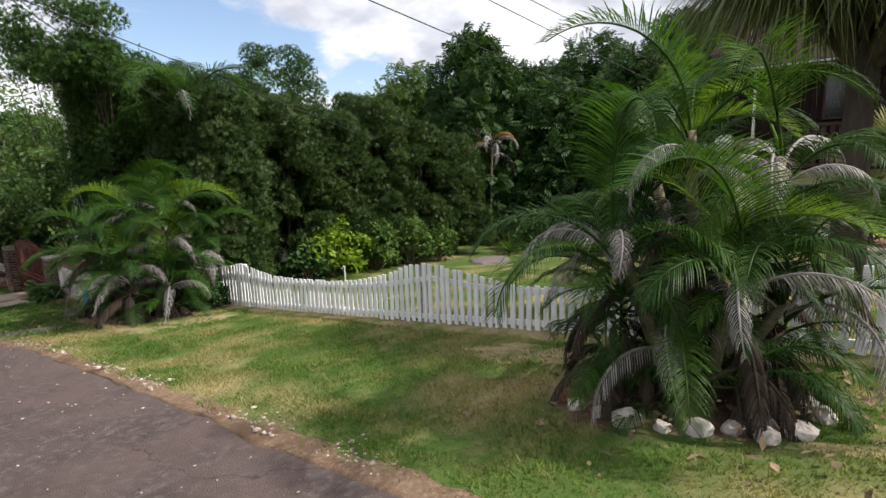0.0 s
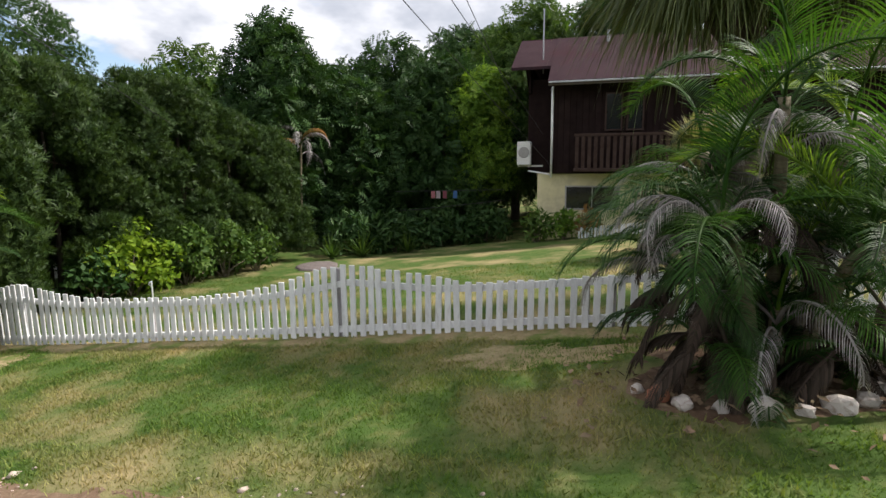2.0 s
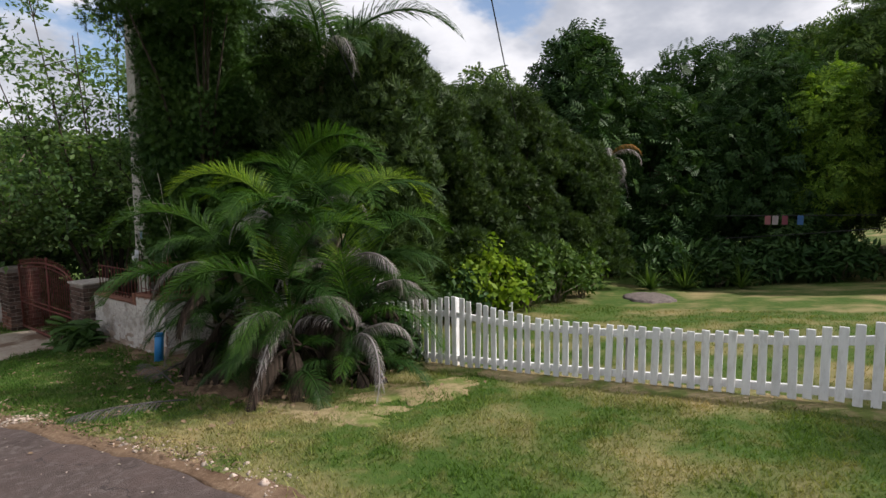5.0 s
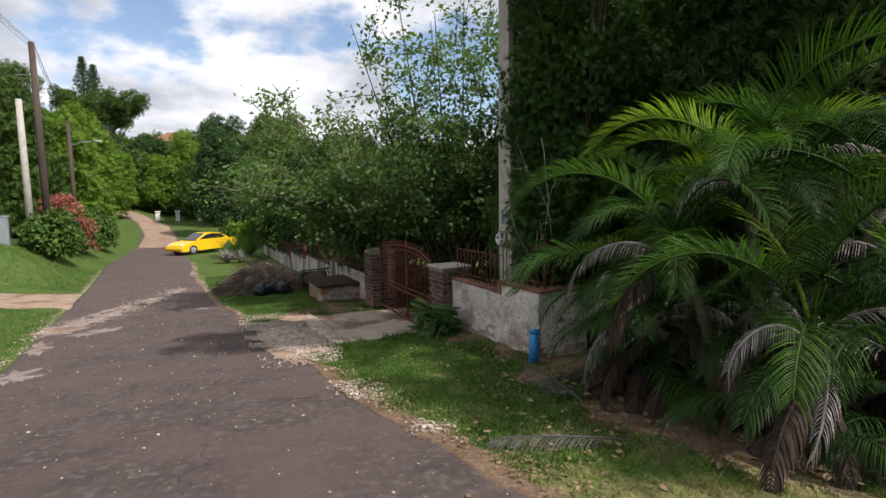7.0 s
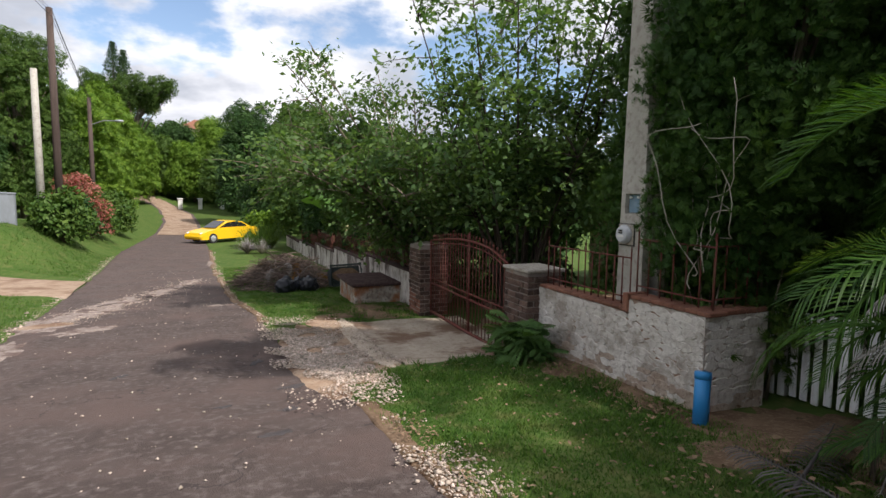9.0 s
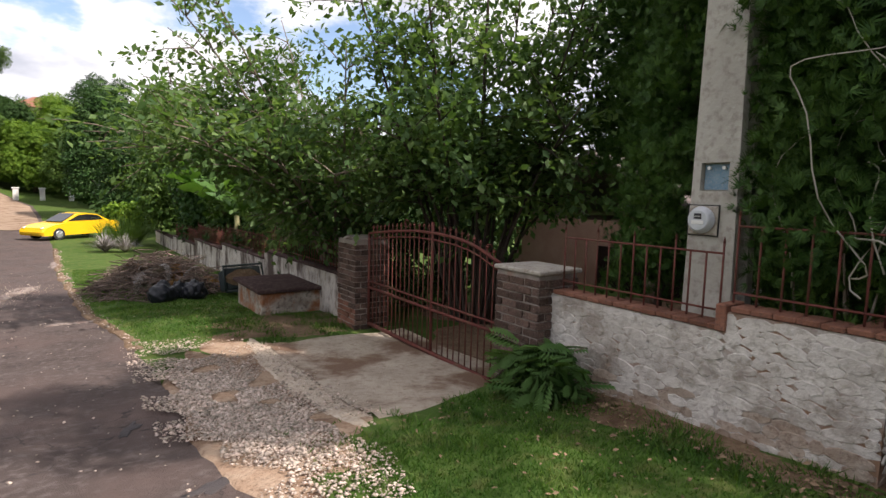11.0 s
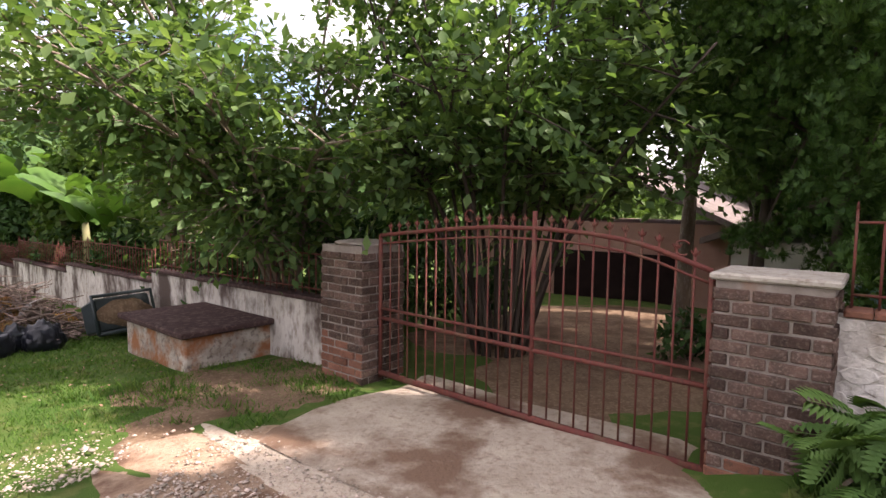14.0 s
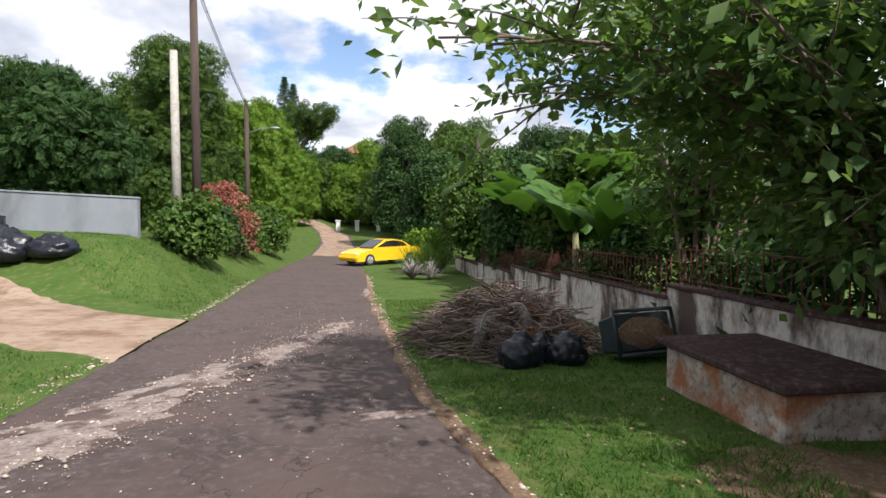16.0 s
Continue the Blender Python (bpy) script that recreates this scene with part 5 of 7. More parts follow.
FALLEN = frond_mesh(1.5, 6, -6, 32, 0.34, 0.009, L_DEADFROND, 0.3, 15, 0.15)


def areca(x, y, stems, plan, label, seed, scale=1.0, group="areca palms by the road"):
    """stems: rows of (dx, dy, height, lean x, lean y); plan: how many of each frond kind every stem bears."""
    rs = np.random.RandomState(seed)
    z = float(ground_z(x, y))
    t = thing("areca_palm", x, y, z - 0.03, label, "palm", group)
    for sx, sy, h, lx, ly in stems:
        pts = [(sx + lx * q * q, sy + ly * q * q, h * q) for q in np.linspace(0, 1, 9)]
        rad = [0.05 - 0.012 * q for q in np.linspace(0, 1, 9)]
        part("cane", mesh_of("cane", *tube(pts, rad, 8), M_CANE, True), t)
        top = Vector(pts[-1])
        k = 0
        a0 = rs.uniform(0, 360)
        for kind, count in plan:
            for c in range(count):
                me = FRONDS[kind][rs.randint(len(FRONDS[kind]))]
                a = a0 + k * 137.5 + rs.uniform(-18, 18)
                drop = {"arch": 0.0, "mid": 0.2, "low": 0.7, "dry": 0.22, "brown": 0.15, "thatch": 0.6}[kind]
                at = top - Vector((0, 0, rs.uniform(0, 1) * drop * h + drop * 0.3))
                s = scale * rs.uniform(0.8, 1.15)
                part("frond", me, t, at=at, rot=(rs.uniform(-10, 10), rs.uniform(-12, 12), a), scale=(s, s, s))
                k += 1
    return t


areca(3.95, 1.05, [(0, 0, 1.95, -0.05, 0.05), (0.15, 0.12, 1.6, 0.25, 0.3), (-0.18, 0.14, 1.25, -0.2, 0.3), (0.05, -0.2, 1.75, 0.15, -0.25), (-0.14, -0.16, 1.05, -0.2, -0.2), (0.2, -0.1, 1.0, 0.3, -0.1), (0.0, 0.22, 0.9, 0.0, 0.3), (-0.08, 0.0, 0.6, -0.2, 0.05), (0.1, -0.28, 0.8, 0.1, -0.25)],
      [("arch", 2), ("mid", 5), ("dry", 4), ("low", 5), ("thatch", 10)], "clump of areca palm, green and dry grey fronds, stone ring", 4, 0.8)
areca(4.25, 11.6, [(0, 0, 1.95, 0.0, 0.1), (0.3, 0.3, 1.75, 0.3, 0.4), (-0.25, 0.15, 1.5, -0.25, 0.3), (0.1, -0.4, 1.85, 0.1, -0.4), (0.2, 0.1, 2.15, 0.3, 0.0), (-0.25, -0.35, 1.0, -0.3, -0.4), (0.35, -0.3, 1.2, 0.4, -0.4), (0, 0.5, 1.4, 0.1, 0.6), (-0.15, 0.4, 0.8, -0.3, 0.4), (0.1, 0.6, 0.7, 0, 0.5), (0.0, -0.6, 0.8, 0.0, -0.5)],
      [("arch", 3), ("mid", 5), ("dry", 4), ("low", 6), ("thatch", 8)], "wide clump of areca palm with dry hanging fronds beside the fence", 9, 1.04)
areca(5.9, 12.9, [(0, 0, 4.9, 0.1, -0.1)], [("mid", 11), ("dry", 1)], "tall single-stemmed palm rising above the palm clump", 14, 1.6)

areca(17.6, 12.4, [(0, 0, 4.4, 0.1, -0.1)], [("dry", 8), ("brown", 2)], "tall thin palm with grey hanging dead fronds by the hedge", 17, 1.35)

# stone ring round the first palm
for k, (dx, dy, r, red) in enumerate(((-0.55, 0.42, 0.11, 0), (-0.42, 0.55, 0.12, 1), (-0.62, 0.2, 0.1, 0), (-0.68, 0.0, 0.15, 0), (-0.66, -0.22, 0.09, 0), (-0.6, -0.42, 0.13, 0), (-0.52, -0.6, 0.11, 0), (-0.38, -0.72, 0.12, 0), (-0.55, -0.78, 0.12, 0), (-0.2, -0.8, 0.1, 0), (-0.02, -0.85, 0.12, 0), (0.12, -0.9, 0.1, 0), (-0.1, -1.0, 0.12, 0), (-0.4, -0.92, 0.13, 0), (0.15, -0.75, 0.11, 0), (-0.28, 0.68, 0.08, 0), (0.3, -0.8, 0.1, 0))):
    x, y, r = 3.95 + dx, 1.25 + dy, r * 0.72
    v, f = rock(k, (1, 0.8, 0.75), 2, 0.22)
    o = part("border_stone", mesh_of("border_stone", [q * r for q in v], f, M_REDSTONE if red else M_STONE), at=(x, y, float(ground_z(x, y)) + r * 0.45), rot=(0, 20 * math.sin(k), k * 47))
    tagged(o, "rounded red stone in the palm bed border" if red else "rough pale stone in the palm bed border", "stone", "stones round the palm")
patch("palm_bed_soil", (3.95, 1.15, 0.85, 0.95, 0.0), 0.03, M_SOIL, 3, "dark bare soil bed under the palm", "soil")
patch("palm_bed_soil_far", (4.05, 11.8, 1.1, 1.4, 0.0), 0.03, M_SOIL, 4, "dark bare soil under the palm clump", "soil")

# hedge of puffy conifers behind the lawn
for k, (x, y, h, r, s) in enumerate(((6.45, 11.95, 4.9, 0.9, 10), (6.05, 13.3, 5.1, 0.8, 11), (6.9, 15.4, 5.4, 1.3, 1), (7.3, 13.7, 4.6, 1.3, 2), (8.7, 13.2, 5.2, 1.45, 3), (10.3, 13.0, 4.9, 1.4, 4), (11.9, 12.7, 5.3, 1.5, 5), (13.5, 12.4, 4.7, 1.45, 6), (15.0, 12.2, 4.3, 1.4, 7), (9.6, 14.6, 5.6, 1.5, 8), (12.8, 14.4, 5.7, 1.6, 9))):
    tree("conifer_tree", x, y, "dense puffy dark green conifer in a tall hedge row", h=h, rx=r, ry=r, z0=0.15, n=44, cr=0.42, leaf=L_HEDGE, template=T_NEEDLE, size=0.17, per=150, droop=0.8, seed=20 + s, trunk=0.07, bark=M_BARKDARK, shape="dome", group="hedge conifers", limbs=6)
shrub("bright_shrub", 9.3, 11.9, "bright yellow-green leafy shrub in front of the hedge", 1.6, 1.1, L_BRIGHT, size=0.15, per=90, seed=31)
for k, (x, y, h, r) in enumerate(((8.4, 11.9, 1.2, 0.6), (10.7, 11.7, 1.6, 0.85), (11.9, 11.5, 1.5, 0.8), (13.0, 11.3, 1.3, 0.7))):
    shrub("garden_shrub", x, y, "mid green leafy shrub along the hedge foot", h, r, L_MID if k else L_DARK, size=0.14, per=110, seed=40 + k, group="shrubs by the hedge")
shrub("clipped_bush", 5.05, 10.6, "dense dark green bush by the fence", 0.7, 0.5, L_DARK, size=0.07, per=400, seed=50)

# tall dark tree, garden trees and the wood behind the house
tree("tall_dark_tree", 18.6, 13.8, "tall dark mango tree behind the hedge", h=8.6, rx=2.2, ry=2.2, z0=0.6, n=34, cr=0.8, leaf=L_DARK, template=T_PINNATE, size=0.55, per=16, seed=61, trunk=0.2)
tree("umbrella_tree", 23.0, 8.2, "broad dark green garden tree with bright top leaves", h=7.6, rx=3.0, ry=2.6, z0=0.4, n=40, cr=0.9, leaf=L_DARK, template=T_PINNATE, size=0.5, per=18, seed=62, trunk=0.2)
tree("bright_tree", 22.0, 6.6, "tree with fresh light green crown near the house", h=6.6, rx=1.4, ry=1.3, z0=1.6, n=16, cr=0.75, leaf=L_SUNNY, template=T_PINNATE, size=0.45, per=22, seed=63)
for k, (x, y, h, r, lf) in enumerate(((21.0, 11.8, 6.4, 2.4, L_DARK), (25.5, 12.0, 8.6, 3.2, L_DARK), (29.0, 6.0, 10.5, 3.6, L_MID), (31.5, 0.5, 11.5, 3.8, L_DARK), (31.0, -6.0, 11.0, 3.8, L_MID), (27.5, 17.0, 8.8, 3.4, L_DARK), (34.0, 9.0, 11.5, 4.0, L_DARK), (20.0, 19.0, 8.0, 3.0, L_MID), (31.0, -13.0, 11.0, 4, L_DARK))):
    tree("woodland_tree", x, y, "dense broadleaf tree in the wood behind the garden", h=h, rx=r, ry=r, z0=0.3, n=34, cr=r * 0.36, leaf=lf, template=T_PINNATE, size=0.62, per=11, seed=70 + k, trunk=0.22, group="woodland trees", shape="dome")
for k, (x, y) in enumerate(((18.2, 9.0), (19.6, 7.6), (20.0, 6.0), (17.4, 10.4))):
    shrub("dark_bush", x, y, "dark shaded bush at the lawn edge", 1.3, 1.0, L_DARK, T_LONG, 0.3, 60, 90 + k, group="bushes at the lawn edge")

# strap-leaved plants


def strap_head(name, c, n, length, width, mat, arch, rs, zmin=-0.4):
    """A head of long narrow leaves arching out of one point."""
    V, F = [], []
    for k in range(n):
        d = unit(rs.normal(size=3))
        d[2] = abs(d[2]) if rs.uniform() > 0.25 else d[2] * 0.4
        d = unit(d + np.array([0, 0, zmin + 0.4]))
        l = length * rs.uniform(0.65, 1.15)
        side = unit(np.cross(d, [0.01, 0.02, 1]))
        p = np.array(c, float)
        cur = d.copy()
        j = len(V)
        for m in range(6):
            w = width * (1 - (m / 5) ** 2 * 0.9)
            V += [p - side * w, p + side * w]
            p = p + cur * l / 5
            cur = unit(cur + np.array([0, 0, -arch]))
        for m in range(5):
            a = j + 2 * m
            F += [(a, a + 1, a + 3), (a, a + 3, a + 2)]
    return quick_mesh(name, np.array(V), np.array(F), mat)


rs = np.random.RandomState(8)
dr = thing("dragon_tree", PX, PY, PZ + 0.28, "multi-stemmed dragon tree with pale strap leaves in a stone planter", "tree")
tops = [(0.3, 0.2, 1.65), (-0.3, 0.3, 1.75), (0.0, -0.1, 2.1), (0.25, -0.4, 1.7), (-0.3, -0.3, 1.6), (0.1, 0.4, 1.95), (-0.05, -0.5, 1.95)]
for k, tp in enumerate(tops):
    part("stem", mesh_of("stem", *tube([(0.05 * math.cos(k), 0.05 * math.sin(k), -0.05), (0.4 * tp[0], 0.4 * tp[1], 0.6), tp], [0.06, 0.045, 0.035], 6), M_BARK, True), dr)
    part("leaf_head", strap_head("leaf_head", tp, 380, 0.72, 0.018, L_DRAGON, 0.07, rs), dr)
hg = thing("ponytail_tree", 7.5, 0.4, float(ground_z(7.5, 0.4)) - 0.03, "tall tree with long drooping strap foliage over the fence", "tree")
heads = [(0.0, 0.0, 4.3), (-0.2, 0.5, 4.0), (0.4, 0.6, 4.2), (-0.3, -0.5, 4.1), (0.5, -0.5, 4.4), (0.3, 0.8, 3.9), (0.1, -0.9, 4.0), (0.2, 0.3, 4.5), (0.6, 0.0, 4.5), (0.3, -1.6, 4.1), (0.9, -1.1, 4.3)]
part("trunk", mesh_of("trunk", *join(tube([(0, 0, 0), (0.05, 0, 1.5), (0, 0, 3.0)], [0.22, 0.15, 0.12], 8), *[tube([(0, 0, 2.7), (h[0] * 0.6, h[1] * 0.6, 3.4), h], [0.09, 0.07, 0.05], 6) for h in heads]), M_BARKDARK, True), hg)
for h in heads:
    part("leaf_head", strap_head("leaf_head", h, 600, 1.9, 0.013, L_HANG, 0.42, rs), hg)
for k, (x, y) in enumerate(((16.6, 9.6), (17.6, 8.3), (15.9, 10.4))):
    t = thing("strap_plant", x, y, float(ground_z(x, y)), "clump of green strap leaves at the lawn edge", "plant", "strap plants")
    part("leaves", strap_head("leaves", (0, 0, 0.02), 70, 0.95, 0.022, L_MID, 0.13, rs, 0.0), t)
for k, (x, y, r, lf) in enumerate(((18.1, 3.9, 0.55, L_MID), (18.2, 3.0, 0.45, L_SUNNY), (18.3, 2.2, 0.4, L_PALM_BROWN), (18.3, -0.4, 0.6, L_MID), (18.2, -1.6, 0.6, L_DARK), (18.4, -3.4, 0.7, L_DARK), (18.3, -4.6, 0.8, L_MID), (12.4, 0.35, 0.4, L_MID))):
    o = shrub("flowerbed_shrub", x, y, "leafy shrub in the flower bed by the house", 0.55 + r, r, lf, T_LONG, 0.28, 70, 100 + k, group="flower bed shrubs")
    if k == 7:
        o.location.z = PZ + 0.26
shrub("climbing_shrub", 18.55, 0.35, "tall thin shrub against the cream wall", 2.0, 0.42, L_DARK, T_LONG, 0.26, 60, 120, n=7)

# clothes line and standpipe at the back of the lawn
line = wire("clothes_line", (19.5, 10.8, -0.75), (19.5, 5.2, -0.18), 0.05, 0.012, "thin pale line strung across the back of the garden")
wire("clothes_line", (19.5, 9.4, 0.1), (19.5, 5.2, 0.19), 0.0, 0.012, "thin pale washing line between the garden trees")
for k, (yy, col) in enumerate(((6.95, (0.3, 0.12, 0.13)), (6.75, (0.35, 0.3, 0.3)), (6.5, (0.2, 0.06, 0.08)), (6.1, (0.05, 0.12, 0.26)))):
    mcl = material("cloth", (col, tuple(0.8 * q for q in col)), 6, 0.9, 0.2, 30)
    V = [(0.02 * math.sin(3 * u + k) * (1 - w), 0.16 * (u / 4 - 0.5), -0.28 * w) for w in np.linspace(0, 1, 4) for u in range(5)]
    V += [(x + 0.01, y, z) for x, y, z in V]
    F = [[r * 5 + u, r * 5 + u + 1, r * 5 + u + 6, r * 5 + u + 5] for r in range(3) for u in range(4)]
    F += [[20 + i for i in q[::-1]] for q in F]
    o = part("hung_cloth", mesh_of("hung_cloth", V, F, mcl, True), at=(19.49, yy + 0.95, 0.12 + 0.02 * (8.6 - yy - 0.95)))
    tagged(o, "small coloured cloth hanging on the garden line", "cloth", "washing on the line")
sp = thing("standpipe", 8.9, 11.0, float(ground_z(8.9, 11.0)) - 0.02, "thin white garden standpipe at the hedge foot", "standpipe")
part("riser", mesh_of("riser", *tube([(0, 0, 0), (0, 0, 0.42)], 0.018, 6), M_OFFWHITE), sp)
part("tap", mesh_of("tap", *tube([(0, 0, 0.4), (-0.06, 0, 0.41), (-0.08, 0, 0.36)], 0.016, 6), M_STEEL), sp)

# fallen trunk and slab at the hedge foot
patch("stone_slab", (14.0, 9.9, 1.0, 0.6, 0.4), 0.12, M_ASPHALT_BROKEN, 6, "low grey stone slab at the lawn edge", "slab")

# cypress behind the wall
# Crown clumps added mostly out of view, to shade the driveway mouth and wall.
cr = np.random.RandomState(66)
SHADE_CLUMPS = [((-0.3 - 1.5 * cr.uniform(), -1.9 + 2.6 * cr.uniform(), 5.1 + 1.6 * cr.uniform()), (0.5, 0.5, 0.36)) for k in range(20)]
for k, (x, y, h, r, s, z0, shp) in enumerate(((5.7, 16.7, 6.5, 1.1, 1, 0.5, "cone"), (6.5, 15.2, 6.2, 1.3, 2, 0.4, "dome"), (5.1, 14.95, 6.3, 0.95, 3, 1.7, "dome"), (7.6, 17.6, 6.8, 1.5, 4, 0.9, "dome"), (4.8, 15.1, 5.4, 0.62, 5, 0.95, "dome"), (8.6, 15.6, 6.1, 1.6, 6, 0.3, "dome"), (7.4, 18.3, 6.9, 1.2, 7, 2.3, "dome"), (10.9, 16.4, 7.4, 2.0, 8, 2.4, "dome"), (10.6, 18.9, 7.2, 1.9, 9, 2.9, "dome"))):
    tree("cypress_tree", x, y, "tall dense dark cypress behind the garden wall", h=h, rx=r, ry=r, z0=z0, n=44, cr=0.42, leaf=L_CYPRESS, template=T_SCALE, size=0.115, per=190, droop=0.6, seed=130 + s, trunk=0.065, bark=M_BARKDARK, shape=shp, group="cypresses", limbs=30 if k == 2 else 8, extra=SHADE_CLUMPS if k == 2 else None)

# pale bare vines by the pole
vine = thing("bare_vine", 4.62, 15.0, -0.76, "pale bare twisting vines hanging beside the pole", "vine")
vr = random.Random(4)
for k in range(7):
    x0, y0 = vr.uniform(-0.2, 0.25), vr.uniform(-0.35, 0.45)
    pts = [(x0 - 0.3 + 0.16 * math.sin(k + 4.1 * q), y0 + (0.1 + 0.25 * q) * math.sin(2.3 * k + 5.5 * q) + 0.05 * math.sin(17 * q + k), 0.35 + 1.5 * q + 0.22 * math.sin(k * 1.7 + 7.0 * q)) for q in np.linspace(0.0, 1, 18)]
    part("vine_stem", mesh_of("vine_stem", *tube(pts, [0.0065 - 0.003 * q for q in np.linspace(0, 1, 18)], 5), M_VINE, True), vine)

for k, (x, y, h, r) in enumerate(((4.6, 14.98, 1.75, 0.38), (4.75, 15.35, 1.55, 0.36), (5.15, 14.8, 2.3, 0.5))):
    shrub("cypress_sprout", x, y, "low feathery cypress growth spilling over the railing", h, r, L_MID, T_SCALE, 0.12, 240, 250 + k, n=10, group="cypress growth by the railing", droop=0.2)

# gate tree with many stems, arching over the wall and the lane


def spray_tree(name, x, y, label, stems, leaf, size, per_m, seed, r0=0.06, template=T_LEAF, bark=M_BARK, twigs=7, twig_len=1.0, z=None, clear=0.0):
    """Several arching stems; twigs along them carry separate leaves, so that the sky shows through."""
    rs = np.random.RandomState(seed)
    t = thing(name, x, y, (float(ground_z(x, y)) if z is None else z) - 0.05, label, "tree")
    P, D, N, S, wood = [], [], [], [], []
    for (dx, dy), h, (ex, ey, ez) in stems:
        a, b = Vector((dx, dy, 0)), Vector((ex, ey, ez))
        ctrl = Vector((dx + (ex - dx) * 0.25, dy + (ey - dy) * 0.25, h))
        pts = [a * (1 - q) ** 2 + ctrl * 2 * q * (1 - q) + b * q * q for q in np.linspace(0, 1, 12)]
        wood.append(tube(pts, [r0 * (1 - 0.85 * k / 11) + 0.004 for k in range(12)], 6))
        for k in range(twigs):
            q = 0.28 + 0.72 * (k + rs.uniform()) / twigs
            s = pts[min(11, int(q * 11))]
            if s.z < clear:
                continue
            d = unit(rs.normal(size=3) * [1, 1, 0.55] + np.array(b - a) * 0.12 + [0, 0, 0.15])
            l = twig_len * rs.uniform(0.6, 1.3)
            tp = [s + Vector(d) * l * w + Vector((0, 0, -0.18 * l * w * w)) for w in (0, 0.35, 0.7, 1.0)]
            wood.append(tube(tp, [0.014, 0.009, 0.006, 0.003], 4))
            n = int(per_m * l)
            w = rs.uniform(0.12, 1.05, n)
            base = np.array([np.interp(w, [0, 0.35, 0.7, 1.0], [p[i] for p in tp]) for i in range(3)]).T
            off = rs.normal(size=(n, 3)) * [0.16, 0.16, 0.12]
            P.append(base + off)
            D.append(unit(d + rs.normal(size=(n, 3)) * 0.7 + [0, 0, -0.55]))
            N.append(unit(rs.normal(size=(n, 3)) * 0.5 + [0, 0, 1]))
            S.append(size * rs.uniform(0.55, 1.3, n))
    part("trunk", mesh_of("trunk", *join(*wood), bark, True), t)
    part("crown", scatter("crown", template, np.concatenate(P), np.concatenate(D), np.concatenate(N), np.concatenate(S), leaf), t)
    return t


rs = np.random.RandomState(77)
st = []
for k in range(24):
    a = k * 2.4
    r = rs.uniform(1.0, 2.9)
    st.append(((0.3 * math.cos(a), 0.3 * math.sin(a)), rs.uniform(1.4, 3.2), (r * math.cos(a) * 0.85, r * math.sin(a), rs.uniform(2.2, 6.2) if k < 16 else rs.uniform(6.2, 8.4))))
spray_tree("gate_tree", 6.0, 20.9, "many-stemmed broadleaf tree behind the iron gate", st, L_GATE, 0.145, 62, 141, 0.034, twigs=21, twig_len=1.1, bark=M_BARKDARK, clear=2.0)
st = []
for k in range(20):
    a = 1.9 + rs.uniform(-1.5, 1.5) + (0 if k % 3 else 1.2)
    r = rs.uniform(1.6, 3.6)
    st.append(((0.1 * math.cos(k), 0.1 * math.sin(k)), rs.uniform(2.4, 4.6), (r * math.cos(a + 1.2) * 0.95, r * math.sin(a + 1.2) * 1.1, rs.uniform(2.3, 6.2))))
for ex, ey, ez in ((-3.9, -0.6, 2.8), (-4.1, 0.2, 3.1), (-3.5, -1.0, 3.2), (-3.6, 0.5, 2.6), (-3.0, -0.4, 3.6), (-3.2, 1.4, 3.0)):
    st.append(((0.05, 0.0), 3.4, (ex, ey, ez)))
spray_tree("lane_tree", 4.6, 23.4, "broadleaf tree arching over the wall and the lane", st, L_GATE, 0.14, 44, 142, 0.034, twigs=16, twig_len=1.0, clear=1.3)
st = []
for k in range(14):
    a = k * 2.4 + 0.7
    r = rs.uniform(0.8, 2.4)
    st.append(((0.1 * math.cos(a), 0.1 * math.sin(a)), rs.uniform(2.4, 4.4), (r * math.cos(a) * 0.9, r * math.sin(a) * 1.2, rs.uniform(2.5, 6.0))))
spray_tree("wall_tree", 5.0, 27.3, "leafy tree behind the stained wall", st, L_MID, 0.16, 42, 143, 0.06, twigs=11)
for k, (x, y, h, r, lf, s) in enumerate(((8.6, 25.5, 3.6, 2.0, L_DARK, 1), (9.5, 29.5, 4.2, 2.4, L_MID, 2), (6.2, 33.5, 4.6, 2.0, L_MID, 3), (5.8, 38.0, 4.6, 2.2, L_DARK, 4), (4.8, 43.0, 5.2, 2.2, L_MID, 5), (7.0, 49.0, 6.5, 2.8, L_DARK, 6), (4.5, 57.0, 7.0, 3.0, L_DARK, 7), (2.6, 66.0, 10.3, 2.8, L_DARK, 8), (9.2, 19.6, 7.2, 1.9, L_DARK, 9))):
    tree("roadside_tree", x, y, "leafy green tree behind the roadside wall", h=h, rx=r, ry=r, z0=2.6 if k == 8 else 0.5, n=22 if k == 8 else 30, cr=r * 0.36, leaf=lf, template=T_LEAF, size=0.2, per=45 if k == 8 else 75, seed=150 + s, group="roadside trees")

for k, (x, y, h, r) in enumerate(((7.4, 19.0, 0.6, 0.4), (7.9, 22.4, 1.1, 0.6), (6.6, 22.6, 1.1, 0.6), (5.6, 22.6, 1.0, 0.5))):
    shrub("yard_shrub", x, y, "low shaded shrub in the yard behind the gate", h, r, L_DARK, size=0.13, per=110, seed=210 + k, group="yard shrubs")

for k in range(13):
    y = 22.4 + k * 1.35
    shrub("wall_shrub", 4.95 + 0.2 * math.sin(k * 2.1), y, "dark shaded shrub close behind the wall railing", 1.75 + 0.25 * math.sin(k * 1.7), 0.78, L_DARK, T_LONG, 0.2, 85, 220 + k, group="shrubs behind the railing")

# banana plants


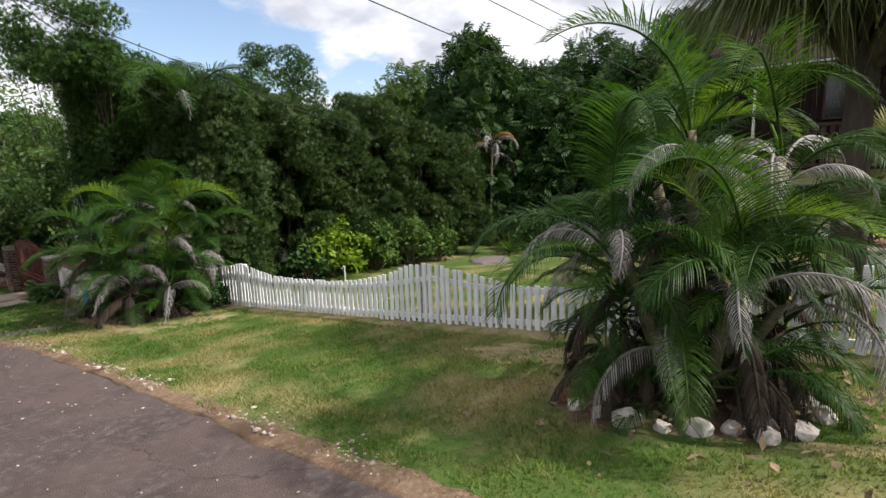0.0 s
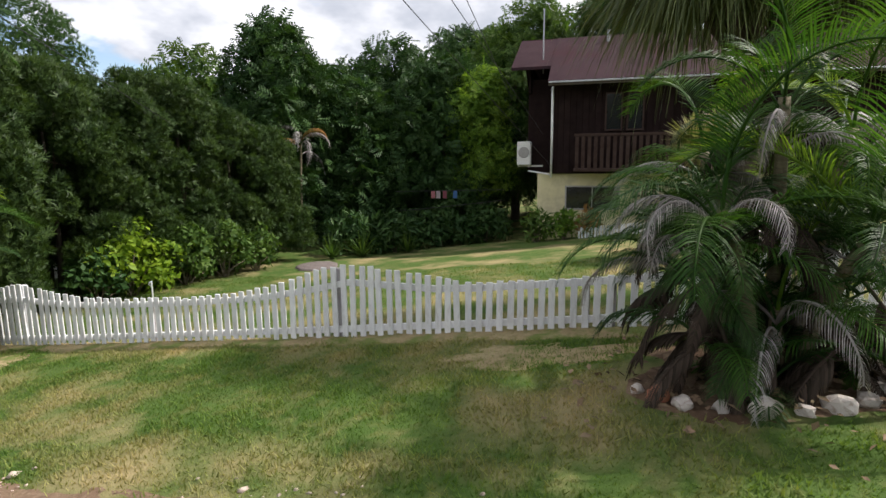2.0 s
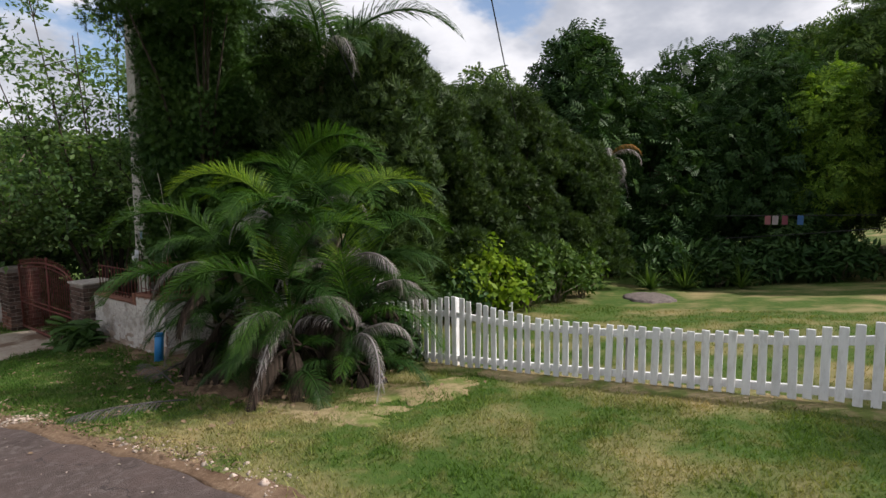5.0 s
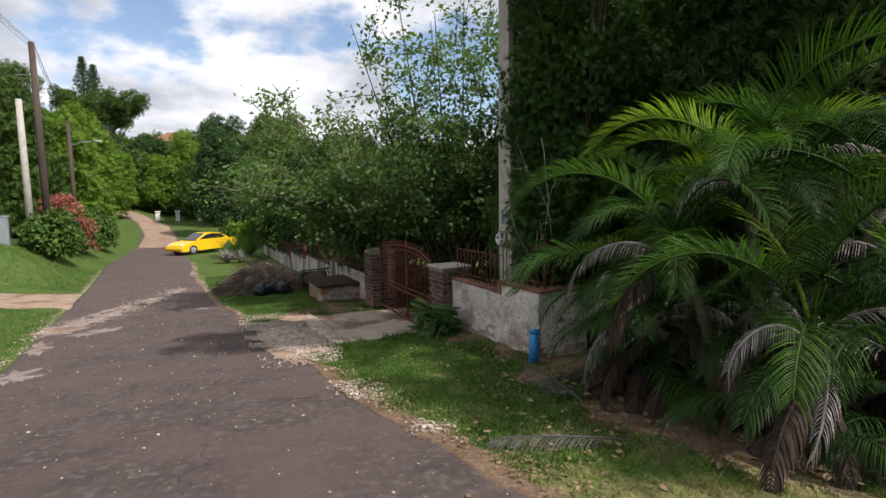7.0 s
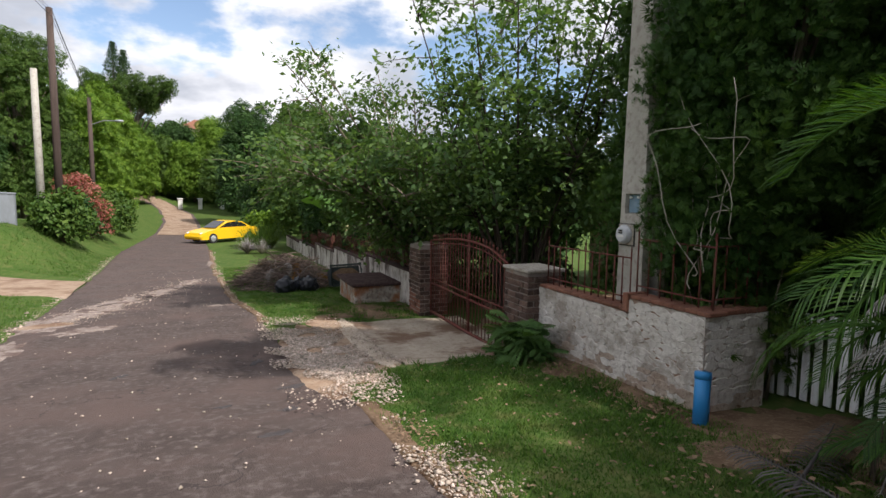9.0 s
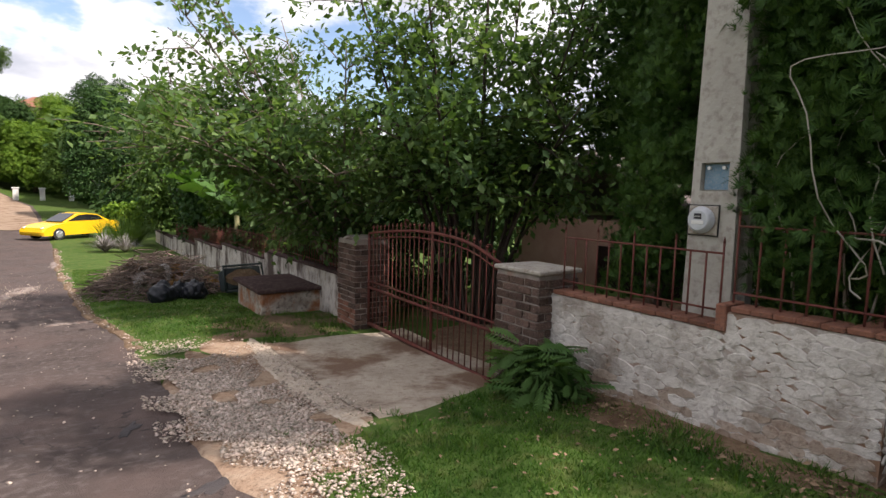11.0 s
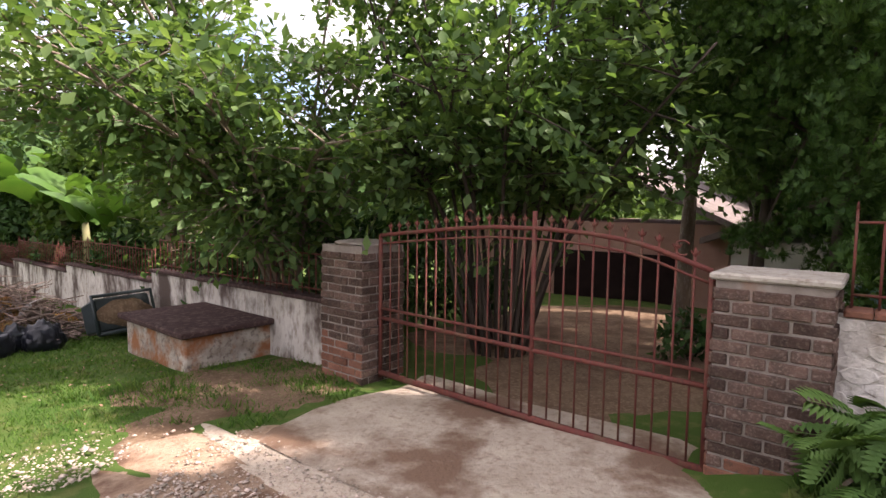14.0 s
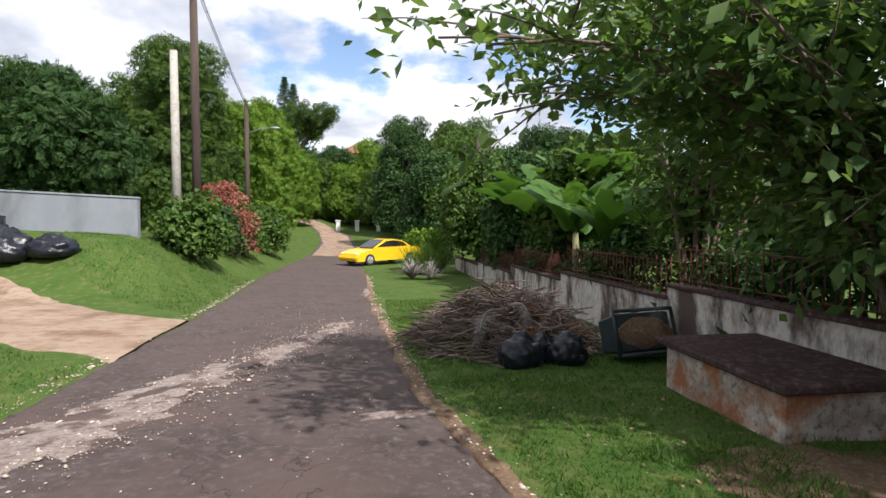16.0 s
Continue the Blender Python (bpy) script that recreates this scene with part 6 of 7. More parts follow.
def banana(x, y, h, n, seed):
    rs = np.random.RandomState(seed)
    t = thing("banana_plant", x, y, float(ground_z(x, y)), "banana plant with broad torn green leaves behind the wall", "plant", "banana plants")
    part("stem", mesh_of("stem", *tube([(0, 0, -0.05), (0.03, 0, h * 0.5), (0, 0.03, h)], [0.12, 0.1, 0.07], 8), M_PALMSTEM, True), t)
    for k in range(n):
        a = k * 2.4 + rs.uniform(-0.3, 0.3)
        l, w = rs.uniform(1.5, 2.2), rs.uniform(0.28, 0.38)
        roll = rs.uniform(-0.9, 0.9)
        e = rs.uniform(0.95, 1.5)
        V, F = [], []
        p, el = np.array([0, 0, h - 0.1]), e
        for m in range(13):
            q = m / 12
            ww = w * max(0.06, math.sin(math.pi * min(1, 0.06 + 0.94 * q)) ** 0.5) if q > 0.12 else 0.02
            fold = 0.35
            rag = rs.uniform(0.8, 1.08)
            side = np.array([-math.sin(a) * math.cos(roll), math.cos(a) * math.cos(roll), math.sin(roll)])
            V += [p + side * ww * rag + [0, 0, -fold * ww * 0.6], p, p - side * ww * rag + [0, 0, -fold * ww * 0.6]]
            p = p + np.array([math.cos(a) * math.cos(el), math.sin(a) * math.cos(el), math.sin(el)]) * l / 12
            el -= 0.085 + 0.05 * rs.uniform()
        for m in range(12):
            i = m * 3
            F += [(i, i + 1, i + 4), (i, i + 4, i + 3), (i + 1, i + 2, i + 5), (i + 1, i + 5, i + 4)]
        part("leaf", quick_mesh("leaf", np.array(V), np.array(F), L_BANANA), t)


M_PALMSTEM = material("banana_stem", ((0.13, 0.15, 0.06), (0.2, 0.18, 0.09)), 6, 0.7, 0.2, 30)
for k, (x, y, h) in enumerate(((4.75, 33.4, 2.1), (5.0, 35.0, 2.7), (4.7, 31.6, 1.8), (5.5, 34.2, 3.0), (4.9, 36.6, 2.4), (4.7, 29.6, 1.5), (5.9, 32.6, 2.8))):
    banana(x, y, h, 10, 160 + k)

# brush pile
rs = np.random.RandomState(12)
wood = []
for k in range(1300):
    a = rs.uniform(0, 2 * math.pi)
    r = math.sqrt(rs.uniform()) * 1.0
    px, py = r * math.cos(a) * 1.45, r * math.sin(a) * 1.45
    pz = max(0.02, 0.85 * (1 - r ** 2)) * rs.uniform(0.3, 1.1)
    l, b = rs.uniform(0.3, 0.85), rs.uniform(0, math.pi)
    tilt = rs.normal() * 0.25 - 0.15
    d = np.array([math.cos(b), math.sin(b), tilt])
    p = np.array([px, py, pz])
    q0, q1 = p - d * l / 2, p + d * l / 2
    q0[2], q1[2] = max(q0[2], 0.01), max(q1[2], 0.01)
    mid = (q0 + q1) / 2 + [0, 0, rs.uniform(0, 0.08)]
    wood.append(tube([q0, mid, q1], [rs.uniform(0.006, 0.013)] * 2 + [0.003], 4, False))
bp = thing("brush_pile", 1.95, 27.5, float(ground_z(1.95, 27.5)), "heap of dry grey-brown cut palm fronds and twigs", "brush pile")
tagged(part("twig_heap", mesh_of("twig_heap", *join(*wood), M_TWIG), bp), kind="stuff")
for k in range(34):
    a = rs.uniform(0, 360)
    s = rs.uniform(0.5, 0.8)
    part("dry_frond", FRONDS["dry" if k % 3 else "brown"][k % len(FRONDS["dry" if k % 3 else "brown"])], bp, at=(rs.uniform(-0.75, 0.75), rs.uniform(-0.9, 0.9), rs.uniform(0.25, 0.75)), rot=(rs.uniform(-15, 15), 35 + rs.uniform(-12, 12), a), scale=(s, s, s))

# cut leafy branches by the pier
bp2 = thing("cut_branches", 3.75, 17.0, float(ground_z(3.75, 17.0)), "pile of freshly cut leafy branches against the wall", "branches")
L_CUT = leafy("cut_branch_green", (0.04, 0.105, 0.03), (0.1, 0.18, 0.05), 0.3, vary=0.5)
for k in range(125):
    s = rs.uniform(0.5, 1.1)
    me = bpy.data.meshes.get("leafy_branch")
    if me is None:
        tv, tf = pinnate(9, 0.04)
        tv = tv.copy()
        tv[0::8, 1] -= 0.008
        tv[4::8, 1] += 0.008
        tv[:, 2] -= 0.35 * tv[:, 0] ** 2
        rib = [(8 * q + 0, 8 * q + 4, 8 * q + 12) for q in range(8)] + [(8 * q + 0, 8 * q + 12, 8 * q + 8) for q in range(8)]
        me = quick_mesh("leafy_branch", tv, np.concatenate([tf, np.array(rib)]), L_CUT)
    part("leafy_branch", me, bp2, at=(rs.uniform(-0.2, 0.16), rs.uniform(-0.34, 0.3), rs.uniform(0.04, 0.46)), rot=(rs.uniform(-45, 45), rs.uniform(-35, 50), rs.uniform(0, 360)), scale=(s * 0.37, s * 0.38, s * 0.37))
part("cut_stem", mesh_of("cut_stem", *tube([(-0.25, 0.3, 0.05), (0.05, 0, 0.35), (0.2, -0.3, 0.5)], [0.012, 0.012, 0.006], 5), M_BARK), bp2)

# opposite side of the lane
shrub("bank_shrub", -6.0, 38.6, "rounded mid green shrub at the end of the grey wall", 2.2, 1.25, L_MID, size=0.2, per=70, seed=170, n=14)
shrub("bougainvillea", -6.6, 44.5, "bougainvillea bush with pinkish red bracts", 3.0, 1.3, L_RED, size=0.15, per=80, seed=171, n=12)
shrub("bank_shrub", -6.1, 45.2, "green leafy growth under the bougainvillea", 2.2, 1.4, L_MID, size=0.18, per=80, seed=176, n=12)
shrub("bougainvillea", -5.9, 43.6, "low bougainvillea with salmon bracts on the bank", 2.0, 1.15, L_RED, size=0.13, per=70, seed=177, n=10)
shrub("bank_shrub", -6.2, 42.5, "dark green shrub on the bank", 1.9, 1.1, L_DARK, size=0.18, per=80, seed=172, n=12)
shrub("bank_shrub", -6.4, 50.5, "low green roadside shrub", 2.4, 1.7, L_MID, size=0.22, per=60, seed=173, n=14)
gr = np.random.RandomState(174)
for k, (x, y, n, l, m) in enumerate(((2.3, 42.6, 170, 1.7, L_MID), (2.9, 43.4, 150, 1.8, L_MID), (1.7, 43.6, 120, 1.5, L_SUNNY), (1.5, 40.6, 170, 0.95, L_PALM_DRY), (2.2, 40.2, 150, 0.85, L_PALM_DRY))):
    t = thing("tall_grass_clump", x, y, float(ground_z(x, y)), "clump of dry bent roadside grass" if k > 2 else "clump of tall green roadside grass", "grass clump", "roadside grass clumps")
    part("leaves", strap_head("leaves", (0, 0, 0.0), n * 2, l, 0.011, m, 0.1 if k < 3 else 0.22, gr, 0.5), t)
shrub("verge_shrub", 3.4, 53.5, "yellow-green roadside shrub behind the car", 1.8, 1.6, L_SUNNY, size=0.25, per=60, seed=175, n=14)
for k, (x, y, h, r, lf, s, sh) in enumerate(((-12, 42, 6.2, 3.0, L_DARK, 1, "round"), (-17, 43, 7.2, 3.4, L_DARK, 2, "round"), (-23, 42, 7.6, 3.6, L_DARK, 3, "round"), (-11.5, 54, 11.8, 3.3, L_MID, 4, "dome"), (-9.3, 59, 9.5, 3.0, L_SUNNY, 5, "round"), (-9.0, 67, 11, 3.2, L_SUNNY, 6, "round"), (-15, 60, 11, 4.0, L_MID, 7, "dome"), (-9.5, 84, 9.0, 3.6, L_SUNNY, 8, "round"), (3.5, 78, 13, 3.6, L_DARK, 9, "dome"), (9, 75, 11, 4.5, L_MID, 10, "dome"), (-26, 60, 12, 5, L_MID, 11, "dome"), (-15, 88, 12.5, 5.5, L_DARK, 12, "dome"), (1, 100, 12, 5.5, L_SUNNY, 13, "dome"), (14, 62, 10, 4.5, L_DARK, 14, "dome"), (12, 95, 15, 6, L_MID, 15, "dome"), (-30, 48, 10, 4.5, L_SUNNY, 16, "dome"))):
    tree("lane_side_tree", x, y, "large leafy green tree beside the lane", h=h, rx=r, ry=r, z0=0.3, n=36, cr=r * 0.34, leaf=lf, template=T_PINNATE, size=0.5 if y > 56 else 0.36, per=15 if y > 56 else 34, seed=180 + s, trunk=0.2, shape=sh, group="trees along the lane")
for k, (x, y, h, r, lf) in enumerate(((-8.5, 100, 9.0, 4.2, L_MID), (-3.0, 98, 8.5, 4.0, L_SUNNY), (1.5, 90, 8.0, 3.6, L_MID), (-13.5, 98, 10.5, 4.6, L_SUNNY), (-6.0, 108, 11.0, 4.5, L_DARK), (4.5, 84, 7.0, 3.2, L_SUNNY))):
    tree("lane_end_tree", x, y, "leafy green tree closing the far end of the lane", h=h, rx=r, ry=r, z0=0.2, n=36, cr=r * 0.34, leaf=lf, template=T_PINNATE, size=0.5, per=15, seed=240 + k, trunk=0.2, shape="dome", group="trees at the lane end")
for k, x in enumerate((-4.3, -2.0, 0.6)):
    t = thing("far_gate_post", x, 87.0, float(ground_z(x, 87.0)) - 0.1, "pale painted gate post at the lane end", "gate post", "far gate posts")
    part("shaft", mesh_of("shaft", *box(0.5, 0.5, 1.35, 0.03), M_OFFWHITE), t)
    part("cap", mesh_of("cap", *box(0.66, 0.66, 0.14, 0.03), M_OFFWHITE), t, at=(0, 0, 1.34))


def norfolk(x, y, top, foot, spread_at):
    """A narrow conifer in tiers: whorls of level branches, wider towards the foot."""
    rs = np.random.RandomState(201)
    z = float(ground_z(x, y))
    t = thing("norfolk_pine", x, y, z - 0.2, "tall narrow Norfolk pine in open tiers on the skyline", "tree")
    part("trunk", mesh_of("trunk", *tube([(0, 0, 0), (0, 0, (top - z) * 0.6), (0, 0, top - z)], [0.45, 0.25, 0.04], 8), M_BARKDARK, True), t)
    cl, h = [], top - z - 0.3
    while h > foot - z:
        w = 0.25 + spread_at * (top - z - h)
        n = 6
        for k in range(n):
            a = rs.uniform(-0.3, 0.3) + k * 2 * math.pi / n + h
            for q in (0.45, 0.75, 1.0):
                cl.append(((w * q * math.cos(a), w * q * math.sin(a), h + 0.22 * q * q * w * 0.5), (0.16 + 0.12 * w * 0.5, 0.16 + 0.12 * w * 0.5, 0.2)))
        cl.append(((0, 0, h), (0.25, 0.25, 0.4)))
        h -= 0.62 + 0.02 * (top - z - h)
    part("crown", scatter("crown", T_PINNATE, *cloud_leaves(cl, 30, 0.3, 0.2, rs), L_DARK), t)


norfolk(-18.8, 140, 30.6, 12.0, 0.27)
norfolk_b = bpy.data.objects["norfolk_pine"]
copy_thing(norfolk_b, Matrix.Translation((1.7, 1.0, -1.2)) @ norfolk_b.matrix_basis)
rz = float(ground_z(-13, 115))
tree("rain_tree", -13.0, 115, "wide flat-topped spreading tree above the lane", h=19.2 - rz, rx=8.2, ry=7, z0=13.4 - rz, n=130, cr=0.85, leaf=L_MID, template=T_PINNATE, size=0.42, per=18, seed=202, trunk=0.4, shape="flat", limbs=26)
hz = float(ground_z(-2.0, 120))
fh = thing("hillside_house", -2.0, 120.0, hz - 0.2, "pale hillside house with red-brown roof among trees", "house")
part("wall", mesh_of("wall", *box(7, 6, 13.0 - hz - 1.2, 0.0), M_CREAM), fh)
rv, rf = box(8.4, 7.4, 1.9, 0.0, (0, 0, 13.0 - hz - 1.2))
part("roof", mesh_of("roof", [Vector((q.x * (0.35 if q.z > 13.0 - hz else 1), q.y * (0.2 if q.z > 13.0 - hz else 1), q.z)) for q in rv], rf, M_BRICKRED), fh, "red-brown hipped roof")
for wx in (-2.2, 0.0, 2.2):
    part("window", mesh_of("window", *box(1.1, 0.12, 1.3, 0.02), M_GLASS), fh, at=(wx, -3.02, 13.0 - hz - 3.2))

# far woods all round
rs = np.random.RandomState(5)
cl = []
for k in range(900):
    a = rs.uniform(0, 2 * math.pi)
    d = rs.uniform(70, 170)
    x, y = d * math.cos(a), 20 + d * math.sin(a)
    if -14 < x < 2 and y > 0 and y < 105 or (abs(x) < 9 and y < 0):
        continue
    s = rs.uniform(2.5, 5.0)
    cl.append(((x, y, float(ground_z(x, y)) + rs.uniform(0.5, 6.5)), (s, s, s * rs.uniform(0.8, 1.2))))
woods = new("far_woods", scatter("far_woods", T_PINNATE, *cloud_leaves(cl, 1.6, 1.7, 0, rs, 0.2), L_MID))
tagged(woods, "distant green wooded slopes", "woods", kind="stuff")

# ---- loose ground cover ----
GR = np.random.RandomState(21)


def blades(name, x0, x1, y0, y1, n, height, mat, label, keep):
    """Single grass blades over a stretch of the plan."""
    x, y = GR.uniform(x0, x1, n), GR.uniform(y0, y1, n)
    k = keep(x, y)
    x, y = x[k], y[k]
    n = len(x)
    clump = np.array([noise.noise((a * 2.2, b * 2.2, 1.0)) for a, b in zip(x, y)])
    h = height * GR.uniform(0.5, 1.3, n) * (1 + 0.7 * clump)
    a = GR.uniform(0, 2 * math.pi, n)
    w = 0.0045 + 0.05 * h * GR.uniform(0.6, 1.4, n)
    lean = GR.normal(size=(n, 2)) * (0.55 * h)[:, None]
    z = terrain_z(x, y) - 0.006
    V = np.empty((n, 3, 3))
    V[:, 0] = np.stack([x - w * np.cos(a), y - w * np.sin(a), z], 1)
    V[:, 1] = np.stack([x + w * np.cos(a), y + w * np.sin(a), z], 1)
    V[:, 2] = np.stack([x + lean[:, 0], y + lean[:, 1], z + h], 1)
    ob = new(name, quick_mesh(name, V.reshape(-1, 3), np.arange(3 * n).reshape(-1, 3), mat))
    return tagged(ob, label, "grass", kind="stuff")


def bare(x, y):
    """Where bare soil or gravel keeps the grass thin: from 0 (turf) to 1."""
    d1 = np.hypot((x - 3.9) / 0.85, (y - 1.15) / 0.95)
    d2 = np.hypot((x - 4.05) / 1.1, (y - 11.8) / 1.4)
    strip_f = smooth((0.32 - np.abs(x - 5.38)) / 0.2) * (y < 13.5)
    apron = smooth((x - 1.0) / 0.2) * smooth((2.9 - x + 0.25 * (y > 20.8)) / 0.3) * smooth((y - 16.6 - 0.15 * (x - 1.4)) / 0.3) * smooth((21.9 - y) / 0.4)
    drive = (x > 2.2) & (y > 17.18 + 0.3 * np.clip(x - 2.9, 0, 3)) & (y < 21.1)
    foot = smooth((x - 3.75) / 0.3) * (y > 14.4) * (y < 17.4)
    edge = smooth((road_right(y) + 0.22 - x) / 0.2)
    m = np.maximum.reduce([smooth((1.15 - d1) / 0.3), smooth((1.1 - d2) / 0.35), 0.8 * strip_f, apron, drive * 1.0, 0.8 * foot, 0.85 * edge])
    return m


dryness = lambda x, y: np.array([noise.noise((a * 0.8 + 11, b * 0.8, 4.0)) for a, b in zip(x, y)])
blades("lawn_grass", 1.75, 5.42, -1.5, 11.5, 120000, 0.036, M_BLADE, "short mown lawn grass with dry straw patches", lambda x, y: (GR.uniform(size=len(x)) > bare(x, y)) & (x > road_right(y) - 0.03))
blades("verge_grass", 1.2, 4.2, 11.5, 17.6, 70000, 0.036, M_GREENBLADE, "rough green verge grass in the shade", lambda x, y: (GR.uniform(size=len(x)) > bare(x, y)) & (x > road_right(y) - 0.03))
blades("tank_grass", 0.3, 4.1, 21.0, 34.0, 80000, 0.038, M_GREENBLADE, "rough green verge grass round the tank", lambda x, y: (GR.uniform(size=len(x)) > bare(x, y)) & (x > road_right(y) + 0.02) & ~((x > 2.95) & (y > 23.0) & (y < 24.7)))
blades("garden_grass", 5.45, 12.0, -3.0, 12.5, 60000, 0.04, M_BLADE, "mown lawn grass inside the fence", lambda x, y: (GR.uniform(size=len(x)) > bare(x, y)))
blades("bank_grass", -9.0, -2.6, 15.0, 40.0, 60000, 0.06, M_GREENBLADE, "green grass on the opposite bank", lambda x, y: (x < road_left(y) - 0.05) & ~((y > 26.3 - 0.75 * (x + 3.3)) & (y < 31.2 - 0.75 * (x + 3.6))))

blades("wall_foot_weeds", 3.5, 4.12, 14.5, 17.0, 3000, 0.07, M_GREENBLADE, "sparse weeds along the foot of the garden wall", lambda x, y: dryness(x * 3, y * 3) > 0.02)
blades("soil_weeds", 1.5, 4.1, 16.2, 17.5, 2600, 0.07, M_GREENBLADE, "sparse weeds in the bare soil by the driveway", lambda x, y: dryness(x * 3, y * 3) > 0.0)
blades("tank_weeds", 1.6, 4.3, 20.9, 23.1, 5200, 0.075, M_GREENBLADE, "sparse weeds in the muddy soil before the tank", lambda x, y: (dryness(x * 3, y * 3) > -0.05) & (x > 2.1 + 0.6 * (21.6 - y)))
blades("edge_weeds", 1.3, 2.4, -2.0, 16.0, 6000, 0.06, M_BLADE, "ragged grass creeping over the road edge", lambda x, y: (np.abs(x - road_right(y) - 0.1) < 0.14) & (dryness(x * 2, y * 2) > 0.05))

# soil and dirt
strip("bare_strip", [(5.2, -5.5, 5.62, -5.5), (5.18, -2.0, 5.6, -2.0), (5.0, 0.5, 5.62, 0.5), (5.08, 3.5, 5.6, 3.5), (5.12, 7.0, 5.6, 7.0), (5.0, 9.5, 5.62, 9.5), (4.9, 11.0, 5.6, 11.0)], 0.034, M_DRYSOIL, "dry bare earth strip along the fence foot", "soil", 10, 0.8)
for k, (x, y, rx, ry, a) in enumerate(((3.6, -0.6, 0.7, 0.9, 0.3), (4.6, 2.6, 0.35, 0.8, 0.1), (3.4, 9.9, 0.35, 1.0, 0.2), (4.4, 9.6, 0.5, 0.7, 0.9))):
    patch("worn_turf", (x, y, rx, ry, a), 0.03, M_DRYSOIL, 20 + k, "worn patch of dry straw and bare earth in the lawn", "soil", 40, 0.38)
patch("mud_apron", (1.85, 19.2, 0.95, 2.7, -0.08), 0.034, M_REDSOIL, 31, "red mud between lane and driveway", "soil", 40, 0.14)
patch("wall_foot_soil", (3.95, 15.9, 0.3, 1.5, 0.0), 0.034, M_SOIL, 32, "bare soil at the foot of the garden wall", "soil", 40, 0.36)
patch("driveway_lip", (2.2, 19.15, 0.24, 1.9, -0.03), 0.05, M_LIP, 36, "pale crumbling concrete lip of the driveway", "driveway", 44, 0.2)
# Pale strip laid over the far lane: its sunlight is put into the colour.
strip("sunlit_road", [(-4.45, 57, -0.95, 57), (-4.8, 70, -1.7, 70), (-6.1, 80, -2.6, 80), (-9.1, 90, -4.9, 90), (-16.8, 105, -12.2, 105)], 0.03, M_CONCRETE_PALE, "stretch of the lane beyond the car, coloured paler for sunlight", "road", 8)
patch("yard_soil", (8.2, 19.8, 3.9, 3.2, 0.0), 0.036, M_SOIL, 35, "brown packed earth yard behind the gate", "soil", 40, 0.1)
patch("shaded_soil", (4.6, 13.6, 0.9, 1.0, 0.0), 0.034, M_SOIL, 33, "bare shaded soil by the wall corner", "soil", 40, 0.36)
patch("tank_soil", (3.1, 21.9, 1.25, 1.05, 0.0), 0.034, M_SOIL, 34, "muddy soil before the tank", "soil", 40, 0.36)
band_rows = [(-3.1, 22.9, -2.5, 22.4), (-3.0, 23.7, -2.2, 23.1), (-2.93, 24.5, -1.95, 23.7), (-2.75, 25.4, -1.8, 24.7), (-2.3, 26.1, -1.6, 25.8), (-1.77, 27.05, -1.25, 26.7), (-1.4, 27.8, -0.9, 27.4), (-0.97, 29.0, -0.6, 28.4), (-0.6, 30.2, -0.35, 29.8)]
bx = [(q[0] + q[2]) / 2 for q in band_rows]
by = [(q[1] + q[3]) / 2 for q in band_rows]
br = random.Random(17)
for k in range(26):
    q = (k + br.uniform(0.1, 0.9)) / 26
    u = q * (len(bx) - 1)
    cx, cy = float(np.interp(u, range(len(bx)), bx)) + br.gauss(0, 0.1), float(np.interp(u, range(len(by)), by)) + br.gauss(0, 0.12)
    w = (0.5 - 0.26 * q) * br.uniform(0.7, 1.2)
    patch("broken_asphalt", (cx, cy, w * 1.3, w * 0.62, 1.0 + br.gauss(0, 0.25)), 0.016 + 0.004 * (k % 3), M_RUBBLE, 300 + k, "ragged piece of crumbled pale asphalt across the lane", "road", 30, 0.42)
for k, (x, y, rx, ry, a) in enumerate(((-2.5, 24.5, 0.28, 0.16, 0.8), (-2.2, 25.3, 0.35, 0.13, 1.0), (-1.6, 26.4, 0.3, 0.12, 0.9))):
    patch("asphalt_remnant", (x, y, rx, ry, a), 0.032, M_ASPHALT, 80 + k, "dark remnant of asphalt left in the crumbled band", "road", 24, 0.25)
patch("concrete_corner", (-2.75, 22.75, 0.45, 0.3, 0.5), 0.03, M_CONCRETE_PALE, 91, "pale broken concrete corner at the lane edge", "road", 20, 0.12)
edge_rows = [(float(road_right(v)) - 0.16 - 0.1 * noise.noise((v, 0, 0)), v, float(road_right(v)) + 0.14 + 0.14 * noise.noise((v * 1.7, 3, 0)), v) for v in np.arange(-3, 16.4, 0.5)]
strip("dirt_edge", edge_rows, 0.019, M_SOIL, "reddish dirt along the ragged asphalt edge", "soil", 10, 1.0)
edge_rows = [(float(road_right(v)) - 0.12 - 0.1 * noise.noise((v, 0, 0)), v, float(road_right(v)) + 0.12 + 0.1 * noise.noise((v * 1.7, 3, 0)), v) for v in np.arange(21.5, 44, 0.5)]
strip("dirt_edge_far", edge_rows, 0.019, M_SOIL, "dirt along the ragged asphalt edge of the verge", "soil", 10, 1.0)
for k, (x, y, rx, ry, a) in enumerate(((-2.45, 18.0, 0.3, 0.55, 0.2), (-2.7, 20.6, 0.22, 0.7, 0.1), (-2.0, 22.0, 0.45, 0.22, 0.5), (0.2, 24.2, 0.3, 0.12, 0.2), (0.15, 31.5, 0.16, 0.9, 0.0), (-0.2, 36.0, 0.2, 1.2, 0.0))):
    patch("worn_road_patch", (x, y, rx, ry, a), 0.014, M_RUBBLE, 40 + k, "crumbled pale patch at the asphalt edge", "road", 36, 0.5)
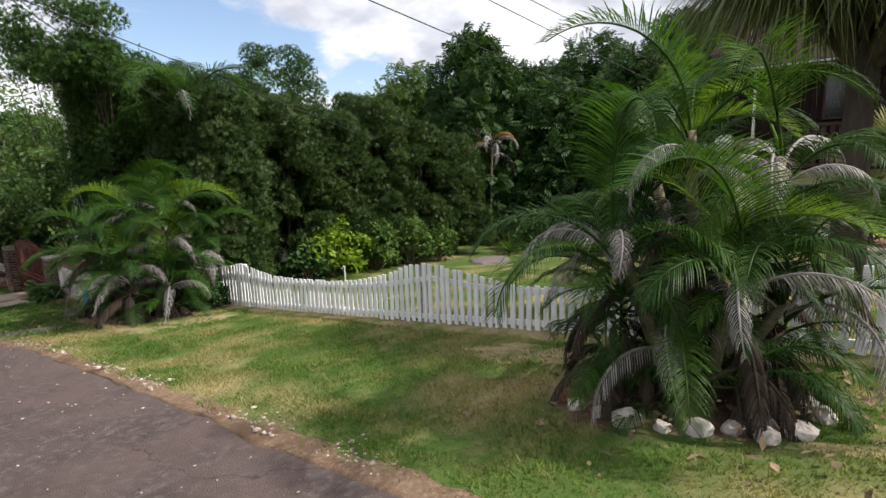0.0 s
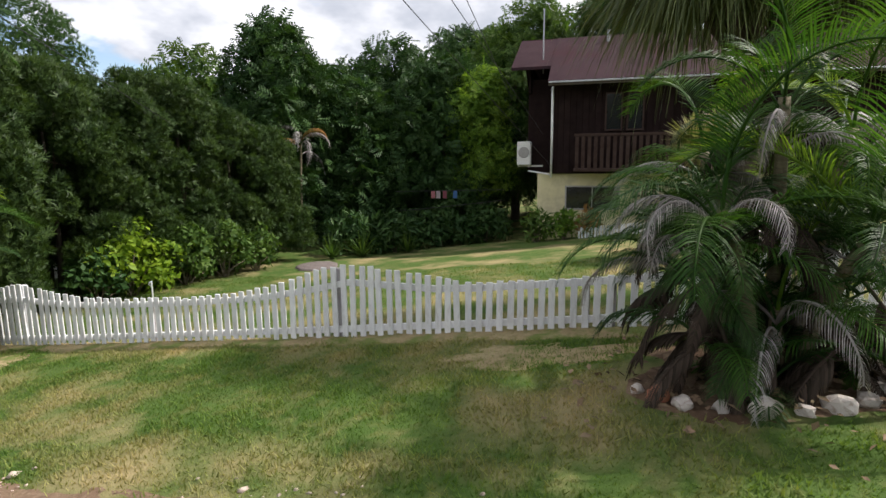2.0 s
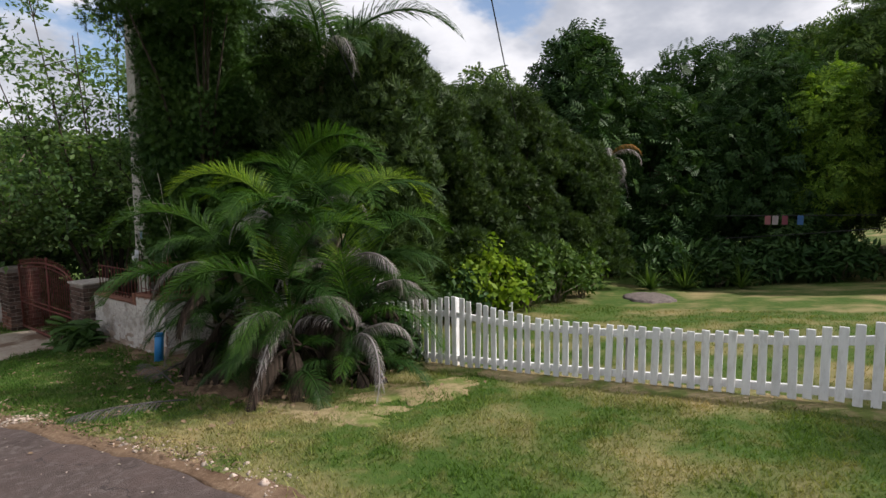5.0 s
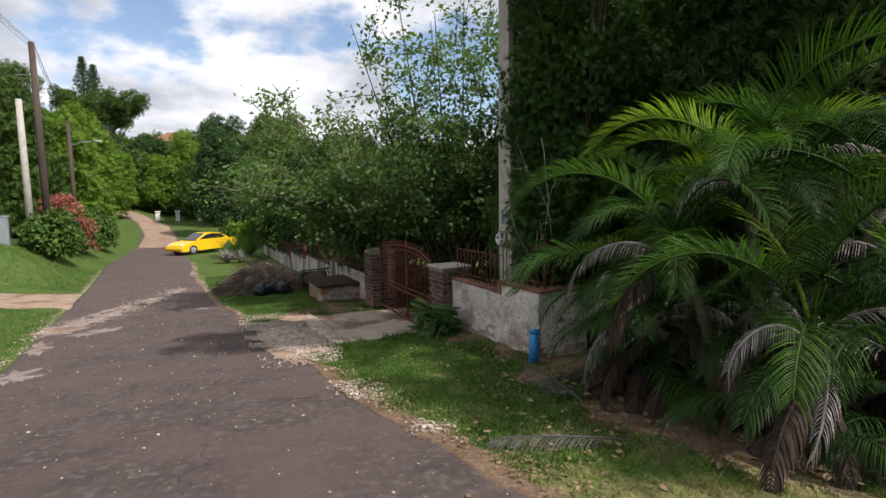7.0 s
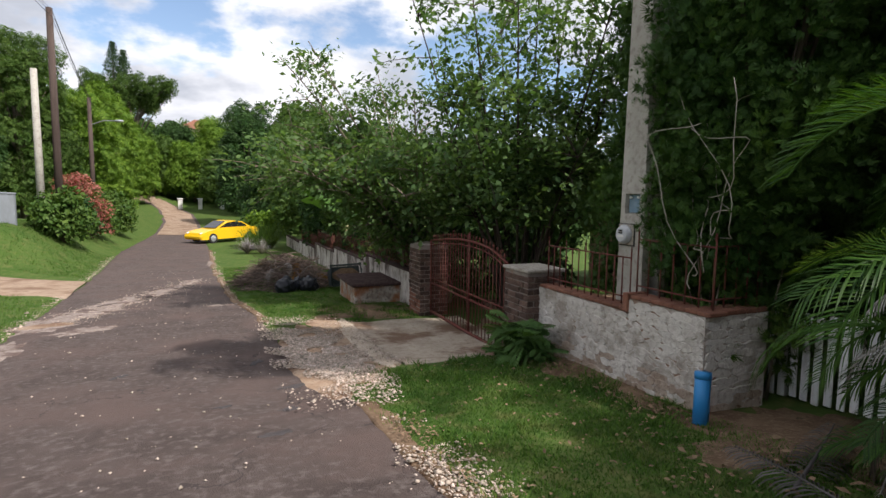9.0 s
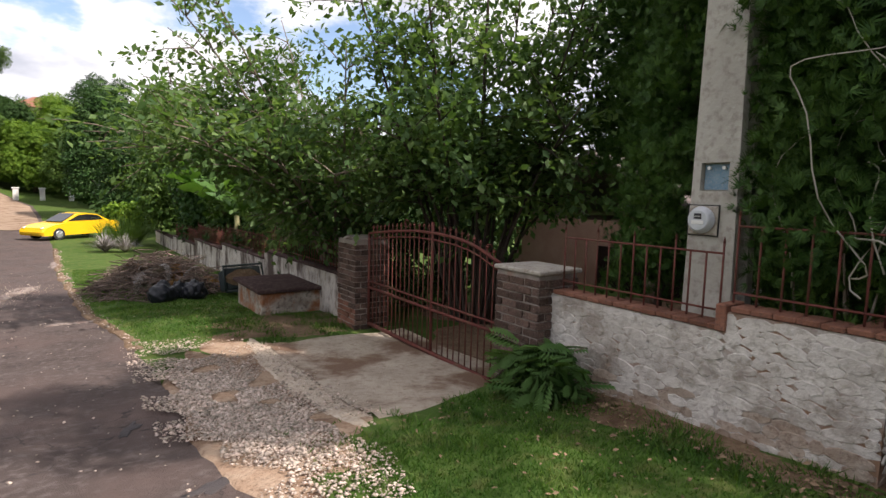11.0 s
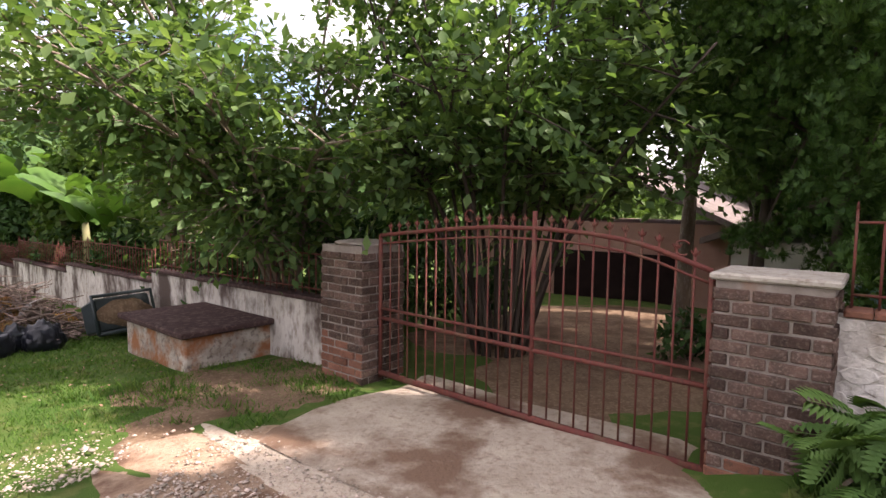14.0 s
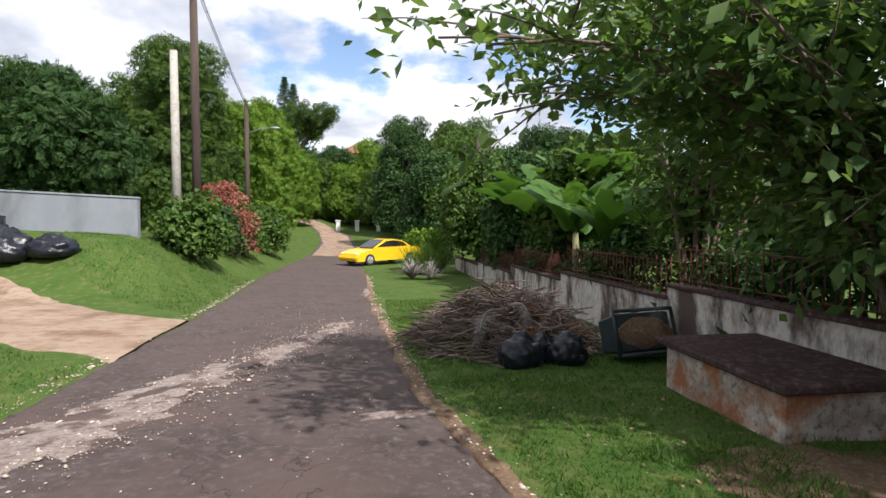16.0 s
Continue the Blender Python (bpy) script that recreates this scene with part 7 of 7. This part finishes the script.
# Pits in the road, drawn as thin dark patches lying on the asphalt.
for k, (x, y, rx, ry, a) in enumerate(((0.95, 16.9, 0.2, 0.06, 0.4), (0.6, 15.5, 0.14, 0.05, 0.2), (0.75, 16.1, 0.1, 0.05, 0.3), (-0.9, 18.2, 0.12, 0.05, 0.9), (0.6, 18.4, 0.2, 0.06, 1.2), (0.2, 16.4, 0.08, 0.04, 0.1), (0.3, 14.3, 0.1, 0.04, 0.6))):
    patch("tar_patch", (x, y, rx, ry, a), 0.008, M_PIT, 60 + k, "small dark patch marking a pit in the asphalt", "road", 24, 0.4)


def pebbles(name, x, y, size, mat, label, category, on=ground_z, lift=0.012):
    """Small worn stones, five-sided double cones knocked out of true, as one mesh."""
    n = len(x)
    T = np.array([(0, 0, 1)] + [(math.cos(k * 1.2566), math.sin(k * 1.2566), 0) for k in range(5)] + [(0, 0, -1)], float)
    F = np.array([(0, 1 + k, 1 + (k + 1) % 5) for k in range(5)] + [(6, 1 + (k + 1) % 5, 1 + k) for k in range(5)])
    a = GR.uniform(0, 6.28, n)
    c, s = np.cos(a)[:, None], np.sin(a)[:, None]
    V = T[None] * GR.uniform(0.6, 1.3, (n, 7, 1)) * size[:, None, None] * np.array([1, 0.75, 0.5])
    W = np.stack([V[..., 0] * c - V[..., 1] * s + x[:, None], V[..., 0] * s + V[..., 1] * c + y[:, None], V[..., 2] + (on(x, y) + lift + size * 0.25)[:, None]], -1)
    ob = new(name, quick_mesh(name, W.reshape(-1, 3), (F[None] + (np.arange(n) * 7)[:, None, None]).reshape(-1, 3), mat))
    return tagged(ob, label, category, kind="stuff")


def along_edge(n, y0, y1, spread_x, edge, side=1):
    y = GR.uniform(y0, y1, n)
    return edge(y) + side * np.abs(GR.normal(size=n)) * spread_x - side * 0.06, y


n = 2200
x, y = along_edge(n, -1.5, 16.0, 0.15, road_right)
keepk = np.array([noise.noise((0, b * 0.9, 7.0)) for b in y]) > 0.0
pebbles("edge_gravel", x[keepk], y[keepk], GR.gamma(1.6, 0.006, keepk.sum()) + 0.004, M_GRAVEL, "pale stones and grit along the road edge", "gravel")
n = 34000
x, y = 1.45 + GR.normal(size=n) * 0.33, 18.6 + GR.normal(size=n) * 1.25
x = x + 0.25 * (18.6 - y)* 0.25
ok = (y > 15.8) & (y < 21.8) & (x < np.interp(y, [15.8, 17.2, 18.0, 21.8], [1.75, 2.15, 2.5, 2.4])) & (x > 0.75) & (np.array([noise.noise((a * 1.7, b * 1.7, 2.0)) for a, b in zip(x, y)]) > -0.22)
pebbles("apron_gravel", x[ok], y[ok], GR.gamma(1.5, 0.0044, ok.sum()) + 0.0025, M_GRAVEL, "pale broken gravel spread over the driveway mouth", "gravel", lift=0.036)
n = 3600
y = GR.uniform(12.6, 16.4, n)
x = road_right(y) + 0.05 + GR.normal(size=n) * 0.14
ok = np.array([noise.noise((b * 0.8, a * 1.5, 12.0)) for a, b in zip(x, y)]) > 0.02
pebbles("verge_gravel", x[ok], y[ok], GR.gamma(1.6, 0.0045, ok.sum()) + 0.003, M_GRAVEL, "gravel and leaf scraps heaped along the asphalt edge", "gravel", lift=0.02)
n = 1500
x, y = 2.25 + GR.normal(size=n) * 0.1, GR.uniform(17.5, 20.9, n)
pebbles("drive_edge_rubble", x, y, GR.gamma(1.5, 0.004, n) + 0.002, M_GRAVEL, "crumbling concrete rubble at the driveway edge", "gravel", lift=0.05)
q = GR.uniform(size=5200)
x = np.interp(q, [0, 0.33, 0.66, 1], [-2.65, -2.2, -1.5, -0.5]) + GR.normal(size=5200) * 0.3
y = np.interp(q, [0, 0.33, 0.66, 1], [22.9, 24.8, 26.8, 30.0]) + GR.normal(size=5200) * 0.34
pebbles("lane_gravel", x, y, GR.gamma(1.4, 0.004, 5200) + 0.0015, M_GRAVEL, "loose pale gravel on the broken asphalt band", "gravel")
x, y = along_edge(1800, 14, 40, 0.16, road_left, -1)
pebbles("far_edge_gravel", x, y, GR.gamma(1.6, 0.006, 1800) + 0.003, M_GRAVEL, "pale stones along the far road edge", "gravel")
x, y = along_edge(1000, 21.5, 42, 0.12, road_right)
pebbles("verge_edge_gravel", x, y, GR.gamma(1.6, 0.006, 1000) + 0.003, M_GRAVEL, "pale stones along the verge edge", "gravel")
n = 1500
x, y = GR.uniform(-2.4, 1.9, n), GR.uniform(-1, 34, n)
pebbles("road_grit", x, y, GR.gamma(2.0, 0.004, n) + 0.002, M_GRAVEL, "scattered grit on the asphalt", "gravel", lift=0.004)


def litter(name, x, y, size, mat, label, lift=0.02):
    n = len(x)
    P = np.stack([x, y, terrain_z(x, y) + lift * GR.uniform(0.6, 2.2, n)], 1)
    D = np.stack([GR.normal(size=n), GR.normal(size=n), 0.25 * GR.normal(size=n)], 1)
    N = np.stack([0.35 * GR.normal(size=n), 0.35 * GR.normal(size=n), np.ones(n)], 1)
    ob = new(name, scatter(name, T_LEAF, P, D, N, size * GR.uniform(0.5, 1.4, n), mat))
    return tagged(ob, label, "leaf litter", kind="stuff")


x, y = along_edge(1000, 9.5, 15.5, 0.22, road_right)
litter("edge_litter", x, y, 0.036, M_LITTER, "dry brown leaf litter along the road edge")
n = 450
litter("yard_litter", GR.normal(size=n) * 0.6 + 3.2, GR.uniform(13.2, 17.3, n), 0.036, M_LITTER, "dry fallen leaves on the shaded verge")
n = 420
litter("tank_litter", GR.normal(size=n) * 0.7 + 2.6, GR.uniform(21.3, 25.2, n), 0.036, M_LITTER, "dry fallen leaves round the tank")
n = 500
litter("bed_litter", GR.normal(size=n) * 0.5 + 3.9, GR.normal(size=n) * 0.6 + 1.1, 0.07, M_LITTER, "dry leaf scraps in the palm bed", 0.035)
n = 420
litter("wall_foot_litter", 3.85 + GR.normal(size=n) * 0.16, GR.uniform(14.6, 17.0, n), 0.045, M_LITTER, "dry leaves and scraps at the foot of the garden wall")
n = 700
litter("palm_litter", GR.normal(size=n) * 0.8 + 4.0, GR.normal(size=n) * 1.0 + 12.0, 0.07, M_LITTER, "dry leaf scraps under the palm clump", 0.035)
for k, (x, y, rz, s) in enumerate(((3.3, 13.2, 20, 0.9), (3.6, 12.8, -30, 0.8), (2.9, 11.6, 150, 0.7), (3.2, 12.5, 80, 0.75))):
    t = thing("fallen_frond", x, y, float(ground_z(x, y)) + 0.05, "dead dark palm frond lying on the grass", "palm frond", "fallen fronds", rz)
    part("frond", FALLEN, t, scale=(s, s, s * 0.8))
